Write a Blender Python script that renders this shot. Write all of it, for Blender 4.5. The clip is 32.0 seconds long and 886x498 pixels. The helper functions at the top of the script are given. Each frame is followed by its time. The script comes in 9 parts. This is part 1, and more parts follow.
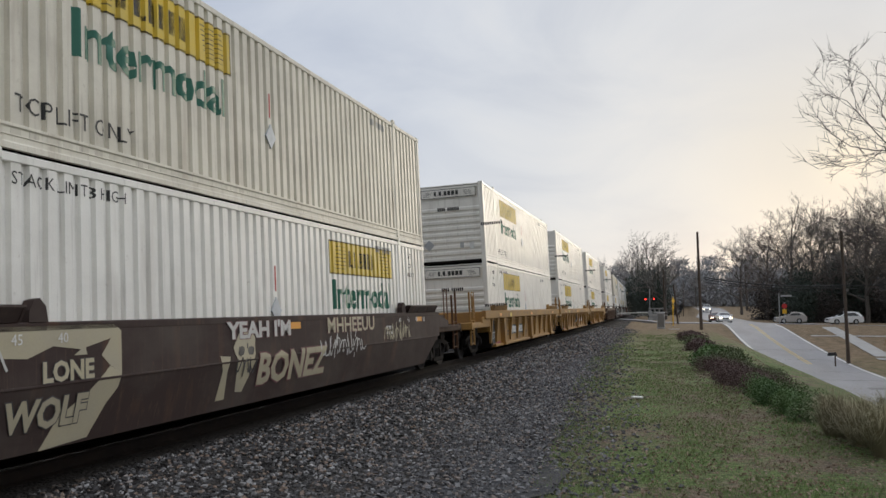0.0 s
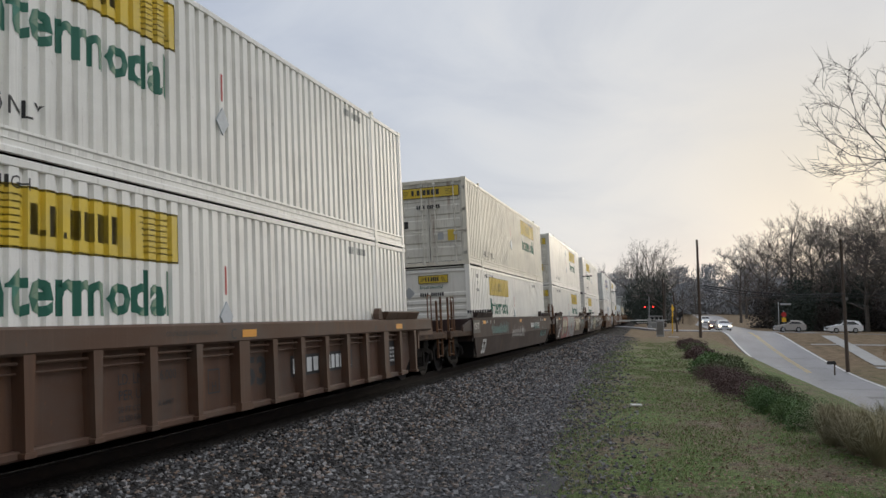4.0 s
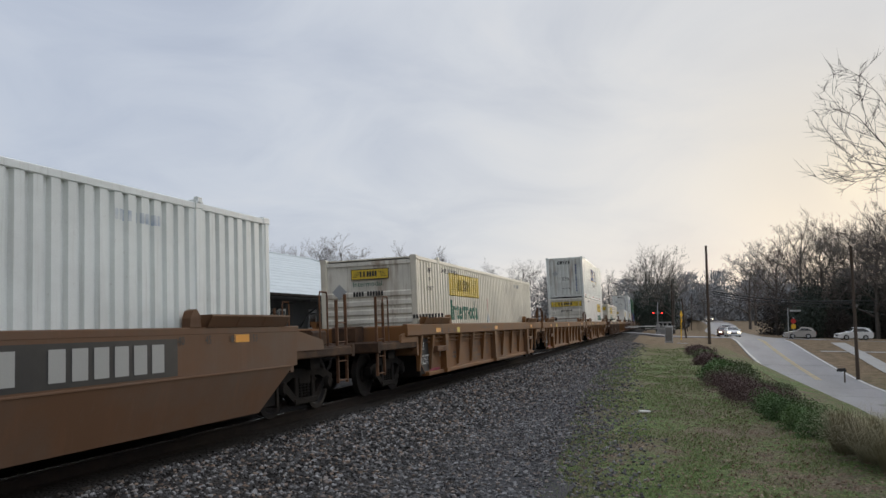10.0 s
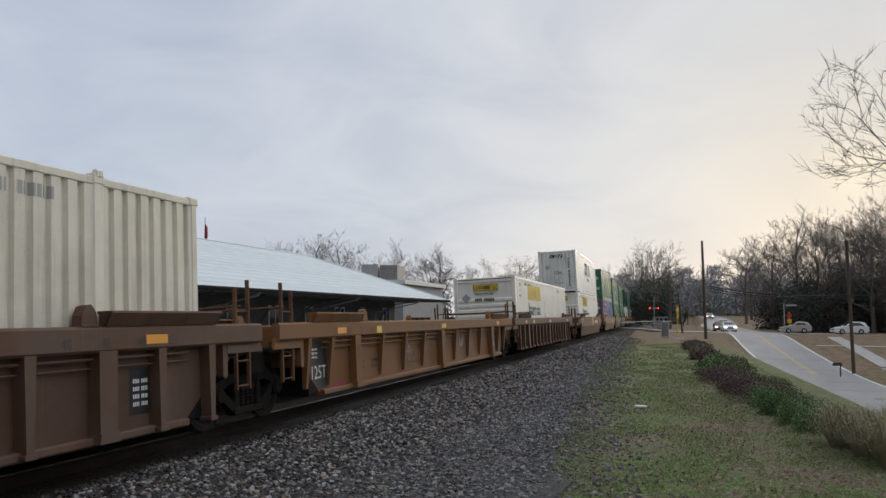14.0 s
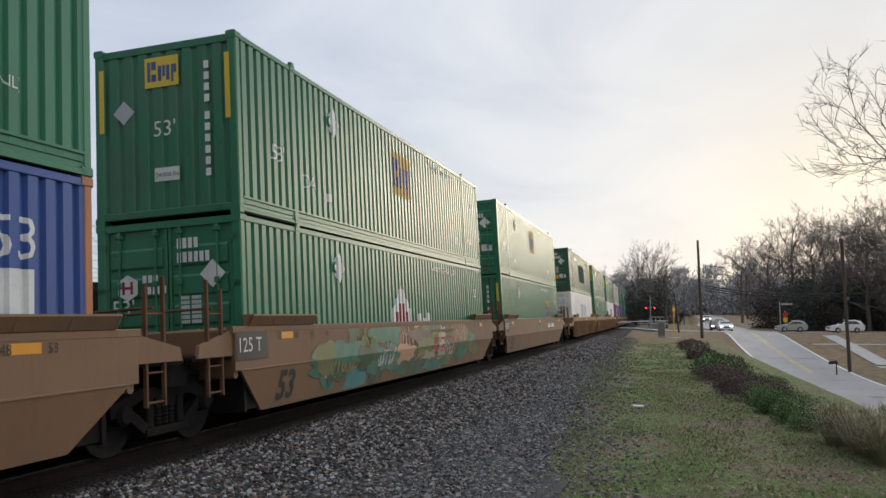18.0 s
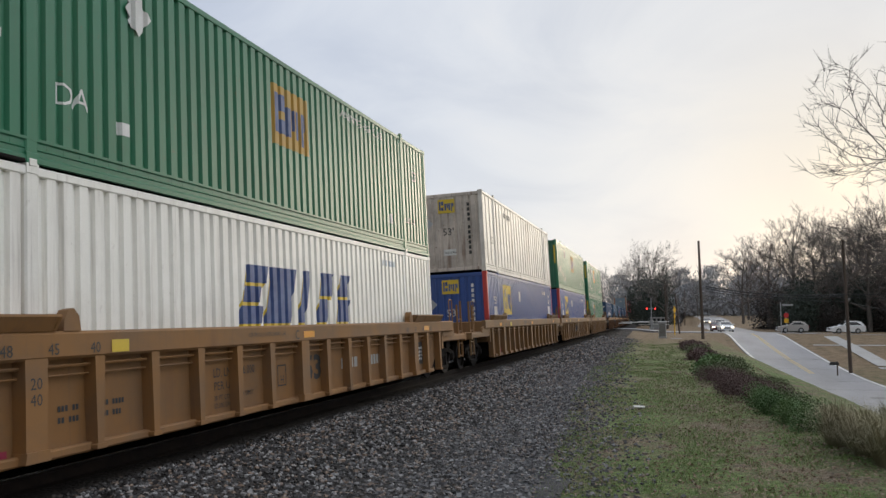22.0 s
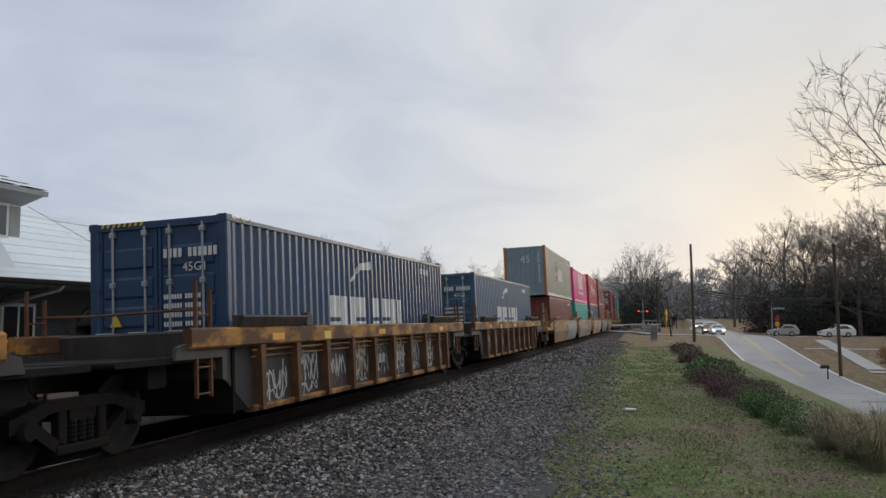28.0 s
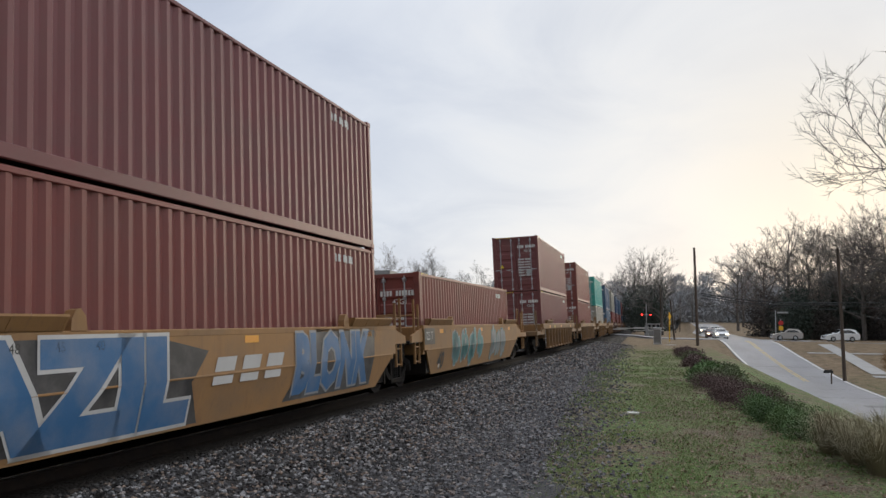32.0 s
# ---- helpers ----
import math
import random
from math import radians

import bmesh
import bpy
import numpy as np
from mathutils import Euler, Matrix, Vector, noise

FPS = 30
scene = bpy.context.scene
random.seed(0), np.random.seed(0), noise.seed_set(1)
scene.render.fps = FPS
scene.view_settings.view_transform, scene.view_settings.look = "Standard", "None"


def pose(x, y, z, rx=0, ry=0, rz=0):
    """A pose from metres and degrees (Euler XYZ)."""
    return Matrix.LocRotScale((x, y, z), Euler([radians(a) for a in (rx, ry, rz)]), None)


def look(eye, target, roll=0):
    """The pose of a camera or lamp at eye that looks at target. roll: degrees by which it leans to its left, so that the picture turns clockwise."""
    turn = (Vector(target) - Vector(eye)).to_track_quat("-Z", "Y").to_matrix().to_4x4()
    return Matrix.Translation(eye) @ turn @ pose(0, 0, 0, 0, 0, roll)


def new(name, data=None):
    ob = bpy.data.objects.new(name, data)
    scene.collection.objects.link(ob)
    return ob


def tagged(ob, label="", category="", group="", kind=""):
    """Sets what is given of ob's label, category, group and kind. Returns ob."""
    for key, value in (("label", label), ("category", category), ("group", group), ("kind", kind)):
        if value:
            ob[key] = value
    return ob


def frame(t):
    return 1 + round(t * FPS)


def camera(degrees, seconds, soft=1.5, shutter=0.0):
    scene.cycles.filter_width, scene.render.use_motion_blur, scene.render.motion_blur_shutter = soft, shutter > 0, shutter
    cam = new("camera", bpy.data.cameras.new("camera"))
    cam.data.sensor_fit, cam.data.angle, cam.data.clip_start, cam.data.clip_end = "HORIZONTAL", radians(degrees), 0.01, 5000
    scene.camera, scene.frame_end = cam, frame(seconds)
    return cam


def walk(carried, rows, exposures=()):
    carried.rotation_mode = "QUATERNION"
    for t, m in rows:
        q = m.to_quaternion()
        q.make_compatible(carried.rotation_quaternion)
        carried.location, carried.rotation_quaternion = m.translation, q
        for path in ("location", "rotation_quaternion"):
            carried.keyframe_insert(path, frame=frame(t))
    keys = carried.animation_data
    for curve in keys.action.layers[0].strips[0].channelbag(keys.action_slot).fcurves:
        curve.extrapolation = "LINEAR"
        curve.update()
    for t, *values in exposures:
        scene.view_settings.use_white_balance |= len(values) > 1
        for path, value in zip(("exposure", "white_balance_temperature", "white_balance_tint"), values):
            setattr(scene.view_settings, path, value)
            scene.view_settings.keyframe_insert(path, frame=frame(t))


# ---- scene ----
# A freight train of double-stack well cars passes a small depot on a grey winter afternoon.
# x: across the track (the train runs at negative x), y: along the track, away from the eye, z: up. Grass beside the track: z = 0.
EYE = (0.0, 0.0, 1.85)
AIM = [
    (0, 16.078, 3.991, -0.123), (0.5, 16.190, 4.005, -0.034), (1, 16.198, 3.985, 0.005), (1.5, 16.145, 3.952, 0.080),
    (2, 16.142, 4.058, -0.014), (2.5, 16.104, 4.232, -0.027), (3, 16.047, 4.332, 0.141), (3.5, 16.045, 4.381, 0.178),
    (5.5, 16.105, 4.792, 0.409), (6, 16.125, 4.937, 0.531), (6.5, 16.259, 5.007, 0.474), (7, 16.416, 4.862, 0.518),
    (7.5, 16.453, 4.808, 0.492), (8, 16.529, 4.790, 0.605), (8.5, 16.532, 4.813, 0.548), (9, 16.449, 4.841, 0.468),
    (9.5, 16.542, 4.872, 0.473), (10, 16.627, 4.804, 0.428), (10.5, 16.747, 4.674, 0.376), (11, 16.995, 4.629, 0.286),
    (11.5, 16.947, 4.570, 0.118), (12, 16.775, 4.500, 0.125), (12.5, 16.649, 4.519, 0.069), (13, 16.412, 4.575, -0.001),
    (13.5, 16.346, 4.535, 0.016), (14, 16.376, 4.530, 0.190), (14.5, 16.336, 4.603, 0.195), (16.5, 15.743, 4.799, -0.049),
    (17, 15.770, 4.782, -0.042), (17.5, 15.993, 4.731, -0.122), (18, 16.103, 4.608, -0.204), (18.5, 16.252, 4.555, -0.200),
    (19, 16.410, 4.558, -0.083), (19.5, 16.450, 4.567, -0.107), (20, 16.450, 4.567, -0.107), (20.5, 16.427, 4.667, -0.210),
    (21, 16.332, 4.776, -0.182), (21.5, 16.242, 4.739, -0.059), (22, 16.159, 4.645, -0.149), (22.5, 16.143, 4.498, -0.062),
    (23, 16.222, 4.421, 0.058), (23.5, 16.241, 4.401, 0.120), (24, 16.138, 4.555, -0.041), (24.5, 16.057, 4.604, 0.077),
    (25, 16.017, 4.543, 0.094), (25.5, 15.994, 4.528, 0.108), (27.5, 15.704, 4.753, 0.194), (28, 15.643, 4.756, 0.161),
    (28.5, 15.697, 4.813, 0.152), (29, 15.810, 4.901, 0.310), (29.5, 15.896, 5.016, 0.338), (30, 15.942, 5.051, 0.258),
    (30.5, 15.979, 5.096, 0.296), (31, 15.972, 5.038, 0.420), (31.5, 15.938, 4.968, 0.486), (32, 15.880, 4.922, 0.456),
]


def aim(yaw, tilt, lean):
    """The camera's pose: yaw to the left of +y, tilt upwards, lean, in degrees."""
    return Matrix.Translation(EYE) @ pose(0, 0, 0, 90 + tilt, 0, yaw) @ pose(0, 0, 0, 0, 0, lean)


cam = camera(56.87, 32.0, soft=1.5, shutter=0.0)
STOPS = [(0, -0.08), (3, -0.12), (6, -0.15), (9, -0.16), (10, -0.15), (12, -0.2), (13, -0.1), (14, -0.13), (17, 0.0), (18, 0.09), (19, 0.06), (20, 0.05), (21, 0.0), (22, 0.05), (23, -0.03), (25, 0.10), (28, -0.12), (29, -0.12), (30, 0.02), (32, 0.10)]
walk(cam, [(t, aim(a, b, c)) for t, a, b, c in AIM], STOPS)

# ---- world and light ----
SUN_AZ, SUN_EL = radians(10.5), radians(9.0)     # azimuth to the right of +y, elevation
SUN_DIR = Vector((math.sin(SUN_AZ) * math.cos(SUN_EL), math.cos(SUN_AZ) * math.cos(SUN_EL), math.sin(SUN_EL)))
scene.view_settings.exposure = 0.0


class Nodes:
    """Short-hand to write node trees."""

    def __init__(self, tree):
        self.tree = tree
        tree.nodes.clear()

    def add(self, kind, **props):
        node = self.tree.nodes.new(kind)
        ins = props.pop("ins", {})
        if "operation" in props:
            node.operation = props["operation"]
        if "use_clamp" in props:
            node.use_clamp = props["use_clamp"]
        if "data_type" in props:
            node.data_type, node.blend_type = props["data_type"], props["blend_type"]
        if "sky_type" in props:
            node.sky_type, node.sun_disc = props["sky_type"], False
            node.sun_elevation, node.sun_rotation = props["sun_elevation"], props["sun_rotation"]
        for key, value in ins.items():
            if isinstance(value, bpy.types.NodeSocket):
                self.tree.links.new(value, node.inputs[key])
            else:
                node.inputs[key].default_value = value
        return node

    def math(self, op, a, b=0.0, clamp=False):
        return self.add("ShaderNodeMath", operation=op, use_clamp=clamp, ins={0: a, 1: b}).outputs[0]

    def ramp(self, fac, stops):
        node = self.add("ShaderNodeValToRGB", ins={0: fac})
        el = node.color_ramp.elements
        while len(el) < len(stops):
            el.new(0.5)
        for e, (at, col) in zip(el, stops):
            e.position, e.color = at, (*col, 1) if len(col) == 3 else col
        return node.outputs[0]

    def mix(self, fac, a, b, blend="MIX"):
        node = self.add("ShaderNodeMix", data_type="RGBA", blend_type=blend)
        for key, value in ((0, fac), (6, a), (7, b)):
            if isinstance(value, bpy.types.NodeSocket):
                self.tree.links.new(value, node.inputs[key])
            else:
                node.inputs[key].default_value = value if key == 0 else (*value, 1)
        return node.outputs[2]

    def noise(self, vec, scale, detail=4, rough=0.55, distort=0.0):
        return self.add("ShaderNodeTexNoise", ins={"Vector": vec, "Scale": scale, "Detail": detail, "Roughness": rough, "Distortion": distort}).outputs[0]


def build_world():
    world = bpy.data.worlds.new("sky")
    scene.world = world
    world.use_nodes = True
    n = Nodes(world.node_tree)
    sky = n.add("ShaderNodeTexSky", sky_type="NISHITA", sun_elevation=SUN_EL, sun_rotation=SUN_AZ)
    co = n.add("ShaderNodeTexCoord").outputs["Generated"]
    sep = n.add("ShaderNodeSeparateXYZ", ins={0: co})
    # a sheet of cloud seen from below: the pattern flattens towards the horizon
    high = n.math("MAXIMUM", sep.outputs[2], 0.0)
    deep = n.math("ADD", high, 0.30)
    flat = n.add("ShaderNodeCombineXYZ", ins={0: n.math("DIVIDE", sep.outputs[0], deep), 1: n.math("DIVIDE", sep.outputs[1], deep), 2: 0.0}).outputs[0]
    big = n.noise(flat, 0.62, 3, 0.45, 0.5)
    fine = n.noise(flat, 2.1, 6, 0.55, 0.7)
    cloud = n.math("ADD", n.math("MULTIPLY", big, 0.60), n.math("MULTIPLY", fine, 0.40))
    grey = n.ramp(cloud, [(0.36, (0.60, 0.645, 0.74)), (0.44, (0.70, 0.74, 0.82)), (0.51, (0.80, 0.83, 0.885)), (0.60, (0.90, 0.905, 0.92))])
    # an overcast sky is brightest overhead
    top = n.math("ADD", 1.0, n.math("MULTIPLY", n.math("MULTIPLY", n.math("SUBTRACT", sep.outputs[2], 0.36), 1.7, True), 1.15))
    grey = n.mix(1.0, grey, n.add("ShaderNodeCombineColor", ins={0: top, 1: top, 2: top}).outputs[0], "MULTIPLY")
    # and dimmer away from the hidden sun
    back = n.math("ADD", 0.44, n.math("MULTIPLY", n.math("MULTIPLY", n.math("ADD", sep.outputs[1], 0.62), 1.05, True), 0.56))
    # extra brightness added to the unseen sky on the right, to light the train's side
    back = n.math("ADD", back, n.math("MULTIPLY", n.math("MULTIPLY", n.math("SUBTRACT", sep.outputs[0], 0.22), 1.5, True), 0.42))
    # bluer and dimmer towards the left
    left = n.math("MULTIPLY", n.math("SUBTRACT", -0.05, sep.outputs[0]), 1.5, True)
    tint = [n.math("MULTIPLY", back, n.math("SUBTRACT", 1.0, n.math("MULTIPLY", left, k))) for k in (0.24, 0.19, 0.10)]
    grey = n.mix(1.0, grey, n.add("ShaderNodeCombineColor", ins={0: tint[0], 1: tint[1], 2: tint[2]}).outputs[0], "MULTIPLY")
    dot = n.add("ShaderNodeVectorMath", operation="DOT_PRODUCT", ins={0: co, 1: tuple(SUN_DIR)}).outputs["Value"]
    near = n.math("MAXIMUM", dot, 0.0)
    wide = n.math("POWER", near, 14.0)
    tight = n.math("POWER", near, 120.0)
    core = n.math("POWER", near, 2600.0)
    warm = n.mix(n.math("MULTIPLY", wide, 0.40), grey, (0.68, 0.675, 0.655))
    warm = n.mix(n.math("MULTIPLY", tight, n.math("MULTIPLY", cloud, 1.1), True), warm, (0.68, 0.65, 0.575))
    warm = n.mix(n.math("MULTIPLY", core, 0.35), warm, (1.1, 1.0, 0.80))
    clouds = n.add("ShaderNodeBackground", ins={0: warm, 1: 1.0})
    clear = n.add("ShaderNodeBackground", ins={0: sky.outputs[0], 1: 0.08})
    both = n.add("ShaderNodeMixShader", ins={0: 0.9, 1: clear.outputs[0], 2: clouds.outputs[0]})
    n.add("ShaderNodeOutputWorld", ins={0: both.outputs[0]})


build_world()
sun = new("sun", bpy.data.lights.new("sun", "SUN"))
sun.data.energy, sun.data.angle, sun.data.color = 0.8, radians(14), (1.0, 0.86, 0.66)
sun.matrix_world = look((0, 0, 60), Vector((0, 0, 60)) - SUN_DIR)

# ---- materials ----


def material(name, base, rough=0.6, metal=0.0, second=None, scale=3.0, amount=0.5, grain=60.0, grain_amount=0.12, bump=0.0, bump_scale=40.0,
             stretch=(1, 1, 1), streak=None, streak_amount=0.0, vary=0.08, spec=0.5, low=0.42, high=0.68):
    """A weathered surface: base colour, a second colour in patches, streaks, fine grain and relief."""
    m = bpy.data.materials.new(name)
    m.use_nodes = True
    n = Nodes(m.node_tree)
    co = n.add("ShaderNodeTexCoord").outputs["Object"]
    rnd = n.add("ShaderNodeObjectInfo").outputs["Random"]
    shift = n.add("ShaderNodeVectorMath", operation="ADD", ins={0: n.add("ShaderNodeVectorMath", operation="MULTIPLY", ins={0: co, 1: stretch}).outputs[0],
                                                               1: n.add("ShaderNodeCombineXYZ", ins={0: n.math("MULTIPLY", rnd, 37.0), 1: 0.0, 2: n.math("MULTIPLY", rnd, 11.0)}).outputs[0]}).outputs[0]
    col = n.add("ShaderNodeRGB").outputs[0]
    col.default_value = (*base, 1)
    if second:
        patch = n.ramp(n.noise(shift, scale, 6, 0.6), [(low, (0, 0, 0)), (high, (1, 1, 1))])
        col = n.mix(n.math("MULTIPLY", patch, amount), col, second)
    if streak:
        long = n.add("ShaderNodeVectorMath", operation="MULTIPLY", ins={0: shift, 1: (5.0, 5.0, 0.35)}).outputs[0]
        run = n.ramp(n.noise(long, 1.0, 4, 0.6), [(0.56, (0, 0, 0)), (0.74, (1, 1, 1))])
        col = n.mix(n.math("MULTIPLY", run, streak_amount), col, streak)
    fine = n.noise(co, grain, 3, 0.6)
    val = n.math("ADD", n.math("MULTIPLY", n.math("SUBTRACT", fine, 0.5), 2 * grain_amount), n.math("ADD", 1.0 - vary / 2, n.math("MULTIPLY", rnd, vary)))
    grey = n.add("ShaderNodeCombineColor", ins={0: val, 1: val, 2: val}).outputs[0]
    col = n.mix(1.0, col, grey, "MULTIPLY")
    rgh = n.math("ADD", rough - 0.08, n.math("MULTIPLY", n.noise(shift, scale * 2.3, 3), 0.16), True)
    bsdf = n.add("ShaderNodeBsdfPrincipled", ins={"Base Color": col, "Roughness": rgh, "Metallic": metal, "Specular IOR Level": spec})
    if bump:
        h = n.add("ShaderNodeBump", ins={"Strength": min(1.0, bump), "Distance": 0.02, "Height": n.noise(co, bump_scale, 4, 0.6)})
        n.tree.links.new(h.outputs[0], bsdf.inputs["Normal"])
    n.add("ShaderNodeOutputMaterial", ins={0: bsdf.outputs[0]})
    return m


def glowing(name, colour, strength):
    m = bpy.data.materials.new(name)
    m.use_nodes = True
    n = Nodes(m.node_tree)
    n.add("ShaderNodeOutputMaterial", ins={0: n.add("ShaderNodeEmission", ins={0: (*colour, 1), 1: strength}).outputs[0]})
    return m


RUST = (0.16, 0.07, 0.03)
GRIME = (0.10, 0.085, 0.07)


def paint(name, base, dirt=0.35, rough=0.45, streak=0.35, rust=RUST, specks=0.25):
    """Weathered paint on steel: broad grime, drips that run downwards, rust specks, faded patches and fine grain."""
    m = bpy.data.materials.new(name)
    m.use_nodes = True
    n = Nodes(m.node_tree)
    co = n.add("ShaderNodeTexCoord").outputs["Object"]
    rnd = n.add("ShaderNodeObjectInfo").outputs["Random"]
    shift = n.add("ShaderNodeVectorMath", operation="ADD", ins={0: co, 1: n.add("ShaderNodeCombineXYZ", ins={0: n.math("MULTIPLY", rnd, 37.0), 1: n.math("MULTIPLY", rnd, 23.0), 2: n.math("MULTIPLY", rnd, 11.0)}).outputs[0]}).outputs[0]

    def scaled(k):
        return n.add("ShaderNodeVectorMath", operation="MULTIPLY", ins={0: shift, 1: k}).outputs[0]
    col = n.add("ShaderNodeRGB").outputs[0]
    col.default_value = (*base, 1)
    fade = n.ramp(n.noise(scaled((1, 0.5, 0.8)), 0.8, 5, 0.6), [(0.40, (0, 0, 0)), (0.66, (1, 1, 1))])
    col = n.mix(n.math("MULTIPLY", fade, 0.16), col, tuple(min(0.85, 0.012 + 1.3 * c) for c in base))
    grime = n.ramp(n.noise(scaled((1, 0.6, 1)), 1.1, 6, 0.62), [(0.42, (0, 0, 0)), (0.70, (1, 1, 1))])
    col = n.mix(n.math("MULTIPLY", grime, dirt), col, GRIME)
    broad = n.ramp(n.noise(scaled((4.0, 3.0, 0.35)), 1.0, 4, 0.6), [(0.55, (0, 0, 0)), (0.74, (1, 1, 1))])
    col = n.mix(n.math("MULTIPLY", broad, streak), col, rust)
    drip = n.ramp(n.noise(scaled((17.0, 15.0, 0.55)), 1.0, 4, 0.65), [(0.57, (0, 0, 0)), (0.72, (1, 1, 1))])
    col = n.mix(n.math("MULTIPLY", drip, min(0.6, 0.12 + streak * 0.55)), col, tuple(0.5 * (g + r) for g, r in zip(GRIME, rust)))
    spot = n.ramp(n.noise(scaled((1, 1, 0.7)), 9.0, 6, 0.7), [(0.63, (0, 0, 0)), (0.70, (1, 1, 1))])
    col = n.mix(n.math("MULTIPLY", spot, specks), col, rust)
    fine = n.noise(co, 55.0, 3, 0.6)
    val = n.math("ADD", n.math("MULTIPLY", n.math("SUBTRACT", fine, 0.5), 0.16), n.math("ADD", 0.95, n.math("MULTIPLY", rnd, 0.10)))
    col = n.mix(1.0, col, n.add("ShaderNodeCombineColor", ins={0: val, 1: val, 2: val}).outputs[0], "MULTIPLY")
    rgh = n.math("ADD", rough - 0.02, n.math("MULTIPLY", fine, 0.06), True)
    bsdf = n.add("ShaderNodeBsdfPrincipled", ins={"Base Color": col, "Roughness": rgh, "Specular IOR Level": 0.5})
    h = n.add("ShaderNodeBump", ins={"Strength": 0.05, "Distance": 0.01, "Height": n.noise(co, 30.0, 4, 0.6)})
    n.tree.links.new(h.outputs[0], bsdf.inputs["Normal"])
    n.add("ShaderNodeOutputMaterial", ins={0: bsdf.outputs[0]})
    return m


M = {}
M["white_box"] = paint("white_container_paint", (0.84, 0.815, 0.755), 0.14, 0.42, 0.30, (0.34, 0.29, 0.24))
M["cream_box"] = paint("yellowed_container_paint", (0.73, 0.68, 0.57), 0.22, 0.5, 0.4, (0.28, 0.20, 0.13))
M["pale_box"] = paint("pale_grey_container_paint", (0.73, 0.76, 0.74), 0.16, 0.42, 0.28, (0.34, 0.31, 0.27))
M["green_box"] = paint("green_container_paint", (0.026, 0.165, 0.085), 0.14, 0.4, 0.05)
M["dark_green_box"] = paint("dark_green_container_paint", (0.024, 0.095, 0.052), 0.2, 0.4, 0.05)
M["black_green"] = material("dark_overpaint", (0.018, 0.048, 0.036), 0.9, 0.0, (0.03, 0.05, 0.035), 2, 0.4, spec=0.05)
M["stained_green"] = paint("grimy_green_container_paint", (0.024, 0.145, 0.078), 0.35, 0.45, 0.5, (0.022, 0.030, 0.018), 0.3)
M["blue_box"] = paint("blue_container_paint", (0.03, 0.075, 0.26), 0.15, 0.42, 0.04)
M["navy_box"] = paint("navy_container_paint", (0.015, 0.052, 0.125), 0.2, 0.45, 0.06)
M["steel_blue_box"] = paint("worn_blue_container_paint", (0.04, 0.098, 0.175), 0.25, 0.5, 0.10)
M["brown_box"] = paint("red_brown_container_paint", (0.19, 0.045, 0.035), 0.22, 0.5, 0.08)
M["dark_brown_box"] = paint("maroon_container_paint", (0.16, 0.042, 0.042), 0.25, 0.5, 0.06)
M["red_box"] = paint("red_container_paint", (0.38, 0.02, 0.046), 0.08, 0.45, 0.05)
M["pink_box"] = paint("magenta_container_paint", (0.64, 0.055, 0.225), 0.06, 0.42, 0.04)
M["teal_box"] = paint("teal_container_paint", (0.035, 0.32, 0.27), 0.12, 0.45, 0.08)
M["beige_box"] = paint("grey_beige_container_paint", (0.30, 0.29, 0.24), 0.25, 0.5, 0.45, (0.20, 0.25, 0.27), 0.3)
M["grey_blue_box"] = paint("grey_blue_container_paint", (0.22, 0.30, 0.36), 0.25, 0.5, 0.2)
M["post_white"] = paint("white_sheet_paint", (0.77, 0.715, 0.64), 0.3, 0.5, 0.75, (0.26, 0.15, 0.09), 0.6)
M["stained_white"] = paint("rust_stained_white_paint", (0.62, 0.54, 0.47), 0.5, 0.55, 1.0, (0.17, 0.085, 0.05), 0.9)
M["stained_pale"] = paint("rust_stained_pale_grey_paint", (0.70, 0.72, 0.69), 0.28, 0.45, 0.75, (0.24, 0.14, 0.08), 0.7)
M["stained_cream"] = paint("rust_stained_cream_paint", (0.72, 0.69, 0.61), 0.3, 0.45, 0.7, (0.24, 0.15, 0.09), 0.7)
M["orange_rust"] = paint("orange_post_paint", (0.42, 0.16, 0.06), 0.3, 0.6, 0.4)
M["red_post"] = paint("red_post_paint", (0.50, 0.05, 0.04), 0.15, 0.5, 0.1)
M["well_yellow"] = paint("yellow_well_car_paint", (0.323, 0.17, 0.03825), 0.45, 0.72, 0.35)
M["well_brown"] = paint("brown_well_car_paint", (0.027, 0.0115, 0.0095), 0.4, 0.8, 0.3)
M["well_orange"] = paint("dirty_orange_well_car_paint", (0.178, 0.073, 0.017), 0.55, 0.76, 0.6, RUST, 0.6)
M["well_russet"] = paint("dull_russet_well_car_paint", (0.115, 0.052, 0.021), 0.45, 0.72, 0.4, RUST, 0.4)
M["well_rib_brown"] = paint("rusty_brown_well_car_paint", (0.083, 0.039, 0.021), 0.5, 0.72, 0.5, RUST, 0.5)
M["well_tan"] = paint("tan_well_car_paint", (0.1968, 0.105, 0.05084), 0.4, 0.72, 0.4)
M["well_ochre"] = paint("ochre_well_car_paint", (0.238, 0.114, 0.034), 0.48, 0.75, 0.5, RUST, 0.45)
M["well_mustard"] = paint("mustard_well_car_paint", (0.285, 0.147, 0.05), 0.4, 0.72, 0.45, RUST, 0.45)
M["well_khaki"] = paint("dull_yellow_well_car_paint", (0.2063, 0.1087, 0.039), 0.5, 0.72, 0.55, RUST, 0.5)
M["well_rusty"] = material("rusted_yellow_well_car_paint", (0.36, 0.17, 0.04), 0.7, 0.0, (0.075, 0.036, 0.022), 2.4, 0.95, 45, 0.15, 0.2, 60, (1, 0.5, 1), (0.05, 0.028, 0.02), 0.5, 0.1, 0.25, 0.42, 0.56)
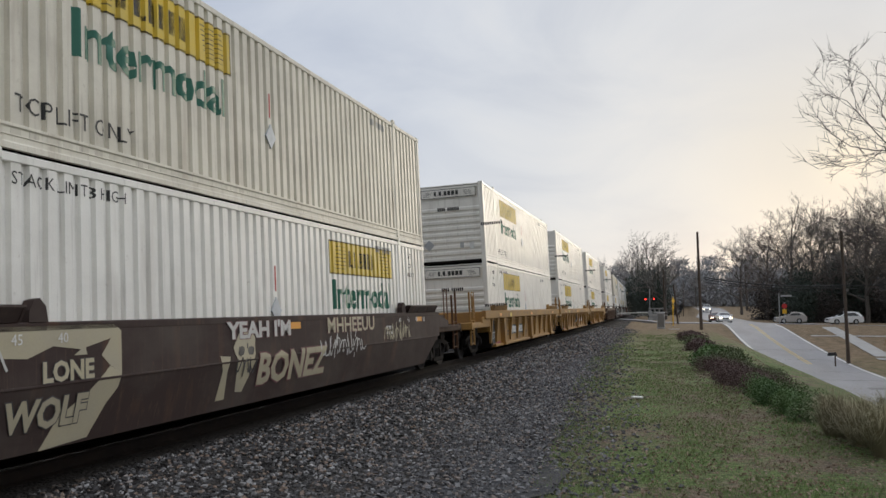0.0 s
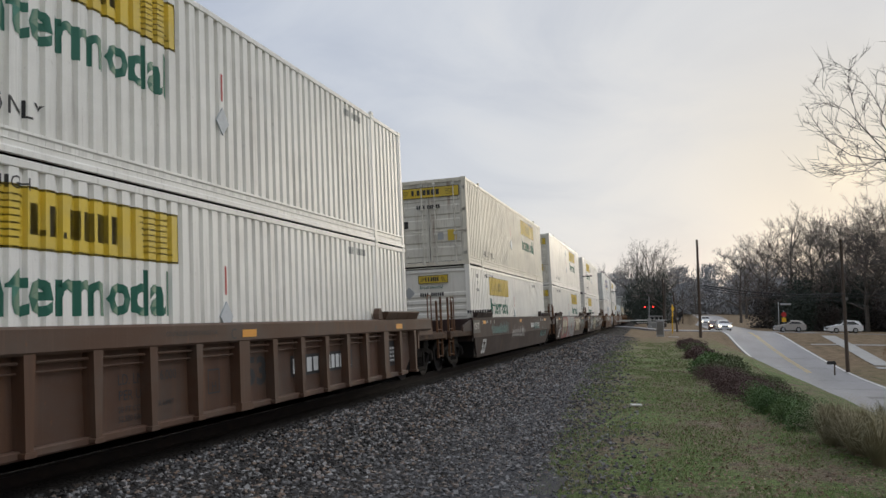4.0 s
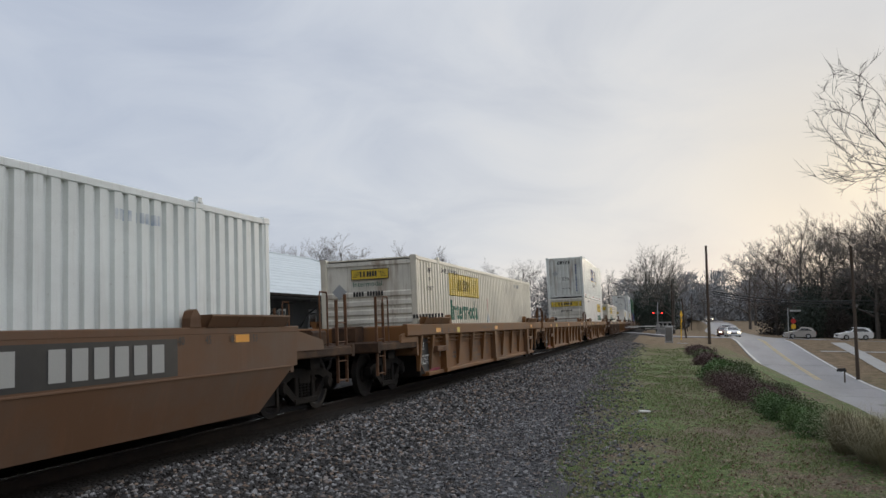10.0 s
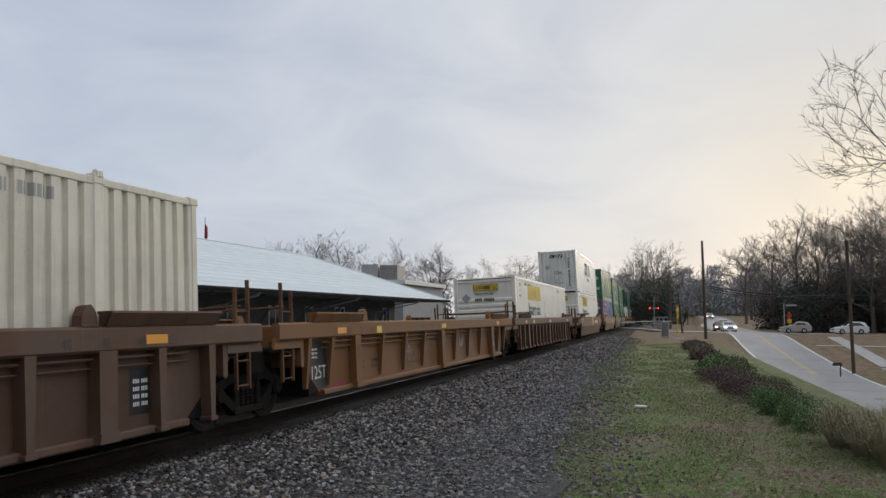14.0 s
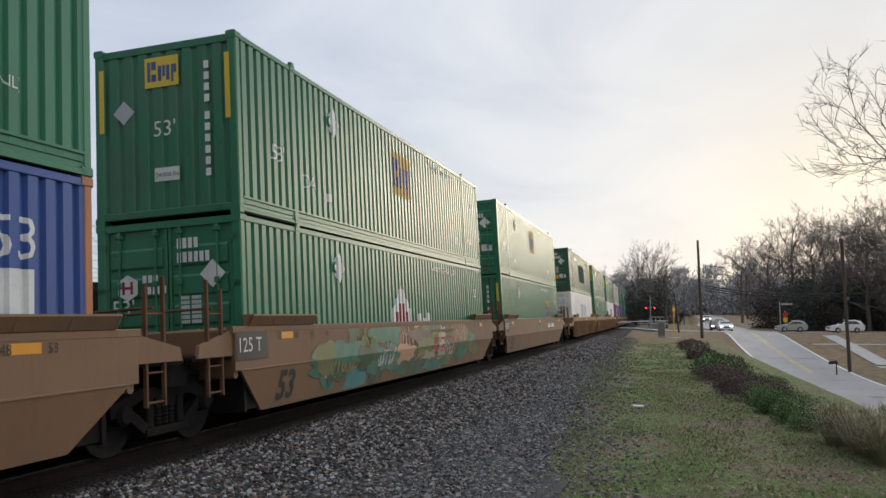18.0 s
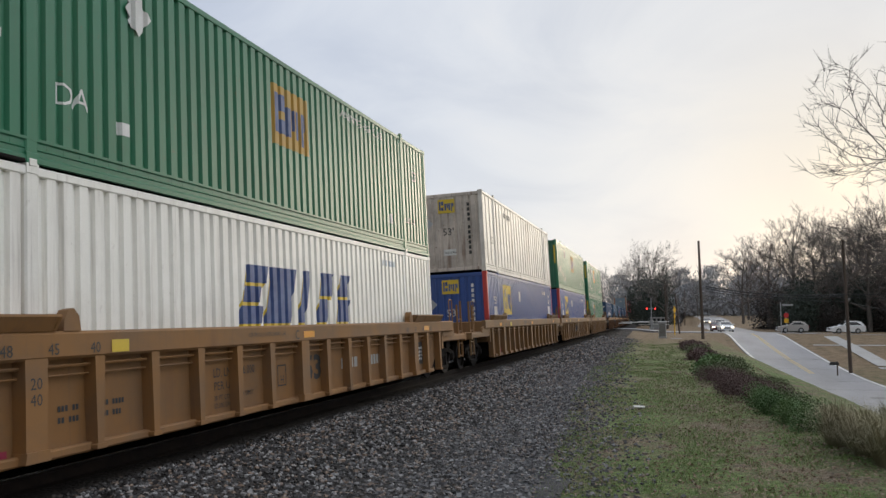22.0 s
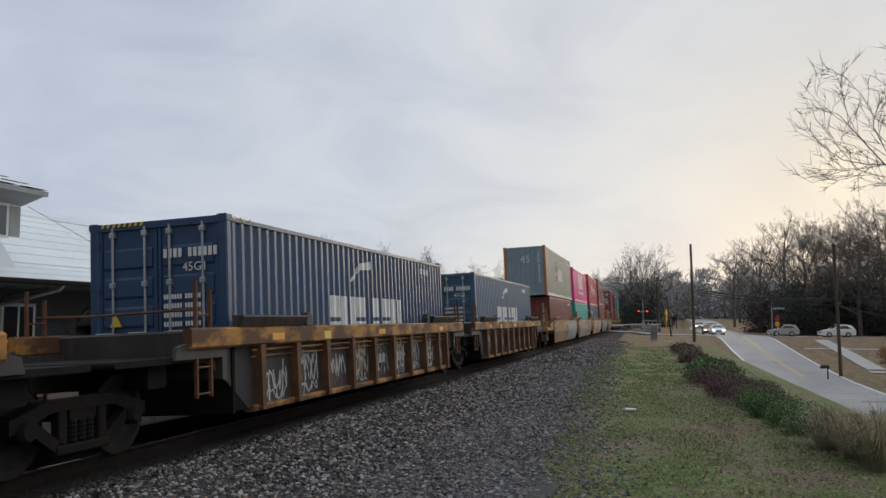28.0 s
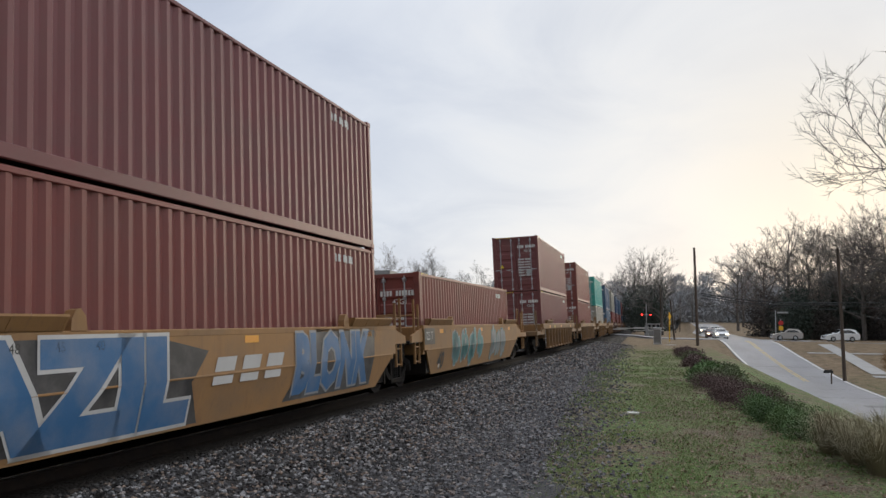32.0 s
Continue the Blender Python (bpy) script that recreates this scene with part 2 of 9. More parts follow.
M["rust_post"] = material("rust_brown_post_paint", (0.15, 0.075, 0.04), 0.75, 0.0, (0.05, 0.03, 0.022), 2.0, 0.8, 45, 0.15, 0.2, 60, (1, 1, 1), None, 0.0, 0.1, 0.2)
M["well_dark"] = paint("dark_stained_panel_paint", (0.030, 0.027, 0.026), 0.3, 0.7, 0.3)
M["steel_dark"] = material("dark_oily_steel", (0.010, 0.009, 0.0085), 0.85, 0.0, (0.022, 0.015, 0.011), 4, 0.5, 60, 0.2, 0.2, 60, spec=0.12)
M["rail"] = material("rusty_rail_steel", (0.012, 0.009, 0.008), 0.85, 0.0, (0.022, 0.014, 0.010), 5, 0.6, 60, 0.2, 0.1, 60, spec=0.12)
M["end_grime"] = material("grimed_rusty_steel", (0.045, 0.027, 0.019), 0.85, 0.0, (0.11, 0.058, 0.03), 3.0, 0.7, 50, 0.2, 0.3, 60, spec=0.2)
M["rail_top"] = material("polished_rail_head", (0.55, 0.54, 0.52), 0.22, 1.0)
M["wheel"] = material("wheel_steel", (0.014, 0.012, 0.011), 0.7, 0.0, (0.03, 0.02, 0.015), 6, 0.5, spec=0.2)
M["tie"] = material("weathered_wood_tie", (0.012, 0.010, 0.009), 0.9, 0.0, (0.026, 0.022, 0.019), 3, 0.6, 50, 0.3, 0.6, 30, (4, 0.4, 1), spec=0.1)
M["black"] = material("black_paint", (0.015, 0.015, 0.016), 0.5, 0.0, (0.05, 0.045, 0.04), 2, 0.4)
M["black_ink"] = material("black_lettering", (0.03, 0.03, 0.03), 0.6)
M["white_ink"] = material("white_lettering", (0.68, 0.68, 0.66), 0.6, 0.0, (0.4, 0.38, 0.36), 3, 0.4)
M["yellow_ink"] = material("yellow_panel_paint", (0.66, 0.46, 0.03), 0.5, 0.0, (0.45, 0.36, 0.12), 2, 0.4)
M["faded_yellow"] = material("faded_orange_panel_paint", (0.46, 0.27, 0.045), 0.6, 0.0, (0.26, 0.22, 0.09), 2, 0.5)
M["green_ink"] = material("dark_green_lettering", (0.01, 0.12, 0.075), 0.55)
M["navy_ink"] = material("navy_lettering", (0.03, 0.06, 0.19), 0.55, 0.0, (0.2, 0.3, 0.5), 2, 0.3)
M["faded_blue"] = material("faded_blue_lettering", (0.30, 0.38, 0.50), 0.6, 0.0, (0.62, 0.64, 0.64), 2.5, 0.9, low=0.38, high=0.58)
M["pale_yellow"] = material("faded_pale_yellow_lettering", (0.62, 0.55, 0.33), 0.6, 0.0, (0.72, 0.70, 0.62), 2.5, 0.8)
M["red_ink"] = material("red_lettering", (0.42, 0.03, 0.03), 0.5)
M["faded_red"] = material("faded_red_lettering", (0.27, 0.07, 0.045), 0.6, 0.0, (0.30, 0.15, 0.06), 2.5, 0.6)
M["bright_blue"] = paint("bright_blue_repaint", (0.018, 0.06, 0.40), 0.08, 0.4, 0.05)
M["teal_ink"] = material("teal_lettering", (0.06, 0.17, 0.20), 0.55)
M["maroon_ink"] = material("maroon_lettering", (0.25, 0.02, 0.05), 0.5)
M["orange_ink"] = material("orange_reflector", (0.72, 0.30, 0.02), 0.4)
M["placard_grey"] = material("pale_grey_placard", (0.50, 0.53, 0.56), 0.5, 0.0, (0.32, 0.33, 0.34), 4, 0.5)
M["grey_ink"] = material("grey_placard_metal", (0.42, 0.43, 0.44), 0.35, 0.6)
M["faded_grey"] = material("faded_grey_lettering", (0.36, 0.36, 0.34), 0.6)
M["galv"] = material("galvanised_steel", (0.42, 0.43, 0.44), 0.45, 0.8, (0.28, 0.28, 0.28), 3, 0.5)
M["steel_grey"] = material("dull_grey_steel", (0.22, 0.22, 0.215), 0.55, 0.5, (0.12, 0.09, 0.07), 3, 0.5)

# ---- mesh helpers ----


class Geo:
    """Vertices and faces of one mesh in the making."""

    def __init__(self):
        self.v, self.f = [], []

    def add(self, verts, faces):
        k = len(self.v)
        self.v += [tuple(p) for p in verts]
        self.f += [tuple(i + k for i in q) for q in faces]
        return self

    def box(self, x0, x1, y0, y1, z0, z1):
        return self.add([(x, y, z) for z in (z0, z1) for y in (y0, y1) for x in (x0, x1)],
                        [(0, 2, 3, 1), (4, 5, 7, 6), (0, 1, 5, 4), (1, 3, 7, 5), (3, 2, 6, 7), (2, 0, 4, 6)])

    def cbox(self, x0, x1, y0, y1, z0, z1, c=0.012):
        """A box whose edges along its longest axis are chamfered."""
        d = [x1 - x0, y1 - y0, z1 - z0]
        ax = d.index(max(d))
        lo, hi = [x0, y0, z0], [x1, y1, z1]
        a, b = [i for i in range(3) if i != ax]
        c = min(c, d[a] * 0.4, d[b] * 0.4)
        ring = [(lo[a] + c, lo[b]), (hi[a] - c, lo[b]), (hi[a], lo[b] + c), (hi[a], hi[b] - c), (hi[a] - c, hi[b]), (lo[a] + c, hi[b]), (lo[a], hi[b] - c), (lo[a], lo[b] + c)]
        vs = []
        for e in (lo[ax], hi[ax]):
            for p, q in ring:
                r = [0, 0, 0]
                r[ax], r[a], r[b] = e, p, q
                vs.append(r)
        return self.add(vs, [tuple(range(7, -1, -1)), tuple(range(8, 16))] + [(i, (i + 1) % 8, 8 + (i + 1) % 8, 8 + i) for i in range(8)])

    def prism(self, outline, axis, lo, hi):
        """An outline of (a, b) pairs drawn out along an axis: 'x' takes (y, z), 'y' takes (x, z), 'z' takes (x, y)."""
        k = len(outline)

        def put(a, b, c):
            return {"x": (c, a, b), "y": (a, c, b), "z": (a, b, c)}[axis]
        vs = [put(a, b, lo) for a, b in outline] + [put(a, b, hi) for a, b in outline]
        return self.add(vs, [tuple(range(k - 1, -1, -1)), tuple(range(k, 2 * k))] + [(i, (i + 1) % k, k + (i + 1) % k, k + i) for i in range(k)])

    def tube(self, pts, radius, sides=6, taper=None):
        """A round bar along a line of points."""
        rings = []
        pts = [Vector(p) for p in pts]
        for i, p in enumerate(pts):
            d = (pts[min(i + 1, len(pts) - 1)] - pts[max(i - 1, 0)]).normalized()
            a = d.cross(Vector((0, 0, 1)) if abs(d.z) < 0.9 else Vector((1, 0, 0))).normalized()
            b = d.cross(a)
            r = radius if taper is None else radius + (taper - radius) * i / (len(pts) - 1)
            rings.append([p + (a * math.cos(2 * math.pi * j / sides) + b * math.sin(2 * math.pi * j / sides)) * r for j in range(sides)])
        vs = [q for ring in rings for q in ring]
        fs = [(i * sides + j, i * sides + (j + 1) % sides, (i + 1) * sides + (j + 1) % sides, (i + 1) * sides + j) for i in range(len(pts) - 1) for j in range(sides)]
        return self.add(vs, fs + [tuple(range(sides - 1, -1, -1)), tuple(range(len(vs) - sides, len(vs)))])

    def lathe(self, profile, axis="x", sides=20, centre=(0, 0, 0)):
        """A profile of (along, radius) turned round an axis."""
        vs, k = [], len(profile)
        for a, r in profile:
            for j in range(sides):
                c, s = r * math.cos(2 * math.pi * j / sides), r * math.sin(2 * math.pi * j / sides)
                p = {"x": (a, c, s), "y": (c, a, s), "z": (c, s, a)}[axis]
                vs.append((p[0] + centre[0], p[1] + centre[1], p[2] + centre[2]))
        fs = [(i * sides + j, i * sides + (j + 1) % sides, (i + 1) * sides + (j + 1) % sides, (i + 1) * sides + j) for i in range(k - 1) for j in range(sides)]
        return self.add(vs, fs + [tuple(range(sides - 1, -1, -1)), tuple(range(len(vs) - sides, len(vs)))])

    def mesh(self, name, mat=None, smooth=False, weld=False):
        me = bpy.data.meshes.new(name)
        me.from_pydata(self.v, [], self.f)
        bm = bmesh.new()
        bm.from_mesh(me)
        if weld:
            bmesh.ops.remove_doubles(bm, verts=bm.verts, dist=1e-4)
        bmesh.ops.recalc_face_normals(bm, faces=bm.faces)
        bm.to_mesh(me)
        bm.free()
        if mat:
            me.materials.append(mat)
        if smooth:
            me.shade_smooth()
        return me


def part(name, me, mat, parent, label="", at=None):
    """One mesh as an object of its own under a thing or under a part. Alike parts share the mesh; the material sits on the object."""
    if isinstance(me, Geo):
        me = me.mesh(name, mat)
    ob = new(name, me)
    if parent is not None:
        ob.parent = parent
    if at is not None:
        ob.matrix_basis = at if isinstance(at, Matrix) else Matrix.Translation(at)
    if not me.materials:
        me.materials.append(mat)
    if mat is not None and me.materials[0] is not mat:
        ob.material_slots[0].link = "OBJECT"
        ob.material_slots[0].material = mat
    return tagged(ob, label)


def thing(name, label, category, at=None, group="", kind=""):
    ob = new(name)
    ob.empty_display_size = 0.2
    if at is not None:
        ob.matrix_basis = at if isinstance(at, Matrix) else Matrix.Translation(at)
    return tagged(ob, label, category, group, kind)


CACHE = {}


def once(key, make):
    """Build a mesh once and share it."""
    if key not in CACHE:
        CACHE[key] = make()
    return CACHE[key]


def letters(text, size, width=None, bold=0.0):
    """The flat mesh of a line of text, in the built-in font, from its lower left corner."""
    cu = bpy.data.curves.new("text", "FONT")
    cu.body, cu.size, cu.resolution_u = text, size / 0.72, 2
    cu.offset = bold
    ob = bpy.data.objects.new("text", cu)
    me = bpy.data.meshes.new_from_object(ob)
    bpy.data.objects.remove(ob)
    bm = bmesh.new()
    bm.from_mesh(me)
    bpy.data.meshes.remove(me)
    if width:
        x0, x1 = min(v.co.x for v in bm.verts), max(v.co.x for v in bm.verts)
        for v in bm.verts:
            v.co.x = (v.co.x - x0) * width / (x1 - x0)
    return bm


def flat_poly(bm, pts):
    bm.faces.new([bm.verts.new((a, b, 0)) for a, b in pts])


def bars(text, size, width=0.62):
    """Plain bars, one for each character of a mark that is not lettered."""
    bm = bmesh.new()
    x = 0.0
    for ch in text:
        if ch != " ":
            flat_poly(bm, [(x, 0), (x + size * width * 0.72, 0), (x + size * width * 0.72, size), (x, size)])
        x += size * width
    return bm


# ---- the line of the track ----
D0, KAPPA, CANT, RAIL0, CURVE_END, SPEED = 7.532, 0.000329, 2.95, 0.126, 116.0, 22.054


def line(s):
    """Place, height and heading of the track's centre at s metres along it."""
    c = max(-60.0, min(s, CURVE_END))
    th = KAPPA * c
    x, y = -D0 - (1 - math.cos(th)) / KAPPA, math.sin(th) / KAPPA
    x, y = x - math.sin(th) * (s - c), y + math.cos(th) * (s - c)
    u = max(s - 20.0, 0.0)
    z = RAIL0 - (2.1e-5 * u * u if u < 100 else 0.21 + 0.0042 * (u - 100))
    return x, y, z, th


def on_track(s, length):
    """Pose of a vehicle whose near end is at s, the rail's top being its height 0."""
    x0, y0, z0, a = line(s)
    x1, y1, z1, b = line(s + length)
    m = Matrix.Translation((x0, y0, z0)) @ Matrix.Rotation(math.atan2(-(x1 - x0), y1 - y0), 4, "Z")
    return m @ Matrix.Rotation(math.atan2(z1 - z0, length), 4, "X") @ Matrix.Rotation(radians(-CANT), 4, "Y")

# ---- containers ----
FLOOR = 0.34
PITCH, DEPTH = 0.25, 0.048


def breaks(pitch):
    """Where one fold bends: even flats and slopes on the sea containers, broad outer flats on the others."""
    return (0.28, 0.50, 0.76) if pitch == 0.278 else (0.55, 0.63, 0.90)


def fold(y, y0, pitch=PITCH, depth=DEPTH):
    """How far the corrugated sheet stands back from its outer face at y."""
    u = ((y - y0) / pitch) % 1.0
    a, b, c = breaks(pitch)
    if u < a:
        return 0.0
    if u < b:
        return depth * (u - a) / (b - a)
    if u < c:
        return depth
    return depth * (1.0 - u) / (1.0 - c)


def folds(lo, hi, y0, pitch=PITCH):
    ys = [lo]
    k = math.floor((lo - y0) / pitch) - 1
    while y0 + k * pitch < hi:
        for u in (0,) + breaks(pitch):
            y = y0 + (k + u) * pitch
            if lo + 0.004 < y < hi - 0.004:
                ys.append(y)
        k += 1
    return ys + [hi]


def corrugated(lo, hi, z0, z1, y0, pitch=PITCH, depth=DEPTH, back=0.07):
    """A corrugated steel wall in the plane x = 0 that faces +x, with its thickness behind it."""
    g = Geo()
    ys = folds(lo, hi, y0, pitch)
    for a, b in zip(ys, ys[1:]):
        xa, xb = -fold(a + 1e-5, y0, pitch, depth), -fold(b - 1e-5, y0, pitch, depth)
        g.add([(xa, a, z0), (xb, b, z0), (xb, b, z1), (xa, a, z1)], [(0, 1, 2, 3)])
    xa, xb = -fold(lo + 1e-5, y0, pitch, depth), -fold(hi - 1e-5, y0, pitch, depth)
    g.add([(-back, lo, z0), (-back, hi, z0), (-back, hi, z1), (-back, lo, z1)], [(3, 2, 1, 0)])
    g.add([(-back, lo, z0), (xa, lo, z0), (xa, lo, z1), (-back, lo, z1)], [(0, 1, 2, 3)])
    g.add([(-back, hi, z0), (xb, hi, z0), (xb, hi, z1), (-back, hi, z1)], [(3, 2, 1, 0)])
    return g


class Box:
    """Sizes of one kind of container."""

    def __init__(self, length, width, height, inner=None, style="corrugated"):
        self.l, self.w, self.h, self.inner, self.style = length, width, height, inner, style
        self.key = (length, width, height, style)
        self.pitch = PITCH if inner else 0.278
        self.y0 = 0.2


SIZE = {}
DOM53 = Box(16.154, 2.591, 2.896, 1.981)
POST53 = Box(16.154, 2.591, 2.896, 1.981, "sheet")
ISO40 = Box(12.192, 2.438, 2.896)
ISO40L = Box(12.192, 2.438, 2.591)
ISO45 = Box(13.716, 2.438, 2.896)


def side_mesh(b):
    z0, z1 = 0.17, b.h - 0.10
    g = Geo()
    if b.style == "sheet":
        g.box(-0.06, -0.018, 0.10, b.l - 0.10, z0, z1)
        y = 0.62
        while y < b.l - 0.3:
            g.box(-0.02, 0.0, y - 0.035, y + 0.035, z0, z1)
            y += 0.61
        return g.mesh("side_wall")
    cuts = [0.13, b.l - 0.13]
    if b.inner:
        cuts = [0.13, b.inner - 0.09, b.inner + 0.09, b.l - b.inner - 0.09, b.l - b.inner + 0.09, b.l - 0.13]
    for a, c in zip(cuts[::2], cuts[1::2]):
        c0 = corrugated(a, c, z0, z1, b.y0, b.pitch)
        g.add(c0.v, c0.f)
    return g.mesh("side_wall", weld=True)


def drape(bm, b, dy, dz, proud=0.004):
    """Lay a flat drawing, given in (along, up), on the folds of a container's side at dy, dz."""
    for v in bm.verts:
        v.co = Vector((0, v.co.x + dy, v.co.y + dz))
    ys = [v.co.y for v in bm.verts]
    if b.style == "corrugated" and ys:
        for y in folds(min(ys), max(ys), b.y0, b.pitch)[1:-1]:
            bmesh.ops.bisect_plane(bm, geom=bm.verts[:] + bm.edges[:] + bm.faces[:], plane_co=(0, y, 0), plane_no=(0, 1, 0), dist=1e-5)
        for v in bm.verts:
            y = v.co.y
            if b.inner and (abs(y - b.inner) < 0.10 or abs(y - b.l + b.inner) < 0.10):
                v.co.x = 0.002
            else:
                v.co.x = -fold(y, b.y0, b.pitch)
    elif b.style == "sheet":
        for v in bm.verts:
            v.co.x = 0.0
    for v in bm.verts:
        v.co.x += b.w / 2 - 0.012 + proud
    me = bpy.data.meshes.new("marking")
    bm.to_mesh(me)
    bm.free()
    return me


def rect(w, h, x=0.0, y=0.0):
    bm = bmesh.new()
    flat_poly(bm, [(x, y), (x + w, y), (x + w, y + h), (x, y + h)])
    return bm


def shapes(*polys):
    bm = bmesh.new()
    for q in polys:
        flat_poly(bm, q)
    return bm


def box_poly(x, y, w, h, slant=0.0):
    return [(x, y), (x + w, y), (x + w + slant * h, y + h), (x + slant * h, y + h)]


def face_mark(bm, ob, mat, x, z, y=-0.012, label="", name="marking"):
    """A flat drawing on the near end face of a container."""
    for v in bm.verts:
        v.co = Vector((v.co.x + x, y, v.co.y + z))
    me = bpy.data.meshes.new(name)
    bm.to_mesh(me)
    bm.free()
    return part(name, me, mat, ob, label)


def column(n, w, h, step):
    """A column of plain bars, one for each character of a mark that runs downwards."""
    return shapes(*[box_poly(0, step * k + (0.1 if k >= n - 4 else 0), w, h) for k in range(n)])


def print_block(row, size, n, step):
    bm = bmesh.new()
    for k in range(n):
        x = 0.0
        for ch in row:
            if ch != " ":
                flat_poly(bm, box_poly(x, k * step, size * 0.45, size))
            x += size * 0.62
    return bm


def container(name, label, b, mats, near="front", group="containers on the train"):
    """A shipping container from its parts. mats: body, and if they differ posts, near end. near: the kind of wall that faces the near end."""
    body = mats[0]
    post = mats[1] if len(mats) > 1 else body
    end = mats[2] if len(mats) > 2 else body
    ob = thing(name, label, "container", group=group)
    SIZE[ob.name] = b
    hw = b.w / 2
    side = once(("side",) + b.key, lambda: side_mesh(b))
    part("side_wall", side, body, ob, at=(hw - 0.012, 0, 0))
    part("side_wall", side, body, ob, at=Matrix.Translation((-hw + 0.012, b.l, 0)) @ Matrix.Rotation(math.pi, 4, "Z"))

    def roof():
        g = Geo().box(-hw + 0.05, hw - 0.05, 0.08, b.l - 0.08, b.h - 0.06, b.h - 0.03)
        y = 0.5
        while y < b.l - 0.4:
            g.box(-hw + 0.2, hw - 0.2, y, y + 0.12, b.h - 0.03, b.h - 0.012)
            y += 0.42
        return g.mesh("roof")
    part("roof", once(("roof",) + b.key, roof), body, ob)
    part("floor", once(("floor",) + b.key, lambda: Geo().box(-hw + 0.06, hw - 0.06, 0.05, b.l - 0.05, 0.06, 0.16).mesh("floor")), M["steel_dark"], ob)
    top = once(("top_rail",) + b.key, lambda: Geo().cbox(-0.06, 0.0, 0.12, b.l - 0.12, b.h - 0.12, b.h - (0.022 if b.inner else 0.05), 0.012).mesh("top_rail"))
    bot = once(("bottom_rail",) + b.key, lambda: (Geo().cbox(-0.05, 0.0, 0.12, b.l - 0.12, 0.02, 0.19) if not b.inner else
                                                 Geo().prism([(-0.05, 0.015), (0.006, 0.015), (0.006, 0.075), (-0.014, 0.095), (-0.014, 0.15), (-0.002, 0.16), (-0.014, 0.17), (-0.014, 0.235), (0.006, 0.25), (0.006, 0.28), (-0.05, 0.30)], "y", 0.12, b.l - 0.12)).mesh("bottom_rail"))
    for sgn in (1, -1):
        m = Matrix.Translation((hw * sgn, 0 if sgn > 0 else b.l, 0)) @ Matrix.Rotation(0 if sgn > 0 else math.pi, 4, "Z")
        part("top_rail", top, body, ob, at=m)
        part("bottom_rail", bot, body, ob, at=m)
    iso = b.inner is None

    def corner():
        g = Geo().cbox(-0.16, 0.0, 0.0, 0.14, 0.11, b.h - 0.11, 0.02)
        for z in (0.0, b.h - 0.118):
            g.cbox(-0.165, 0.006, -0.006, 0.172, z, z + 0.118, 0.018)
        return g.mesh("corner_post")
    cp = once(("corner",) + b.key, corner)
    flip = once(("corner_flip",) + b.key, lambda: (lambda g: Geo().add([(-x, y, z) for x, y, z in g.v], [q[::-1] for q in g.f]).mesh("corner_post"))(
        (lambda: (lambda g: g)(Geo().cbox(-0.16, 0.0, 0.0, 0.14, 0.11, b.h - 0.11, 0.02).cbox(-0.165, 0.006, -0.006, 0.172, 0, 0.118, 0.018).cbox(-0.165, 0.006, -0.006, 0.172, b.h - 0.118, b.h, 0.018)))()))
    part("corner_post", cp, post, ob, at=(hw, 0, 0))
    part("corner_post", flip, post, ob, at=(-hw, 0, 0))
    turn = Matrix.Rotation(math.pi, 4, "Z")
    part("corner_post", flip, post, ob, at=Matrix.Translation((hw, b.l, 0)) @ turn)
    part("corner_post", cp, post, ob, at=Matrix.Translation((-hw, b.l, 0)) @ turn)
    if b.inner:
        def lift():
            g = Geo().cbox(-0.10, 0.004, -0.09, 0.09, 0.12, b.h - 0.1, 0.02)
            g.cbox(-0.12, 0.012, -0.085, 0.085, 0.0, 0.13, 0.015).cbox(-0.12, 0.012, -0.085, 0.085, b.h - 0.11, b.h + 0.015, 0.015)
            g.cbox(-0.05, 0.02, -0.05, 0.05, b.h - 0.03, b.h + 0.06, 0.012)
            return g.mesh("lifting_post")
        lp = once(("lift",) + b.key, lift)
        for y in (b.inner, b.l - b.inner):
            part("lifting_post", lp, body, ob, at=(hw, y, 0))
            part("lifting_post", lp, body, ob, at=Matrix.Translation((-hw, y, 0)) @ turn)
        part("rail_joint", once(("joint",) + b.key, lambda: Geo().cbox(-0.03, 0.012, 0.14, b.inner - 0.1, 0.0, 0.05).mesh("rail_joint")), M["steel_dark"], ob, at=(hw, 0, 0))
    # near end
    iw = hw - 0.14
    if near == "bars":          # pressed horizontal ribs
        def wall():
            # one pressed sheet: bottom band, ribs, flat field, top band
            out = [(0.012, 0.12), (0.012, 0.22), (0.05, 0.235)]
            z = 0.30
            while z < b.h * 0.70:
                out += [(0.05, z), (0.008, z + 0.03), (0.008, z + 0.125), (0.05, z + 0.16)]
                z += 0.225
            out += [(0.05, b.h - 0.21), (0.012, b.h - 0.2), (0.012, b.h - 0.1), (0.09, b.h - 0.1), (0.09, 0.12)]
            return Geo().prism(out, "x", -iw, iw).mesh("end_wall")
        part("end_wall", once(("end_bars",) + b.key, wall), end, ob)
    elif near == "front":
        def wall():
            c0 = corrugated(-iw, iw, 0.12, b.h - 0.1, 0.06, 0.27, 0.03)
            g = Geo()
            g.add([(y, -x + 0.02, z) for x, y, z in c0.v], c0.f)
            return g.mesh("end_wall", weld=True)
        for z0, z1 in ((0.06, 0.18), (b.h - 0.17, b.h - 0.04)):
            part("end_rail", once(("end_rail", z0) + b.key, lambda: Geo().cbox(-iw, iw, 0.01, 0.08, z0, z1, 0.012).mesh("end_rail")), end, ob)
        part("end_wall", once(("end_" + near,) + b.key, wall), end, ob)
    else:                        # doors
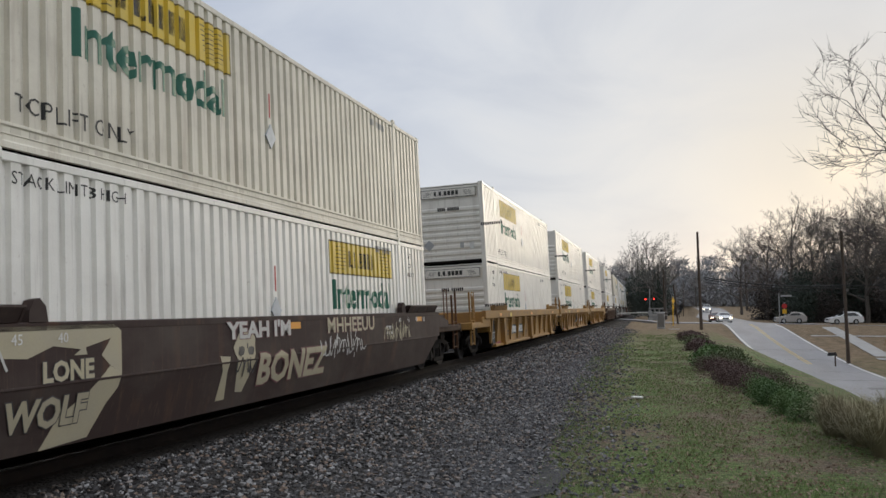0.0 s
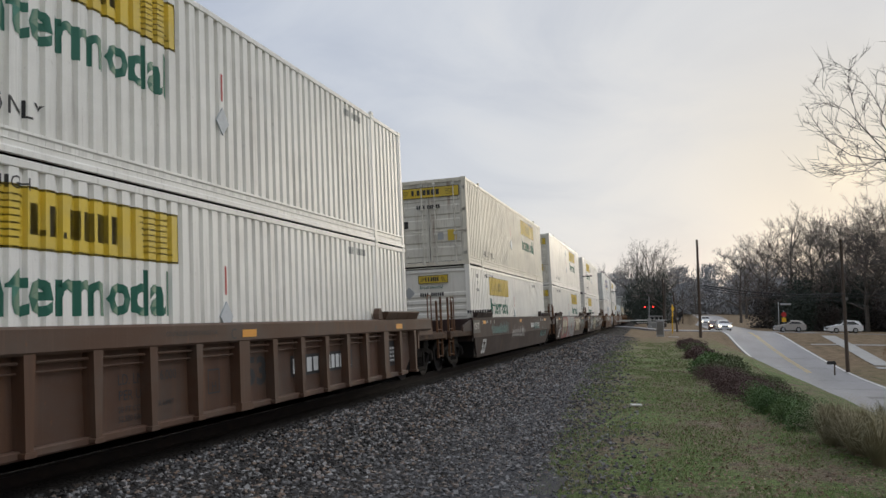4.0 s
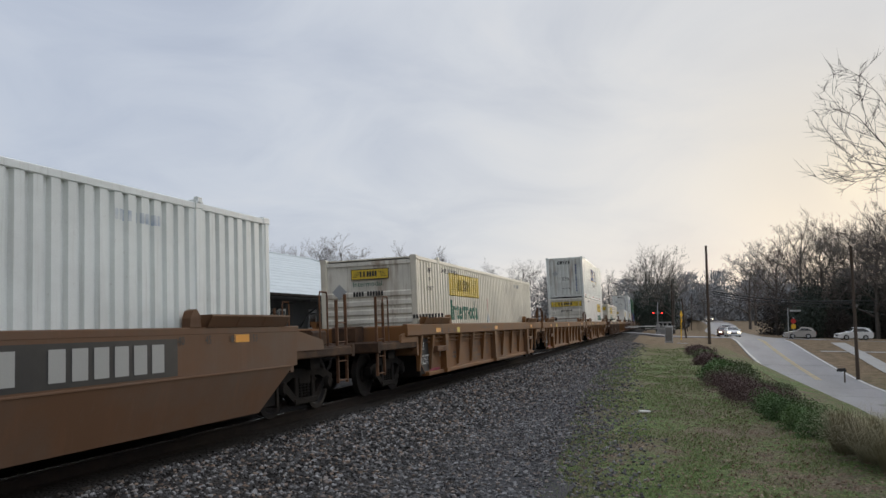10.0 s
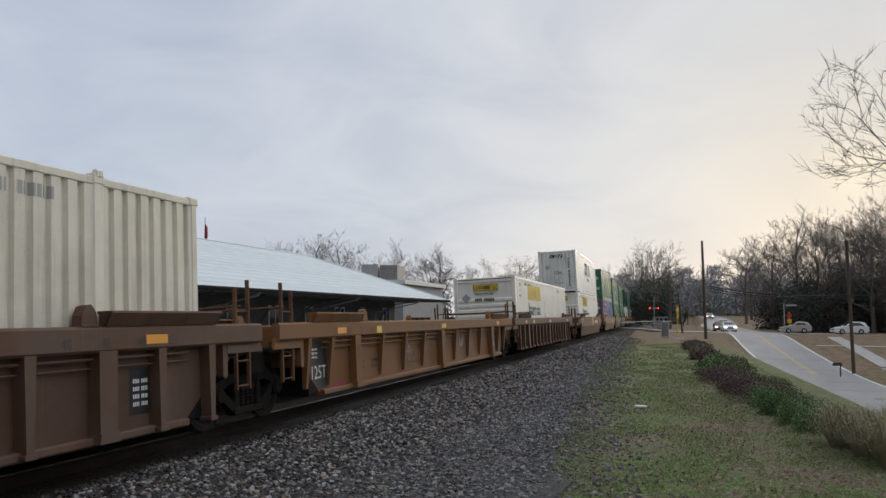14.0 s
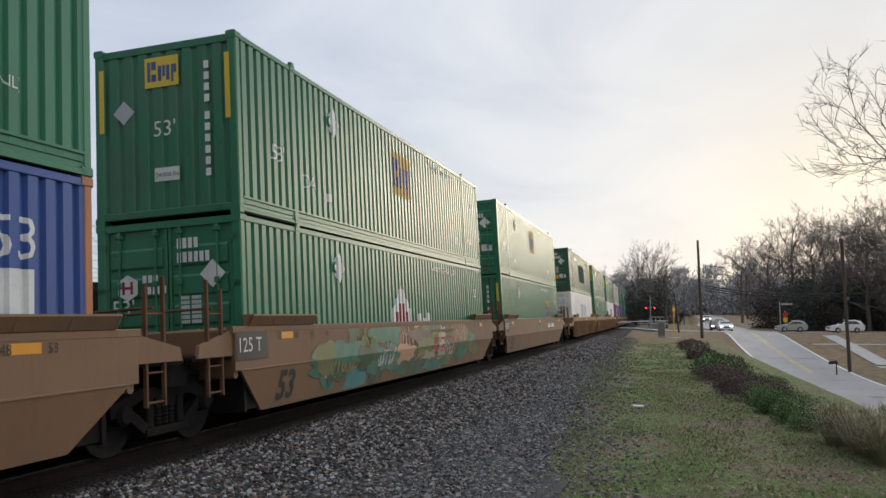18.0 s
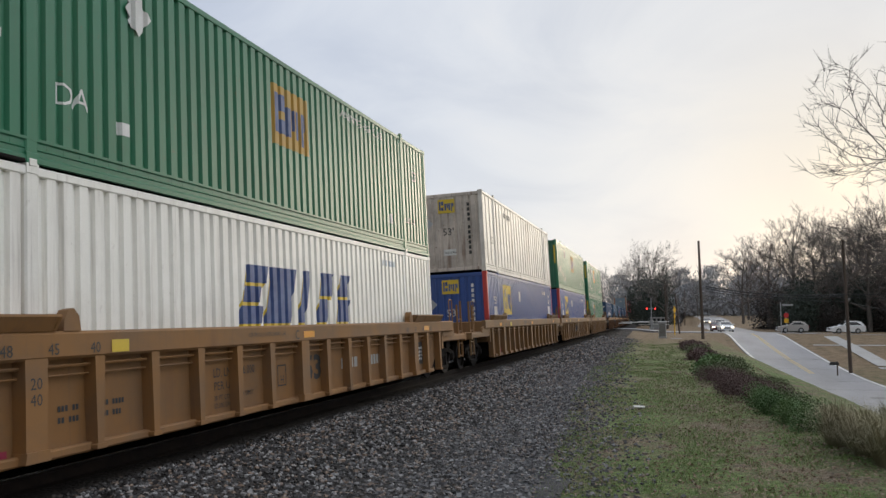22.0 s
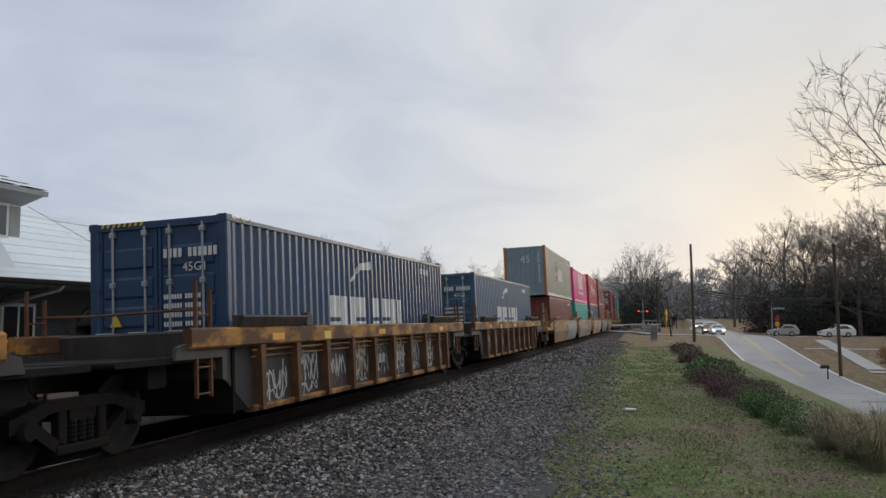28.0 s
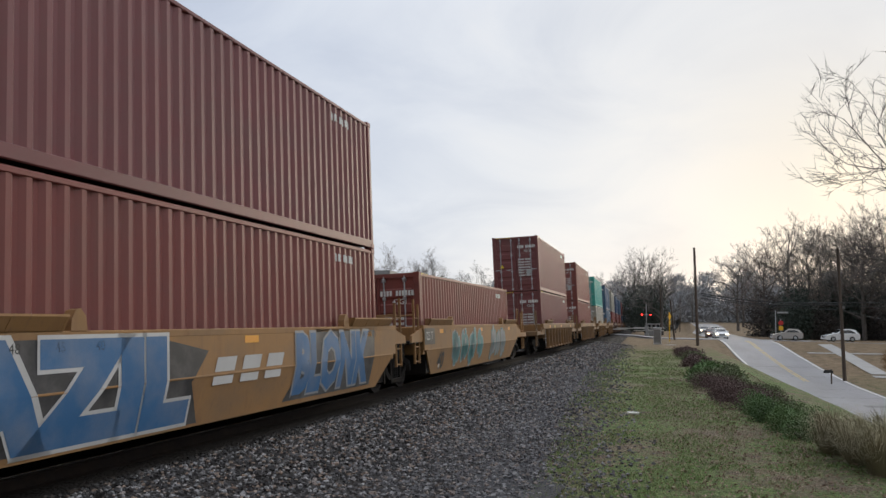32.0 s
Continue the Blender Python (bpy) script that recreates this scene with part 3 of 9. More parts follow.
        def leaf():
            w = iw - 0.01
            g = Geo().box(0.012, w, 0.05, 0.10, 0.14, b.h - 0.13)
            for k in range(5):
                z = 0.30 + k * (b.h - 0.6) / 5
                g.prism([(0.05, z), (0.028, z + 0.04), (0.028, z + (b.h - 0.6) / 5 - 0.16), (0.05, z + (b.h - 0.6) / 5 - 0.12)], "x", 0.10, w - 0.10)
            g.box(0.012, 0.06, 0.026, 0.06, 0.14, b.h - 0.13).box(w - 0.06, w, 0.026, 0.06, 0.14, b.h - 0.13)
            for k in range(4):
                z = 0.35 + k * (b.h - 0.75) / 3
                g.box(w - 0.03, w + 0.12, 0.0, 0.04, z, z + 0.09)
            return g.mesh("door")

        def rod():
            g = Geo().tube([(0, 0, 0.10), (0, 0, b.h - 0.09)], 0.02, 8)
            for z in (0.12, 0.62, 1.05, 1.9, b.h - 0.2):
                g.cbox(-0.045, 0.045, -0.03, 0.05, z - 0.045, z + 0.045, 0.01)
            g.cbox(-0.02, 0.30, -0.035, -0.012, 1.12, 1.16, 0.008)
            return g.mesh("lock_rod")
        lf, rd = once(("leaf",) + b.key, leaf), once(("rod",) + b.key, rod)
        part("door_frame", once(("dframe",) + b.key, lambda: Geo().box(-iw, iw, 0.0, 0.08, b.h - 0.13, b.h - 0.02).box(-iw, iw, 0.0, 0.08, 0.02, 0.14).mesh("door_frame")), post, ob)
        metal = M["galv"] if near == "doors" else end
        for sgn in (1, -1):
            d = part("door", lf, end, ob, at=Matrix.Identity(4) if sgn > 0 else Matrix.Translation((0, 0.15, 0)) @ turn @ Matrix.Identity(4))
            if sgn < 0:
                d.matrix_basis = Matrix.Diagonal((-1, 1, 1, 1))
            for x in (0.22, iw - 0.28):
                r = part("lock_rod", rd, metal, d, "round steel lock rod", at=(x, 0.008, 0))
    far = once(("far",) + b.key, lambda: Geo().box(-iw, iw, b.l - 0.09, b.l - 0.03, 0.05, b.h - 0.04).mesh("end_wall"))
    part("end_wall", far, end, ob)
    return ob


def side_mark(ob, b, bm, mat, dy, dz, label="", name="marking", key=None):
    me = once(("mark",) + b.key + key, lambda: drape(bm() if callable(bm) else bm, b, dy, dz)) if key else drape(bm() if callable(bm) else bm, b, dy, dz)
    return part(name, me, mat, ob, label)


# The markings, as they stand on each kind of box. Trade names are plain shapes.

def panel_side(ob, b, y, z, w=3.6, faded=False):
    """Yellow panel with fine black lines, a row of plain black blocks and the green word below it."""
    h = 0.66
    side_mark(ob, b, lambda: rect(w, h), M["yellow_ink"], y, z, "yellow panel", "panel", ("hp", y, z, w))

    def black():
        bm = bmesh.new()
        t = 0.028
        for q in (box_poly(0, 0, w, t), box_poly(0, h - t, w, t), box_poly(0, t, t, h - 2 * t), box_poly(w - t, t, t, h - 2 * t)):
            flat_poly(bm, q)
        for k in range(7):
            yy = h * (0.16 + 0.11 * k)
            flat_poly(bm, box_poly(w * 0.06 + 0.03 * k, yy, w * 0.17 - 0.015 * k, 0.018))
            flat_poly(bm, box_poly(w * 0.80 - 0.02 * k, yy, w * 0.16, 0.018))
        x = w * 0.27
        for cw in (0.7, 0.25, 0.8, 0.25, 0.9, 0.9, 1.0, 0.9):
            flat_poly(bm, box_poly(x, h * 0.24, w * 0.052 * cw, h * (0.5 if cw > 0.3 else 0.1)))
            x += w * 0.052 * cw + w * 0.015
        return bm
    side_mark(ob, b, black, M["black_ink"], y, z, "black line drawing", "line_work", ("hb", y, z, w))
    side_mark(ob, b, lambda: letters("Intermodal", 0.56, w * 0.90, 0.022), M["green_ink"], y + 0.18, z - 0.66, "dark green lettering", "lettering", ("hi", y, z, w))


def panel_end(ob, b, wide):
    """Yellow panel on the near end."""
    hw = b.w / 2
    if wide == "band":
        x0, z0, w, h = -hw + 0.22, b.h - 0.62, b.w - 0.44, 0.36
    elif wide == "outline":
        x0, z0, w, h = -hw + 0.30, b.h - 0.50, b.w - 0.55, 0.32
    else:
        x0, z0, w, h = -0.45, b.h - 0.56, 1.02, 0.27
    yy = -0.004 if wide != "doors" else -0.016
    face_mark(rect(w, h), ob, M["yellow_ink"] if wide != "outline" else M["white_box"], x0, z0, yy, "yellow panel" if wide != "outline" else "white panel", "panel")
    t = 0.018
    bm = shapes(box_poly(0, 0, w, t), box_poly(0, h - t, w, t), box_poly(0, t, t, h - 2 * t), box_poly(w - t, t, t, h - 2 * t))
    for k in range(4):
        flat_poly(bm, box_poly(w * 0.04 + 0.03 * k, h * (0.25 + 0.14 * k), w * 0.12, 0.012))
        flat_poly(bm, box_poly(w * 0.80 - 0.02 * k, h * (0.25 + 0.14 * k), w * 0.13, 0.012))
    x = w * 0.24
    for cw in (0.7, 0.25, 0.8, 0.25, 0.9, 0.9, 1.0, 0.9):
        flat_poly(bm, box_poly(x, h * 0.27, w * 0.058 * cw, h * (0.5 if cw > 0.3 else 0.1)))
        x += w * 0.058 * cw + w * 0.016
    face_mark(bm, ob, M["black_ink"], x0, z0, yy - 0.003, "black line drawing", "line_work")
    if wide == "small":
        face_mark(letters("Intermodal", 0.13), ob, M["green_ink"], x0 + 0.04, z0 - 0.17, yy, "dark green lettering", "lettering")
    face_mark(bars("xxxx xxxxxx", 0.12), ob, M["black_ink"], -0.4, b.h - 0.98, yy, "row of black marks", "number_mark")


def panel_box(top=True, near="bars", end="small", logo=2.35, body="white_box", diamonds=()):
    b = DOM53
    kind = {"bars": "ribbed end wall", "doors": "double doors"}[near]
    lab = "white corrugated container with yellow panel, " + kind + (", stacked on top" if top else "")
    if body == "cream_box":
        lab = lab.replace("white corrugated", "yellowed cream")
    ob = container("container", lab, b, [M[body]] if near == "bars" and body == "white_box" else [M[body], M[body], M["stained_cream"]], "bars" if near == "bars" else "bare_doors")
    panel_side(ob, b, logo, 1.95)
    panel_end(ob, b, end)
    if top:
        side_mark(ob, b, lambda: letters("TOP LIFT ONLY", 0.2), M["black_ink"], 2.25, 0.42, "black stencilled lettering", "lettering", ("tlo",))
    else:
        side_mark(ob, b, lambda: letters("STACK LIMIT 3 HIGH", 0.14), M["black_ink"], 2.2, 2.56, "black stencilled lettering", "lettering", ("sl3",))
        side_mark(ob, b, lambda: letters("WTP", 0.13), M["black_ink"], 14.80 if logo > 7 else 0.95, 2.50, "black stencilled lettering", "lettering", ("wtp", logo > 7))
        side_mark(ob, b, lambda: letters("OR", 0.11), M["black_ink"], 14.86 if logo > 7 else 1.03, 2.27, "black stencilled lettering", "lettering", ("wtpo", logo > 7))
        side_mark(ob, b, lambda: letters("PIN LIFT", 0.11), M["black_ink"], 14.72 if logo > 7 else 0.9, 2.04, "black stencilled lettering", "lettering", ("wtpp", logo > 7))
    side_mark(ob, b, lambda: bars("xxxx xxxxxx", 0.14), M["faded_grey"], b.l - 3.6, 2.52, "row of faded marks", "number_mark", ("num",))
    for y, z in ((7.6, 1.05),) + tuple(diamonds):
        part("placard", once(("dia", y, z), lambda: Geo().prism([(y, z + 0.20), (y + 0.17, z), (y + 0.34, z + 0.20), (y + 0.17, z + 0.42)], "x", b.w / 2 - 0.02, b.w / 2 + 0.006).mesh("placard")), M["placard_grey"], ob, "grey diamond placard holder")
        side_mark(ob, b, lambda: rect(0.05, 0.42), M["red_ink"], y + 0.15, z + 0.52, "faded red tape", "tape", ("tape", y, z))
    if near == "bars":
        for z in ((0.45, 1.85) if end == "small" else (0.5,)):
            face_mark(shapes([(0, 0.2), (0.2, 0), (0.4, 0.2), (0.2, 0.4)]), ob, M["grey_ink"], -0.98, z, 0.004, "grey diamond placard holder", "placard")
        face_mark(rect(0.13, 0.19), ob, M["grey_ink"], 0.38, 0.55, 0.002, "grey sticker", "sticker")
        face_mark(rect(0.17, 0.26), ob, M["white_ink"], 0.72, 0.5, 0.002, "pale document box", "document_box")
        face_mark(bars("xxxxxxxxxx", 0.10, 0.8), ob, M["black_ink"], 1.17, 1.3, -0.010, "column of black marks", "number_mark")
    else:
        face_mark(rect(0.28, 0.24), ob, M["black_ink"], -1.0, 1.30, 0.02, "black warning sticker", "sticker")
        face_mark(rect(0.30, 0.36), ob, M["yellow_ink"], 0.62, 0.82, 0.02, "yellow warning sticker", "sticker")
        face_mark(rect(0.20, 0.24), ob, M["grey_ink"], 0.28, 0.86, 0.02, "grey sticker", "sticker")
    return ob


def slant_word(w, h, gap=0.16):
    """Slanted plain blocks, each cut by slits, that stand for a trade name."""
    cell, lean = w / 5, 0.30
    polys = []
    for k, (a, cuts) in enumerate(((0.74, 3), (1.0, 1), (0.30, 1), (0.62, 2), (0.66, 2))):
        x = k * cell + cell * (0.98 - a) / 2
        step = h / cuts
        for j in range(cuts):
            z0, z1 = j * step + (0.03 * h if j else 0.0), (j + 1) * step - (0.03 * h if j < cuts - 1 else 0.0)
            inset = 0.22 * cell * a if (k + j) % 2 and cuts > 1 else 0.0
            polys.append([(x + lean * z0, z0), (x + cell * a - inset + lean * z0, z0), (x + cell * a - inset + lean * z1, z1), (x + lean * z1, z1)])
    return polys


def slant_box(top=True, near="front", faded=False, mark=True):
    b = DOM53
    lab = "pale grey corrugated container, slanted navy blocks, " + ("double doors" if near != "front" else "plain end")
    ob = container("container", lab, b, [M["pale_box"], M["pale_box"], M["stained_pale"]] if near == "front" else [M["white_box"], M["white_box"], M["stained_cream"]], near if near == "front" else "bare_doors")
    ink = M["faded_blue"] if faded else M["navy_ink"]
    if mark:
        y, z = (6.0, 1.45) if top else (6.0, 1.2)
        side_mark(ob, b, lambda: shapes(*slant_word(4.5, 0.92)), M["pale_yellow"] if faded else M["yellow_ink"], y - 0.04, z - 0.07, "yellow shadow of the blocks", "block_shadow", ("sws", y, z))
        me = side_mark(ob, b, lambda: shapes(*slant_word(4.5, 0.92)), ink, y, z, "slanted blue blocks", "name_block", ("sw", y, z))
        me.location.x = 0.004
        if top:
            side_mark(ob, b, lambda: letters("INTERMODAL", 0.27), M["black_ink"], y + 1.35, z - 0.48, "black lettering", "lettering", ("swi", y, z))
    for y in range(5):
        side_mark(ob, b, lambda: shapes(box_poly(0, 0, 0.16, 0.07), box_poly(0.3, 0, 0.16, 0.07)), M["red_ink"], 0.5 + y * 3.2, 0.13, "red and white reflectors", "reflector", ("swr", y)).location.x = 0.016
    side_mark(ob, b, lambda: bars("xxxx xxxxxx", 0.13), M["faded_blue"], b.l - 3.7, 2.45, "row of faded blue marks", "number_mark", ("swn",))
    if near == "front":
        face_mark(shapes(*slant_word(0.95, 0.22)), ob, M["black_ink"], -0.55, 2.40, 0.014, "slanted black blocks", "name_block")
        face_mark(letters("53ft", 0.24), ob, M["black_ink"], -0.22, 1.25, 0.014, "black lettering", "lettering")
        face_mark(letters("24,100 lbs", 0.10), ob, M["black_ink"], -0.22, 0.62, 0.014, "black lettering", "lettering")
        face_mark(shapes([(0, 0.2), (0.2, 0), (0.4, 0.2), (0.2, 0.4)]), ob, M["grey_ink"], -0.88, 1.55, 0.012, "grey diamond placard holder", "placard")
        face_mark(column(10, 0.09, 0.12, 0.19), ob, M["navy_ink"], 0.74, 0.42, 0.014, "column of navy marks", "number_mark")
    else:
        face_mark(shapes(*slant_word(1.9, 0.4)), ob, M["faded_blue"] if faded else M["navy_ink"], -1.0, 2.02, -0.004, "slanted blue blocks", "name_block")
        face_mark(letters("INTERMODAL", 0.17), ob, M["black_ink"], -0.36, 1.76, -0.004, "black lettering", "lettering")
        face_mark(bars("xxxx xxxxxx", 0.19), ob, M["navy_ink"], -0.5, 1.42, -0.004, "row of navy marks", "number_mark")
    return ob


def widen(bm, k):
    for v in bm.verts:
        v.co.x *= k
    return bm


def square_sign(ob, b, y, z, s=1.0, side=True, x=0.0, yy=-0.006, ink="navy_ink", field="yellow_ink"):
    """Yellow square with plain dark blocks."""
    def blocks():
        return shapes(box_poly(0.08 * s, 0.2 * s, 0.09 * s, 0.66 * s), box_poly(0.2 * s, 0.2 * s, 0.14 * s, 0.24 * s), box_poly(0.2 * s, 0.58 * s, 0.14 * s, 0.28 * s),
                      box_poly(0.40 * s, 0.2 * s, 0.1 * s, 0.5 * s), box_poly(0.53 * s, 0.34 * s, 0.08 * s, 0.36 * s), box_poly(0.64 * s, 0.2 * s, 0.1 * s, 0.5 * s), box_poly(0.79 * s, 0.12 * s, 0.06 * s, 0.58 * s), box_poly(0.86 * s, 0.42 * s, 0.08 * s, 0.28 * s))
    if side:
        side_mark(ob, b, lambda: rect(s * 1.35, s), M[field], y, z, "yellow square panel", "panel", ("ey", y, z, s))
        side_mark(ob, b, lambda: widen(blocks(), 1.35), M[ink], y, z, "dark blue blocks", "name_block", ("eb", y, z, s)).location.x = 0.004
    else:
        face_mark(rect(s, s * 0.8), ob, M["yellow_ink"], x, z, yy, "yellow panel", "panel")
        bm = blocks()
        for v in bm.verts:
            v.co.y *= 0.8
        face_mark(bm, ob, M[ink], x, z, yy - 0.003, "dark blue blocks", "name_block")


def square_box(colour="green", near="front", logo=9.6, zlogo=1.35, stripes=True, posts=None, style=None, s=1.05, end_sign=True):
    b = style or DOM53
    names = {"green": "green_box", "blue": "blue_box", "dark_green": "dark_green_box", "white": "post_white"}
    mats = [M[names[colour]]]
    if posts:
        mats.append(M[posts])
        mats.append(M[names[colour]])
    elif colour == "white":
        mats += [M["post_white"], M["stained_white"]]
    elif colour == "green" and near == "front":
        mats += [M["green_box"], M["stained_green"]]
    lab = "%s %s container with %s" % (colour.replace("_", " "), "corrugated steel" if b.style == "corrugated" else "sheet-and-post", "double doors" if near == "doors" else "closed end wall")
    if posts:
        lab += " and red corner posts" if posts == "red_post" else " and orange corner posts"
    ob = container("container", lab, b, mats, {"doors": "bare_doors", "front": "front"}[near])
    if logo:
        square_sign(ob, b, logo, zlogo, s, field="faded_yellow" if colour == "green" else "yellow_ink")
    ink = M["white_ink"] if colour != "white" else M["black_ink"]
    side_mark(ob, b, lambda: letters("53'", 0.28), ink, 1.15, 1.05 if colour != "blue" else 1.75, "white lettering", "lettering", ("e53", colour))
    if colour == "blue":
        side_mark(ob, b, lambda: rect(0.42, 0.42), M["white_ink"], 6.2, 1.9, "white square sticker", "sticker", ("ebs",))
        side_mark(ob, b, lambda: letters("53", 0.46), M["white_ink"], b.l - 1.45, 1.9, "white lettering", "lettering", ("eb53",))
        side_mark(ob, b, lambda: rect(0.62, 0.5), M["white_ink"], b.l - 1.5, 1.30, "white square sticker", "sticker", ("ebs3",))
        side_mark(ob, b, lambda: rect(0.5, 0.5), M["white_ink"], 1.1, 1.15, "white square sticker", "sticker", ("ebs2",))
        side_mark(ob, b, lambda: bars("xxxx xxxxxx", 0.16), M["white_ink"], b.l - 3.4, 2.35, "row of white marks", "number_mark", ("ebn",))
    elif b.style == "corrugated":
        side_mark(ob, b, lambda: shapes([(0, 0.3), (0.26, 0), (0.52, 0.3), (0.26, 0.6)]), M["white_ink"], 3.5, 1.95, "pale diamond placard", "placard", ("edi",)).location.x = 0.03
        side_mark(ob, b, lambda: letters("WARNING HIGH CUBE", 0.17), M["white_ink"], b.l - 5.8, 2.5, "white lettering", "lettering", ("ehc",))
        side_mark(ob, b, lambda: letters("LIFT (NL)", 0.13), M["white_ink"], b.l - 1.75, 0.75, "white lettering", "lettering", ("elf",))
        side_mark(ob, b, lambda: letters("DA", 0.26), M["white_ink"], 2.35, 0.75, "white lettering", "lettering", ("eda",))
        side_mark(ob, b, lambda: rect(0.28, 0.16), M["white_ink"], 3.35, 0.62, "white sticker", "sticker", ("es2",))
        side_mark(ob, b, lambda: rect(0.16, 0.22), M["white_ink"], b.l - 3.0, 0.6, "white sticker", "sticker", ("es1",))
        side_mark(ob, b, lambda: letters("53'", 0.26), M["white_ink"], b.l - 1.2, 1.9, "white lettering", "lettering", ("e54",))
    else:
        side_mark(ob, b, lambda: bars("xxxx xxxxxx", 0.2), ink, 3.8, 2.3, "row of marks", "number_mark", ("esn", colour))
    f = -0.004 if near == "doors" else 0.012
    if near == "doors":
        if end_sign:
            square_sign(ob, b, 0, 2.05, 0.5, False, -0.92, f, "navy_ink")
        else:
            face_mark(shapes([(0.21 * math.cos(a), 0.21 * math.sin(a)) for a in [math.pi / 6 + math.pi / 3 * k for k in range(6)]]), ob, M["white_ink"], -0.72, 1.86, f, "white six-sided sign", "sign")
            face_mark(shapes(box_poly(0, 0, 0.045, 0.2), box_poly(0.15, 0, 0.045, 0.2), box_poly(0.045, 0.08, 0.105, 0.04)), ob, M["maroon_ink"], -0.82, 1.76, f - 0.003, "maroon bars", "bars")
            face_mark(bars("xxx", 0.12, 0.85), ob, M["white_ink"], -0.45, 1.92, f, "white blocks", "name_block")
            face_mark(bars("xxxxx", 0.12, 0.75), ob, M["white_ink"], -0.45, 1.74, f, "white blocks", "name_block")
        if colour == "blue":
            square_sign(ob, b, 0, 2.05, 0.62, False, 0.28, f)
        face_mark(bars("xxxx", 0.16), ob, M["white_ink"], 0.18, 2.42, f, "row of white marks", "number_mark")
        face_mark(bars("xxxxxx", 0.16), ob, M["white_ink"], 0.18, 2.2, f, "row of white marks", "number_mark")
        face_mark(letters("53'", 0.26), ob, M["white_ink"], -1.02, 1.42, f, "white lettering", "lettering")
        face_mark(letters("WARNING", 0.11), ob, M["white_ink"], -0.75, 1.0, f, "white lettering", "lettering")
        face_mark(letters("HIGH", 0.11), ob, M["white_ink"], -0.65, 0.85, f, "white lettering", "lettering")
        face_mark(letters("CUBE", 0.11), ob, M["white_ink"], -0.65, 0.70, f, "white lettering", "lettering")
        face_mark(rect(0.36, 0.30), ob, M["orange_ink"], 0.2, 0.86, f, "orange sticker", "sticker")
        face_mark(rect(0.42, 0.26), ob, M["white_ink"], 0.62, 0.9, f, "white weight sticker", "sticker")
        face_mark(shapes([(0, 0.22), (0.22, 0), (0.44, 0.22), (0.22, 0.44)]), ob, M["white_ink"], 0.58, 1.78, f - 0.004, "white diamond placard", "placard")
        face_mark(print_block("xxxxx xxxxx", 0.055, 6, 0.075), ob, M["white_ink"], 0.22, 1.25, f, "rows of small white marks", "small_print")
        for x in (-1.0, -0.5, 0.2, 0.7):
            face_mark(rect(0.2, 0.06), ob, M["red_ink"], x, 0.2, f, "red reflector", "reflector")
    else:
        square_sign(ob, b, 0, 2.15, 0.62, False, -0.35, f)
        face_mark(letters("53'", 0.26), ob, ink, -0.22, 1.35, f, "white lettering", "lettering")
        face_mark(rect(0.45, 0.22), ob, M["white_ink"], -0.2, 0.62, f, "white weight sticker", "sticker")
        face_mark(letters("24,000 lbs", 0.075), ob, M["black_ink"], -0.18, 0.69, f - 0.003, "black lettering", "lettering")
        face_mark(column(10, 0.09, 0.12, 0.18), ob, ink, 0.72, 0.63, f, "column of marks", "number_mark")
        face_mark(shapes([(0, 0.2), (0.2, 0), (0.4, 0.2), (0.2, 0.4)]), ob, M["grey_ink"], -0.95, 1.6, f - 0.002, "pale diamond placard", "placard")
        if stripes and colour == "green":
            for x in (-1.2, 1.1):
                face_mark(rect(0.09, 1.05), ob, M["yellow_ink"], x, 1.5, -0.010, "yellow warning strip", "warning_strip")
    return ob


def house_box(near="doors"):
    b = DOM53
    ob = square_box("green", near, 0, end_sign=False)
    ob["label"] = "green corrugated container with a white house sign on its side"
    y, z = 6.9, 0.30
    side_mark(ob, b, lambda: shapes([(0, 0), (1.35, 0), (1.35, 1.15), (0.675, 1.75), (0, 1.15)]), M["white_ink"], y, z, "white house sign", "sign", ("hub1",))
    side_mark(ob, b, lambda: shapes(box_poly(0.28, 0.05, 0.12, 1.05), box_poly(0.52, 0.05, 0.1, 0.45), box_poly(0.52, 0.75, 0.1, 0.55), box_poly(0.78, 0.05, 0.1, 0.45), box_poly(0.78, 0.75, 0.1, 0.55), box_poly(0.98, 0.05, 0.12, 1.05), box_poly(0.4, 0.55, 0.58, 0.14)), M["maroon_ink"], y, z, "maroon bars", "bars", ("hub2",)).location.x = 0.004
    side_mark(ob, b, lambda: shapes(box_poly(0.2, 0.6, 0.3, 0.46), box_poly(0.6, 0.6, 0.28, 0.34), box_poly(0.98, 0.6, 0.28, 0.48), box_poly(0, 0, 0.36, 0.44), box_poly(0.44, 0, 0.26, 0.34), box_poly(0.78, 0, 0.28, 0.34), box_poly(1.14, 0, 0.28, 0.34), box_poly(1.5, -0.1, 0.28, 0.44)), M["white_ink"], y + 1.75, z, "white blocks", "name_block", ("hub3",))
    return ob


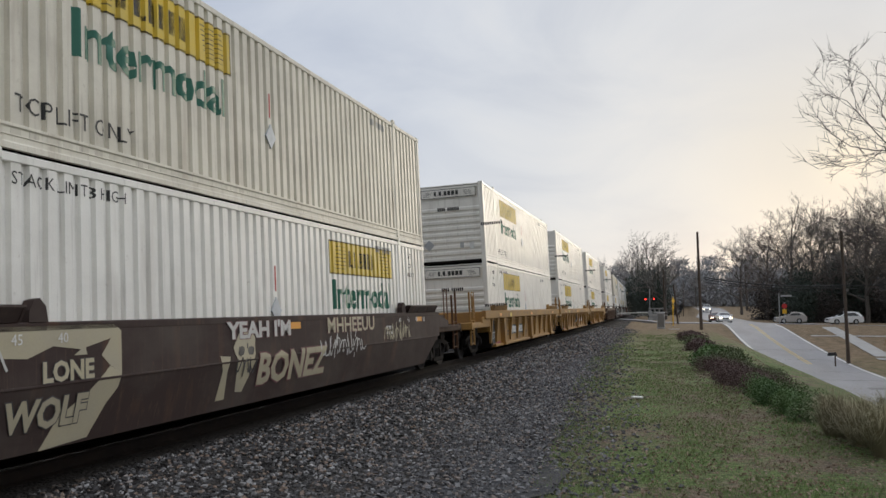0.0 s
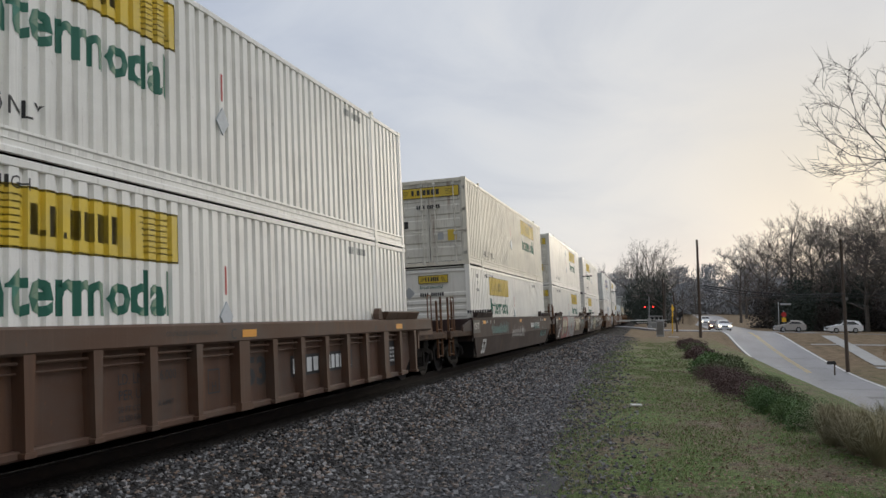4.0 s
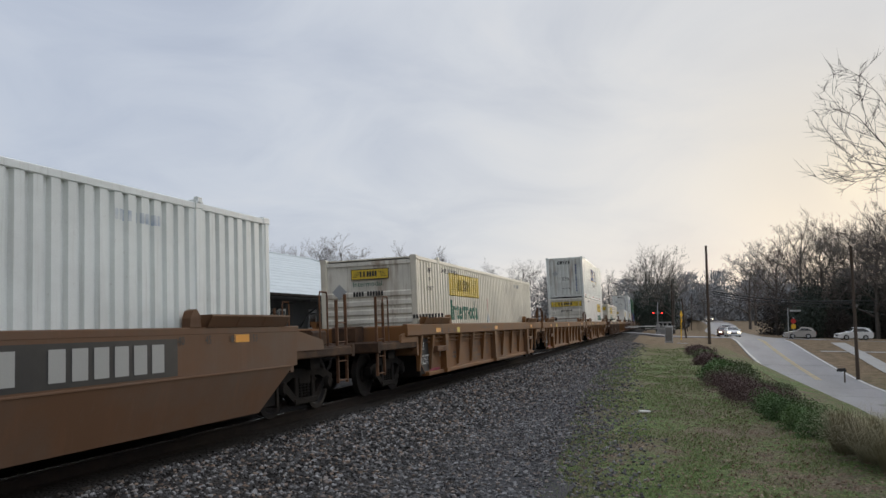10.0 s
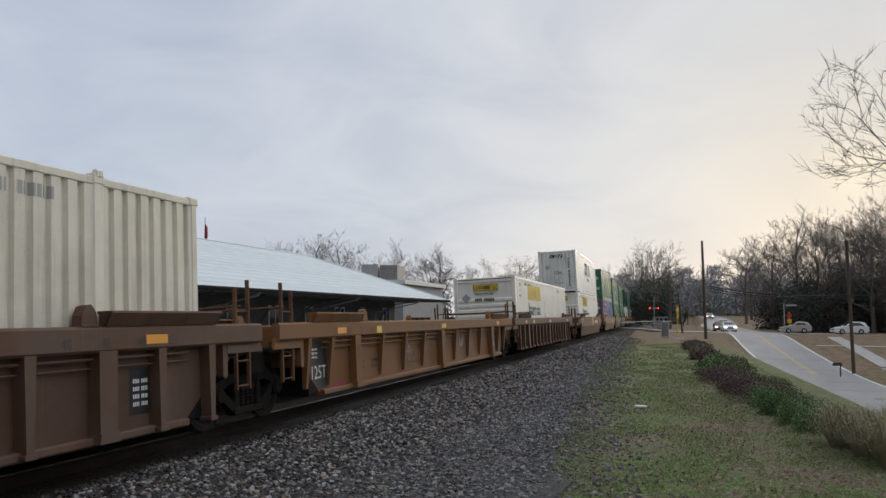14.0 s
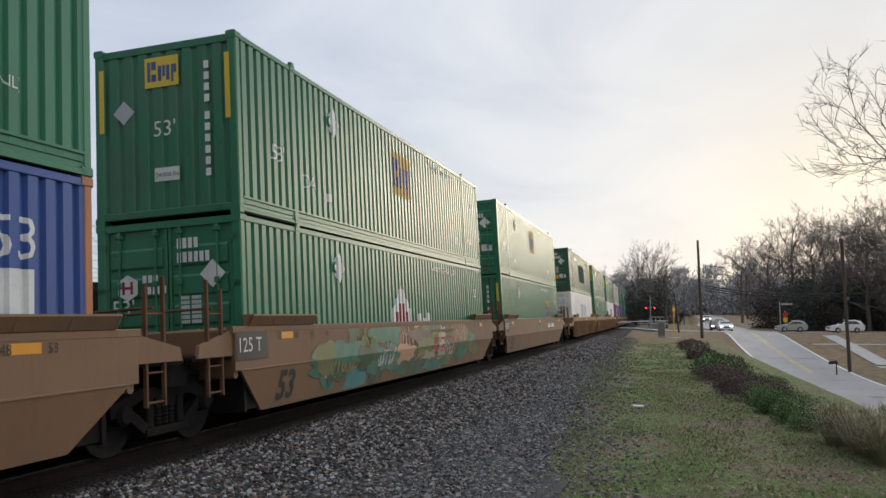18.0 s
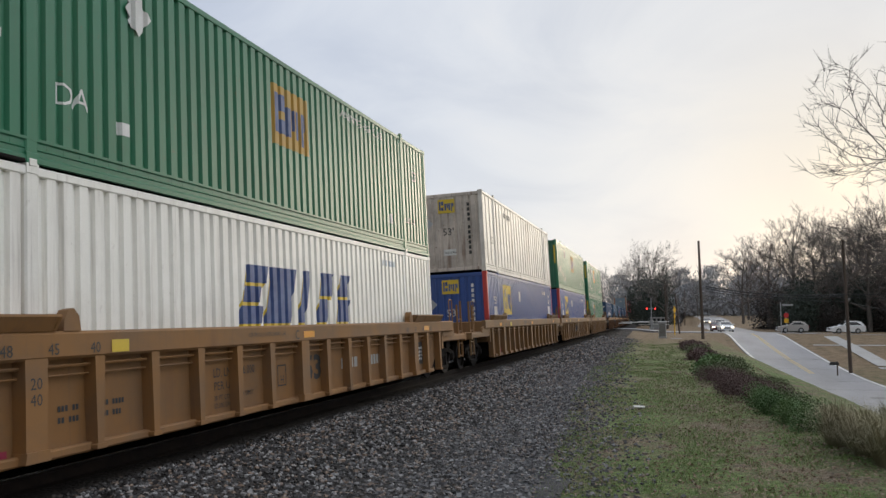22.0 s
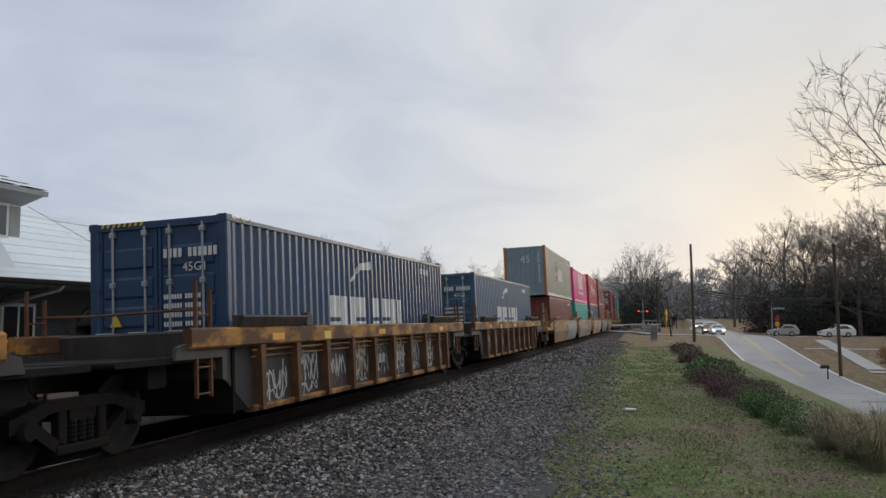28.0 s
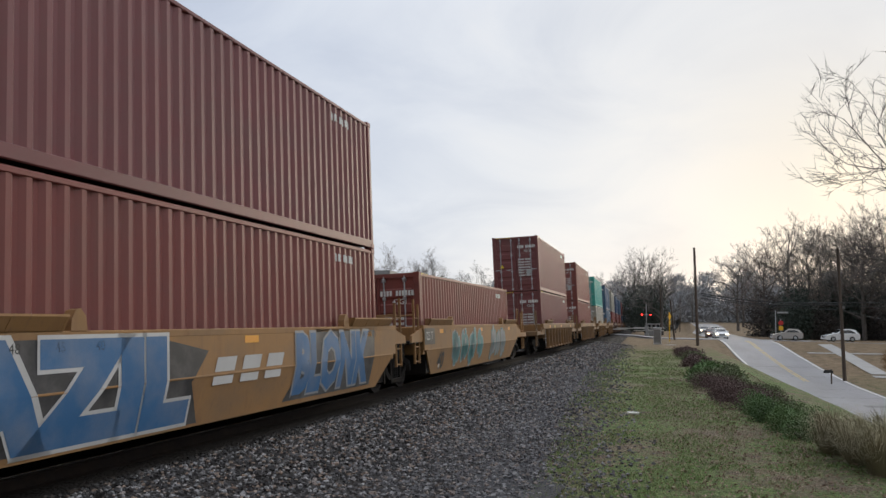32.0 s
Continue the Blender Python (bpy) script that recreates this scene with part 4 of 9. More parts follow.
def iso(colour, b=ISO40, near="doors", words=(), label="", end=None, posts=None, ink="white_ink", stripes=True, big=""):
    mats = [M[colour]] + ([M[posts or colour], M[end or colour]] if posts or end else [])
    tone = M[colour].name.replace("_container_paint", "").replace("_", " ")
    ob = container("container", label or "%s forty-foot corrugated steel container with %s" % (tone, "double doors" if near == "doors" else "corrugated end"), b, mats, near)
    for k, (polys, mat, y, z) in enumerate(words):
        side_mark(ob, b, (lambda q: (lambda: shapes(*q)))(polys), M[mat], y, z, "painted blocks", "name_block", None)
    side_mark(ob, b, lambda: shapes(*[box_poly(0.1 * k, 0, 0.045, 0.06, 0.5) for k in range(6)]), M["yellow_ink"], 0.2, b.h - 0.085, "yellow warning stripes", "warning_strip", ("iws",)).location.x = 0.014
    side_mark(ob, b, lambda: bars("xxxx xxxxxx", 0.15), M[ink], b.l - 2.2, b.h - 0.42, "row of marks", "number_mark", ("inn", ink))
    f = -0.004 if near == "doors" else 0.012
    if near == "doors":
        face_mark(bars("xxxx xxxxxx", 0.14), ob, M[ink], 0.12, b.h - 0.62, f, "row of marks", "number_mark")
        face_mark(letters("45G1" if b.h > 2.7 else "42G1", 0.14), ob, M[ink], 0.45, b.h - 0.84, f, "white lettering", "lettering")
        face_mark(print_block("xxxxxxx xxxxxx", 0.075, 7, 0.14), ob, M[ink], 0.12, b.h - 2.1, f, "rows of small marks", "small_print")
        face_mark(shapes([(0, 0), (0.22, 0), (0.11, 0.2)]), ob, M["yellow_ink"], -0.85, 1.25, f - 0.003, "yellow warning triangle", "sticker")
        face_mark(rect(0.2, 0.26), ob, M["grey_ink"], 0.55, 0.85, f - 0.003, "grey data plate", "data_plate")
        face_mark(shapes(*[box_poly(0.1 * k, 0, 0.05, 0.06, 0.5) for k in range(8)]), ob, M["yellow_ink"], -1.0, b.h - 0.08, -0.012, "yellow warning stripes", "warning_strip")
    else:
        if big:
            face_mark(letters(big, 0.42), ob, M[ink], -0.25, b.h - 0.95, -0.004, "white lettering", "lettering")
        face_mark(column(11, 0.075, 0.1, 0.15), ob, M[ink], 0.78, b.h - 2.1, f, "column of marks", "number_mark")
    return ob


def stroke_box(colour="navy_box"):
    blocks = []
    x = 0
    for w, n in ((0.42, 1), (0.52, 2), (0.42, 1), (0.12, 0), (0.42, 1), (0.42, 1), (0.52, 2)):
        if n == 1:
            blocks += [box_poly(x, 0, w * 0.86, 0.40), box_poly(x, 0.48, w * 0.86, 0.40)]
        elif n == 2:
            blocks += [box_poly(x, 0, w * 0.42, 0.88), box_poly(x + w * 0.5, 0, w * 0.42, 0.88)]
        x += w + 0.06
    arc = [[(0, 0), (0.25, 0.28), (0.6, 0.48), (0.5, 0.3)], [(0.25, 0.28), (0.6, 0.50), (1.3, 0.58), (1.3, 0.40), (0.7, 0.36)]]
    return iso(colour, words=[([[(p * 1.4, q * 1.08) for p, q in w] for w in blocks], "white_ink", 3.9, 0.8), (arc, "white_ink", 5.0, 1.98)], label="%s forty-foot corrugated container with white blocks and a curved stroke" % ("navy blue" if colour == "navy_box" else "worn blue"))


def block_word(widths, h, t=0.16):
    out, x = [], 0.0
    for w in widths:
        out += [box_poly(x, 0, t, h), box_poly(x + t, h - t, w - t, t)] + ([box_poly(x + w - t, 0, t, h - t)] if w > 0.6 else [box_poly(x + t, 0, w - t, t)])
        x += w + 0.16
    return out

# ---- well cars ----
TOP, MID, LOW = 1.50, 0.86, 0.20       # heights of a well's side over the rail
HALF = 1.46


def truck_frame():
    g = Geo()
    for x in (-1.0, 1.0):
        # cast side frame: top bar, sloping struts, bottom bar
        g.prism([(-1.12, 0.44), (-1.12, 0.60), (-0.55, 0.76), (0.55, 0.76), (1.12, 0.60), (1.12, 0.44), (0.86, 0.50), (0.52, 0.62), (-0.52, 0.62), (-0.86, 0.50)], "x", x - 0.07, x + 0.07)
        g.prism([(-0.92, 0.50), (-0.76, 0.56), (-0.30, 0.24), (-0.42, 0.16)], "x", x - 0.06, x + 0.06)
        g.prism([(0.92, 0.50), (0.42, 0.16), (0.30, 0.24), (0.76, 0.56)], "x", x - 0.06, x + 0.06)
        g.cbox(x - 0.08, x + 0.08, -0.44, 0.44, 0.14, 0.25, 0.02)
        g.cbox(x - 0.06, x + 0.06, -0.40, -0.26, 0.22, 0.66, 0.015).cbox(x - 0.06, x + 0.06, 0.26, 0.40, 0.22, 0.66, 0.015)
    g.cbox(-1.05, 1.05, -0.22, 0.22, 0.50, 0.72, 0.03)
    return g.mesh("side_frame")


def spring_mesh():
    g = Geo()
    for y in (-0.14, 0.0, 0.14):
        for k in range(5):
            g.lathe([(0.26 + 0.05 * k, 0.05), (0.275 + 0.05 * k, 0.066), (0.295 + 0.05 * k, 0.066), (0.31 + 0.05 * k, 0.05)], "z", 8, (0, y, 0))
    return g.mesh("spring")


def wheel_mesh():
    r = 0.46
    g = Geo().lathe([(-0.07, 0.10), (-0.07, 0.16), (-0.02, 0.19), (-0.02, r - 0.09), (-0.068, r - 0.06), (-0.068, r - 0.01), (0.03, r), (0.035, r + 0.028), (0.062, r + 0.028), (0.068, r - 0.05), (0.02, r - 0.09), (0.02, 0.19), (0.07, 0.16), (0.07, 0.10)], "x", 28)
    return g.mesh("wheel", smooth=False)


def truck(parent, y):
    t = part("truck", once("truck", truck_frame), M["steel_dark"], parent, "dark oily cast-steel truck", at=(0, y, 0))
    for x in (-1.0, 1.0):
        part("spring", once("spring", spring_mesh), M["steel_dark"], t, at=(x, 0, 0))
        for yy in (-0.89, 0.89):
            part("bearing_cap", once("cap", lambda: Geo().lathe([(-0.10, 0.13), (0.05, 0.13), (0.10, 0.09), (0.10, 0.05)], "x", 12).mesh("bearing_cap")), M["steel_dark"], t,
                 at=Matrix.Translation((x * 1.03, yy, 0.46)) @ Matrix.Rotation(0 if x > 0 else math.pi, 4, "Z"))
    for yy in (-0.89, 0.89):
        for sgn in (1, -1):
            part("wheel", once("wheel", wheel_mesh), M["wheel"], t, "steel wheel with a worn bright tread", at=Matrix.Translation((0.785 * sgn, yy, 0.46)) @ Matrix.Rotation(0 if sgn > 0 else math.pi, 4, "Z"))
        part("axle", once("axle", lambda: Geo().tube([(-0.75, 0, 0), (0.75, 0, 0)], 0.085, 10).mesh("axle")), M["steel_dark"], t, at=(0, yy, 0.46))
    return t


def ladder_mesh(h0=0.45, h1=2.15, w=0.42):
    g = Geo()
    for y in (0, w):
        g.cbox(-0.03, 0.03, y - 0.02, y + 0.02, h0, h1 if y == 0 else h1 - 0.12, 0.008)
    z = h0 + 0.05
    while z < 1.75:
        g.tube([(0, 0, z), (0, w, z)], 0.016, 6)
        z += 0.36
    return g.mesh("ladder")


def grab_mesh():
    g = Geo().tube([(0, 0, 1.1), (0, 0, 2.05), (0, 0.03, 2.12), (0, 0.30, 2.12), (0, 0.33, 2.05), (0, 0.33, 1.1)], 0.018, 6)
    return g.mesh("grab_rail")


def well_sides(kind, l):
    """The long sides of a well, for x > 0, as meshes by part name: list of (name, mesh, tone)."""
    out = []
    if kind == "smooth":
        g = Geo()
        g.prism([(-0.55, MID), (l + 0.55, MID), (l + 0.55, TOP - 0.06), (-0.55, TOP - 0.06)], "x", HALF - 0.05, HALF)
        out.append(("upper_plate", g.mesh("upper_plate"), 0))
        g = Geo()
        a, b = 0.35, 1.05
        x0, x1 = HALF - 0.16, HALF
        vs = [(x1, -0.40, MID), (x1, l + 0.40, MID), (x0, l - 0.45, LOW), (x0, 0.45, LOW)]
        vs += [(x - 0.04, y, z) for x, y, z in vs]
        g.add(vs, [(0, 1, 2, 3), (7, 6, 5, 4), (0, 4, 5, 1), (1, 5, 6, 2), (2, 6, 7, 3), (3, 7, 4, 0)])
        g.box(x0 - 0.25, x0, b, l - b, LOW, LOW + 0.03)
        out.append(("lower_plate", g.mesh("lower_plate"), 0))
        out.append(("top_chord", Geo().cbox(HALF - 0.10, HALF + 0.004, -0.6, l + 0.6, TOP - 0.10, TOP, 0.012).mesh("top_chord"), 0))
        out.append(("fold_seam", Geo().cbox(HALF - 0.03, HALF + 0.008, -0.3, l + 0.3, MID - 0.015, MID + 0.015, 0.006).mesh("fold_seam"), 0))
    else:
        out.append(("top_chord", Geo().cbox(HALF - 0.12, HALF + 0.02, -1.4, l + 1.4, TOP - 0.29, TOP, 0.03).mesh("top_chord"), 0))
        g = Geo()
        b = 0.95
        g.prism([(-1.4, TOP - 0.29), (l + 1.4, TOP - 0.29), (l + 1.35, 1.06), (l + 0.75, 1.0), (l + 0.25, 0.72), (l - 0.4, LOW + 0.05), (0.4, LOW + 0.05), (-0.25, 0.72), (-0.75, 1.0), (-1.35, 1.06)], "x", HALF - 0.19, HALF - 0.15)
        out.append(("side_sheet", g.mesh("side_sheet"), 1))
        out.append(("bottom_sill", Geo().cbox(HALF - 0.26, HALF - 0.06, 0.42, l - 0.42, LOW, LOW + 0.10, 0.02).mesh("bottom_sill"), 0))
        out.append(("hand_rod", Geo().tube([(HALF - 0.10, 0.4, TOP - 0.46), (HALF - 0.10, l - 0.4, TOP - 0.46)], 0.014, 6).mesh("hand_rod"), 0))
        out.append(("hand_rod", Geo().tube([(HALF - 0.08, 0.4, TOP - 0.36), (HALF - 0.08, l - 0.4, TOP - 0.36)], 0.02, 6).mesh("hand_rod"), 0))
    return out


def post_mesh(style):
    """A side post of a ribbed well: tapered, with a small foot, or the broad post at a lifting point."""
    x0, x1 = HALF - 0.16, HALF + 0.005
    if style == "broad":
        g = Geo().prism([(-0.15, TOP - 0.27), (0.15, TOP - 0.27), (0.14, LOW + 0.10), (-0.14, LOW + 0.10)], "x", x0, x1 + 0.008)
        return g.prism([(-0.17, LOW + 0.02), (0.17, LOW + 0.02), (0.15, LOW + 0.13), (-0.15, LOW + 0.13)], "x", x0, x1 + 0.03).mesh("side_post")
    if style == "short":
        return Geo().add([(x, y, z) for x, y, z in ((x0, -0.065, TOP - 0.27), (x1, -0.065, TOP - 0.27), (x1, 0.065, TOP - 0.27), (x0, 0.065, TOP - 0.27), (x0, -0.04, LOW + 0.16), (x1 - 0.10, -0.04, LOW + 0.16), (x1 - 0.10, 0.04, LOW + 0.16), (x0, 0.04, LOW + 0.16))],
                         [(0, 1, 2, 3), (7, 6, 5, 4), (0, 4, 5, 1), (1, 5, 6, 2), (2, 6, 7, 3), (3, 7, 4, 0)]).mesh("side_post")
    g = Geo().prism([(-0.08, TOP - 0.27), (0.08, TOP - 0.27), (0.05, LOW + 0.06), (-0.05, LOW + 0.06)], "x", x0, x1)
    return g.cbox(x0, x1 + 0.02, -0.085, 0.075, LOW + 0.02, LOW + 0.075, 0.01).mesh("side_post")


def post_rows(l, style):
    """Where the posts of one side stand: (place, broad or not)."""
    if style == "forty":
        return [(0.62 + 1.277 * k, False) for k in range(9)] + [(l - 0.5, False)]
    if style == "wide":
        return [(-0.23, False), (0.75, False), (1.93, True), (3.46, False), (4.99, False), (6.48, False), (8.03, True), (9.53, False), (11.06, False), (12.58, False), (14.1, True), (15.3, False), (16.3, False)]
    return [(-0.25, False), (0.78, False), (1.84, True)] + [(2.78 + 1.0 * k, False) for k in range(5)] + [(7.95, True)] + [(8.93 + 1.01 * k, False) for k in range(5)] + [(14.1, True), (15.1, False), (16.2, False)]


def far_posts(l, style):
    g = Geo()
    for y, broad in post_rows(l, style):
        w = 0.14 if broad else 0.065
        g.prism([(y - w, TOP - 0.27), (y + w, TOP - 0.27), (y + w - 0.02, LOW + 0.03), (y - w + 0.02, LOW + 0.03)], "x", -HALF - 0.005, -HALF + 0.16)
    return g.mesh("far_side_posts")


def well_car(kind, l, body, label, near="c", far="c", gap_near=1.7, second=None, flaps=True):
    """One unit of a well car. near, far: c = coupler end, a = joined to the next unit over a shared truck."""
    ob = thing("well_car", label, "rail car", group="well cars of the train")
    col, dark = M[body], M[second or body]
    rib = M["rust_post"] if body == "well_rusty" else col
    end = M["well_dark"] if body == "well_rusty" else col
    bright = body in ("well_yellow", "well_ochre", "well_mustard", "well_khaki")
    fit = col if bright else M["rust_post"]
    turn = Matrix.Translation((0, l, 0)) @ Matrix.Rotation(math.pi, 4, "Z")
    for name, me, tone in once(("well", kind, l), lambda: well_sides(kind, l)):
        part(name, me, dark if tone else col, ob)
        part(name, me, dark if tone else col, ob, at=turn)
    if kind == "ribbed":
        style = "forty" if l < 15 else ("wide" if body in ("well_yellow", "well_orange") else "close")
        for y, broad in post_rows(l, style):
            pm = "broad" if broad else ("short" if style == "wide" else "plain")
            part("side_post", once(("side_post", pm), lambda: post_mesh(pm)), rib, ob, at=(0, y, 0))
        part("far_side_posts", once(("far_posts", l, style), lambda: far_posts(l, style)), col, ob)
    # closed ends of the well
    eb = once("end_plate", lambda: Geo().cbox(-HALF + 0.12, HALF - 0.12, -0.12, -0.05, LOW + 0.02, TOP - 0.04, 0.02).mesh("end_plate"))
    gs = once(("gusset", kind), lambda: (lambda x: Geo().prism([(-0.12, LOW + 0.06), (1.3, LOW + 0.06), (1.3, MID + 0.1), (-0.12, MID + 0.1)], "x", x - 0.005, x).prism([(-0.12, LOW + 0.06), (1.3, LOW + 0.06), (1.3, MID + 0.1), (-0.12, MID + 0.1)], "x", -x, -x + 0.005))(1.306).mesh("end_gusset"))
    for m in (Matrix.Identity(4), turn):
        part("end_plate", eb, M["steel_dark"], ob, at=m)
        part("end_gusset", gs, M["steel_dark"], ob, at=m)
    # cross members of the well floor
    fm = once(("wfloor", l), lambda: (lambda g: [g.cbox(-HALF + 0.2, HALF - 0.2, y, y + 0.5, LOW, LOW + 0.10, 0.02) for y in (1.0, l * 0.3, l * 0.5 - 0.25, l * 0.7 - 0.5, l - 1.5)] and g)(Geo()).mesh("floor_beam"))
    part("floor_beam", fm, dark, ob)
    for y0, kd, sg in ((0.0, near, -1), (l, far, 1)):
        ext = gap_near if kd == "a" else 3.15
        m = Matrix.Translation((0, y0, 0)) if sg < 0 else turn
        bk = once(("bulk", kd, round(ext, 2)), lambda: bulkhead(ext, kd))
        part("end_frame", bk[0], end, ob, at=m)
        part("end_platform", bk[1], (col if bright else M["end_grime"]) if kd == "c" else M["steel_dark"], ob, at=m)
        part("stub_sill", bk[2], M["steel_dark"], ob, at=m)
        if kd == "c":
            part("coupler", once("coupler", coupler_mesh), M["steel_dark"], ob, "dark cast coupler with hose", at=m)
            truck(ob, y0 + sg * 1.65)
            for x in (1, -1):
                part("step_ladder", once("ladderc", lambda: ladder_mesh(0.42, 2.1)), fit, ob, at=m @ Matrix.Translation((1.30 * x, -2.95, 0)))
                part("grab_rail", once("grab", grab_mesh), fit, ob, at=m @ Matrix.Translation((1.22 * x, -2.3, 0)))
            if sg > 0:
                part("brake_wheel", once("brake", brake_mesh), M["end_grime"], ob, "dark rusty hand-brake wheel", at=m @ Matrix.Translation((0.55, -2.75, 0)))
                part("air_tank", once("tank", lambda: Geo().lathe([(-0.55, 0.02), (-0.5, 0.13), (-0.42, 0.19), (0.42, 0.19), (0.5, 0.13), (0.55, 0.02)], "x", 14).mesh("air_tank")), col, ob, at=m @ Matrix.Translation((0.2, -1.35, 1.42)))
        else:
            if sg < 0:
                truck(ob, y0 - gap_near)
            for x in (1.38, -1.38):
                part("step_ladder", once("laddera", lambda: ladder_mesh(0.55, 2.15, 0.36)), fit, ob, at=m @ Matrix.Translation((x, -1.15, 0)))
            part("hand_rail", once("handrail", lambda: Geo().tube([(-1.36, -0.98, 1.76), (-0.4, -0.95, 1.74), (1.36, -0.98, 1.76)], 0.022, 6).mesh("hand_rail")), fit, ob, at=m)
    if flaps:
        def flap():
            g = Geo().prism([(HALF - 0.03, TOP), (HALF + 0.015, TOP), (HALF + 0.10, TOP + 0.145), (HALF + 0.095, TOP + 0.17), (HALF - 0.10, TOP + 0.17), (HALF - 0.10, TOP + 0.14), (HALF + 0.05, TOP + 0.14)], "y", 0.0, 2.25)
            for y in (0.0, 0.72, 1.46, 2.21):
                g.prism([(HALF - 0.08, TOP), (HALF + 0.022, TOP), (HALF + 0.10, TOP + 0.14), (HALF - 0.08, TOP + 0.14)], "y", y, y + 0.04)
            return g.mesh("guide_flap")
        fl = once(("flap", l), flap)
        ck = once("cone", lambda: Geo().prism([(-0.13, TOP), (0.13, TOP), (0.10, TOP + 0.16), (0.02, TOP + 0.24), (-0.06, TOP + 0.22), (-0.12, TOP + 0.12)], "x", HALF - 0.12, HALF + 0.01).mesh("guide_plate"))
        for m in (Matrix.Identity(4), turn):
            for y in (-0.15, l - 2.1):
                part("guide_flap", fl, dark, ob, at=m @ Matrix.Translation((0, y, 0)))
            for y in (2.35, l - 2.35) if body != "well_tan" else ():
                part("guide_plate", ck, dark, ob, at=m @ Matrix.Translation((0, y, 0)))
    return ob


def bulkhead(ext, kd):
    a = Geo().cbox(-HALF + 0.05, HALF - 0.05, -0.52, -0.40, 0.75, TOP - 0.02, 0.03)
    a.prism([(-0.5, 1.08), (-0.5, TOP - 0.05), (-min(ext, 1.9) + 0.25, TOP - 0.25), (-min(ext, 1.9) + 0.2, 1.08)], "x", HALF - 0.10, HALF - 0.04)
    a.prism([(-0.5, 1.08), (-0.5, TOP - 0.05), (-min(ext, 1.9) + 0.25, TOP - 0.25), (-min(ext, 1.9) + 0.2, 1.08)], "x", -HALF + 0.04, -HALF + 0.10)
    b = Geo().cbox(-HALF + 0.08, HALF - 0.08, -ext + 0.12, -0.45, 1.04, 1.12, 0.02)
    if kd == "c":
        b.cbox(-HALF + 0.06, HALF - 0.06, -ext + 0.02, -ext + 0.16, 0.90, 1.14, 0.03)
        b.cbox(-HALF + 0.06, -HALF + 0.2, -ext + 0.1, -0.5, 0.94, 1.10, 0.02).cbox(HALF - 0.2, HALF - 0.06, -ext + 0.1, -0.5, 0.94, 1.10, 0.02)
        b.cbox(-0.5, 0.1, -1.2, -0.65, 1.12, 1.5, 0.04).cbox(-1.1, -0.7, -2.5, -1.9, 1.12, 1.42, 0.04)
    c = Geo().prism([(-0.45, 0.72), (-0.45, 1.04), (-ext + 0.05, 1.04), (-ext + 0.05, 0.78)], "x", -0.28, 0.28)
    c.cbox(-1.2, 1.2, -min(ext, 1.85) - 0.12, -min(ext, 1.85) + 0.28, 0.74, 1.03, 0.03)
    return a.mesh("end_frame"), b.mesh("end_platform"), c.mesh("stub_sill")


def coupler_mesh():
    g = Geo().cbox(-0.11, 0.11, -3.75, -3.1, 0.74, 0.98, 0.03)
    g.cbox(-0.20, 0.20, -3.95, -3.68, 0.70, 1.0, 0.05)
    g.tube([(0.35, -3.15, 0.9), (0.38, -3.35, 0.66), (0.36, -3.6, 0.52), (0.28, -3.9, 0.58)], 0.03, 6)
    g.tube([(-0.9, -3.3, 0.92), (-0.2, -3.45, 0.70), (0.9, -3.3, 0.92)], 0.016, 5)
    return g.mesh("coupler")


def brake_mesh():
    g = Geo()
    ring = [(0.28 * math.cos(a), 0, 1.78 + 0.28 * math.sin(a)) for a in np.linspace(0, 2 * math.pi, 17)]
    g.tube(ring, 0.022, 6)
    for a in (0.4, 1.45, 2.5, 3.54, 4.6, 5.65):
        g.tube([(0, 0, 1.78), (0.27 * math.cos(a), 0, 1.78 + 0.27 * math.sin(a))], 0.014, 5)
    g.cbox(-0.05, 0.05, 0.02, 0.14, 1.1, 1.85, 0.01).cbox(-0.12, 0.12, 0.04, 0.24, 1.5, 1.95, 0.03)
    return g.mesh("brake_wheel")


def side_paint(ob, bm, mat, y, z, label="", name="marking", proud=0.006, lower=False):
    """A flat drawing on the near long side of a smooth well."""
    for v in bm.verts:
        yy, zz = v.co.x + y, v.co.y + z
        x = HALF if zz > MID else HALF - 0.16 * (MID - zz) / (MID - LOW)
        v.co = Vector((x + proud, yy, zz))
    me = bpy.data.meshes.new(name)
    bm.to_mesh(me)
    bm.free()
    return part(name, me, mat, ob, label)


SPRAY = [material("spray_paint_" + k, c, 0.55, 0.0, (0.3, 0.28, 0.26), 1.5, 0.3) for k, c in (
    ("white", (0.52, 0.51, 0.49)), ("silver", (0.27, 0.275, 0.275)), ("blue", (0.03, 0.12, 0.26)), ("teal", (0.07, 0.22, 0.22)), ("black", (0.025, 0.025, 0.028)),
    ("red", (0.25, 0.04, 0.038)), ("olive", (0.16, 0.16, 0.06)), ("peach", (0.55, 0.30, 0.17)), ("green", (0.05, 0.17, 0.11)), ("cream", (0.42, 0.37, 0.25)), ("maroon", (0.13, 0.03, 0.04)), ("navy", (0.035, 0.045, 0.065)), ("moss", (0.06, 0.10, 0.05)), ("brown", (0.16, 0.085, 0.05)), ("lime", (0.24, 0.25, 0.07)))]
SP = dict(zip("white silver blue teal black red olive peach green cream maroon navy moss brown lime".split(), SPRAY))


def blob(cx, cy, w, h, rng, n=14, rough=0.16):
    pts = []
    for k in range(n):
        a = 2 * math.pi * k / n
        r = 1 + rng.uniform(-rough, rough)
        c, s = math.cos(a), math.sin(a)
        q = (abs(c) ** 3 + abs(s) ** 3) ** (-1 / 3)
        pts.append((cx + w / 2 * c * q * r, cy + h / 2 * s * q * r))
    return pts


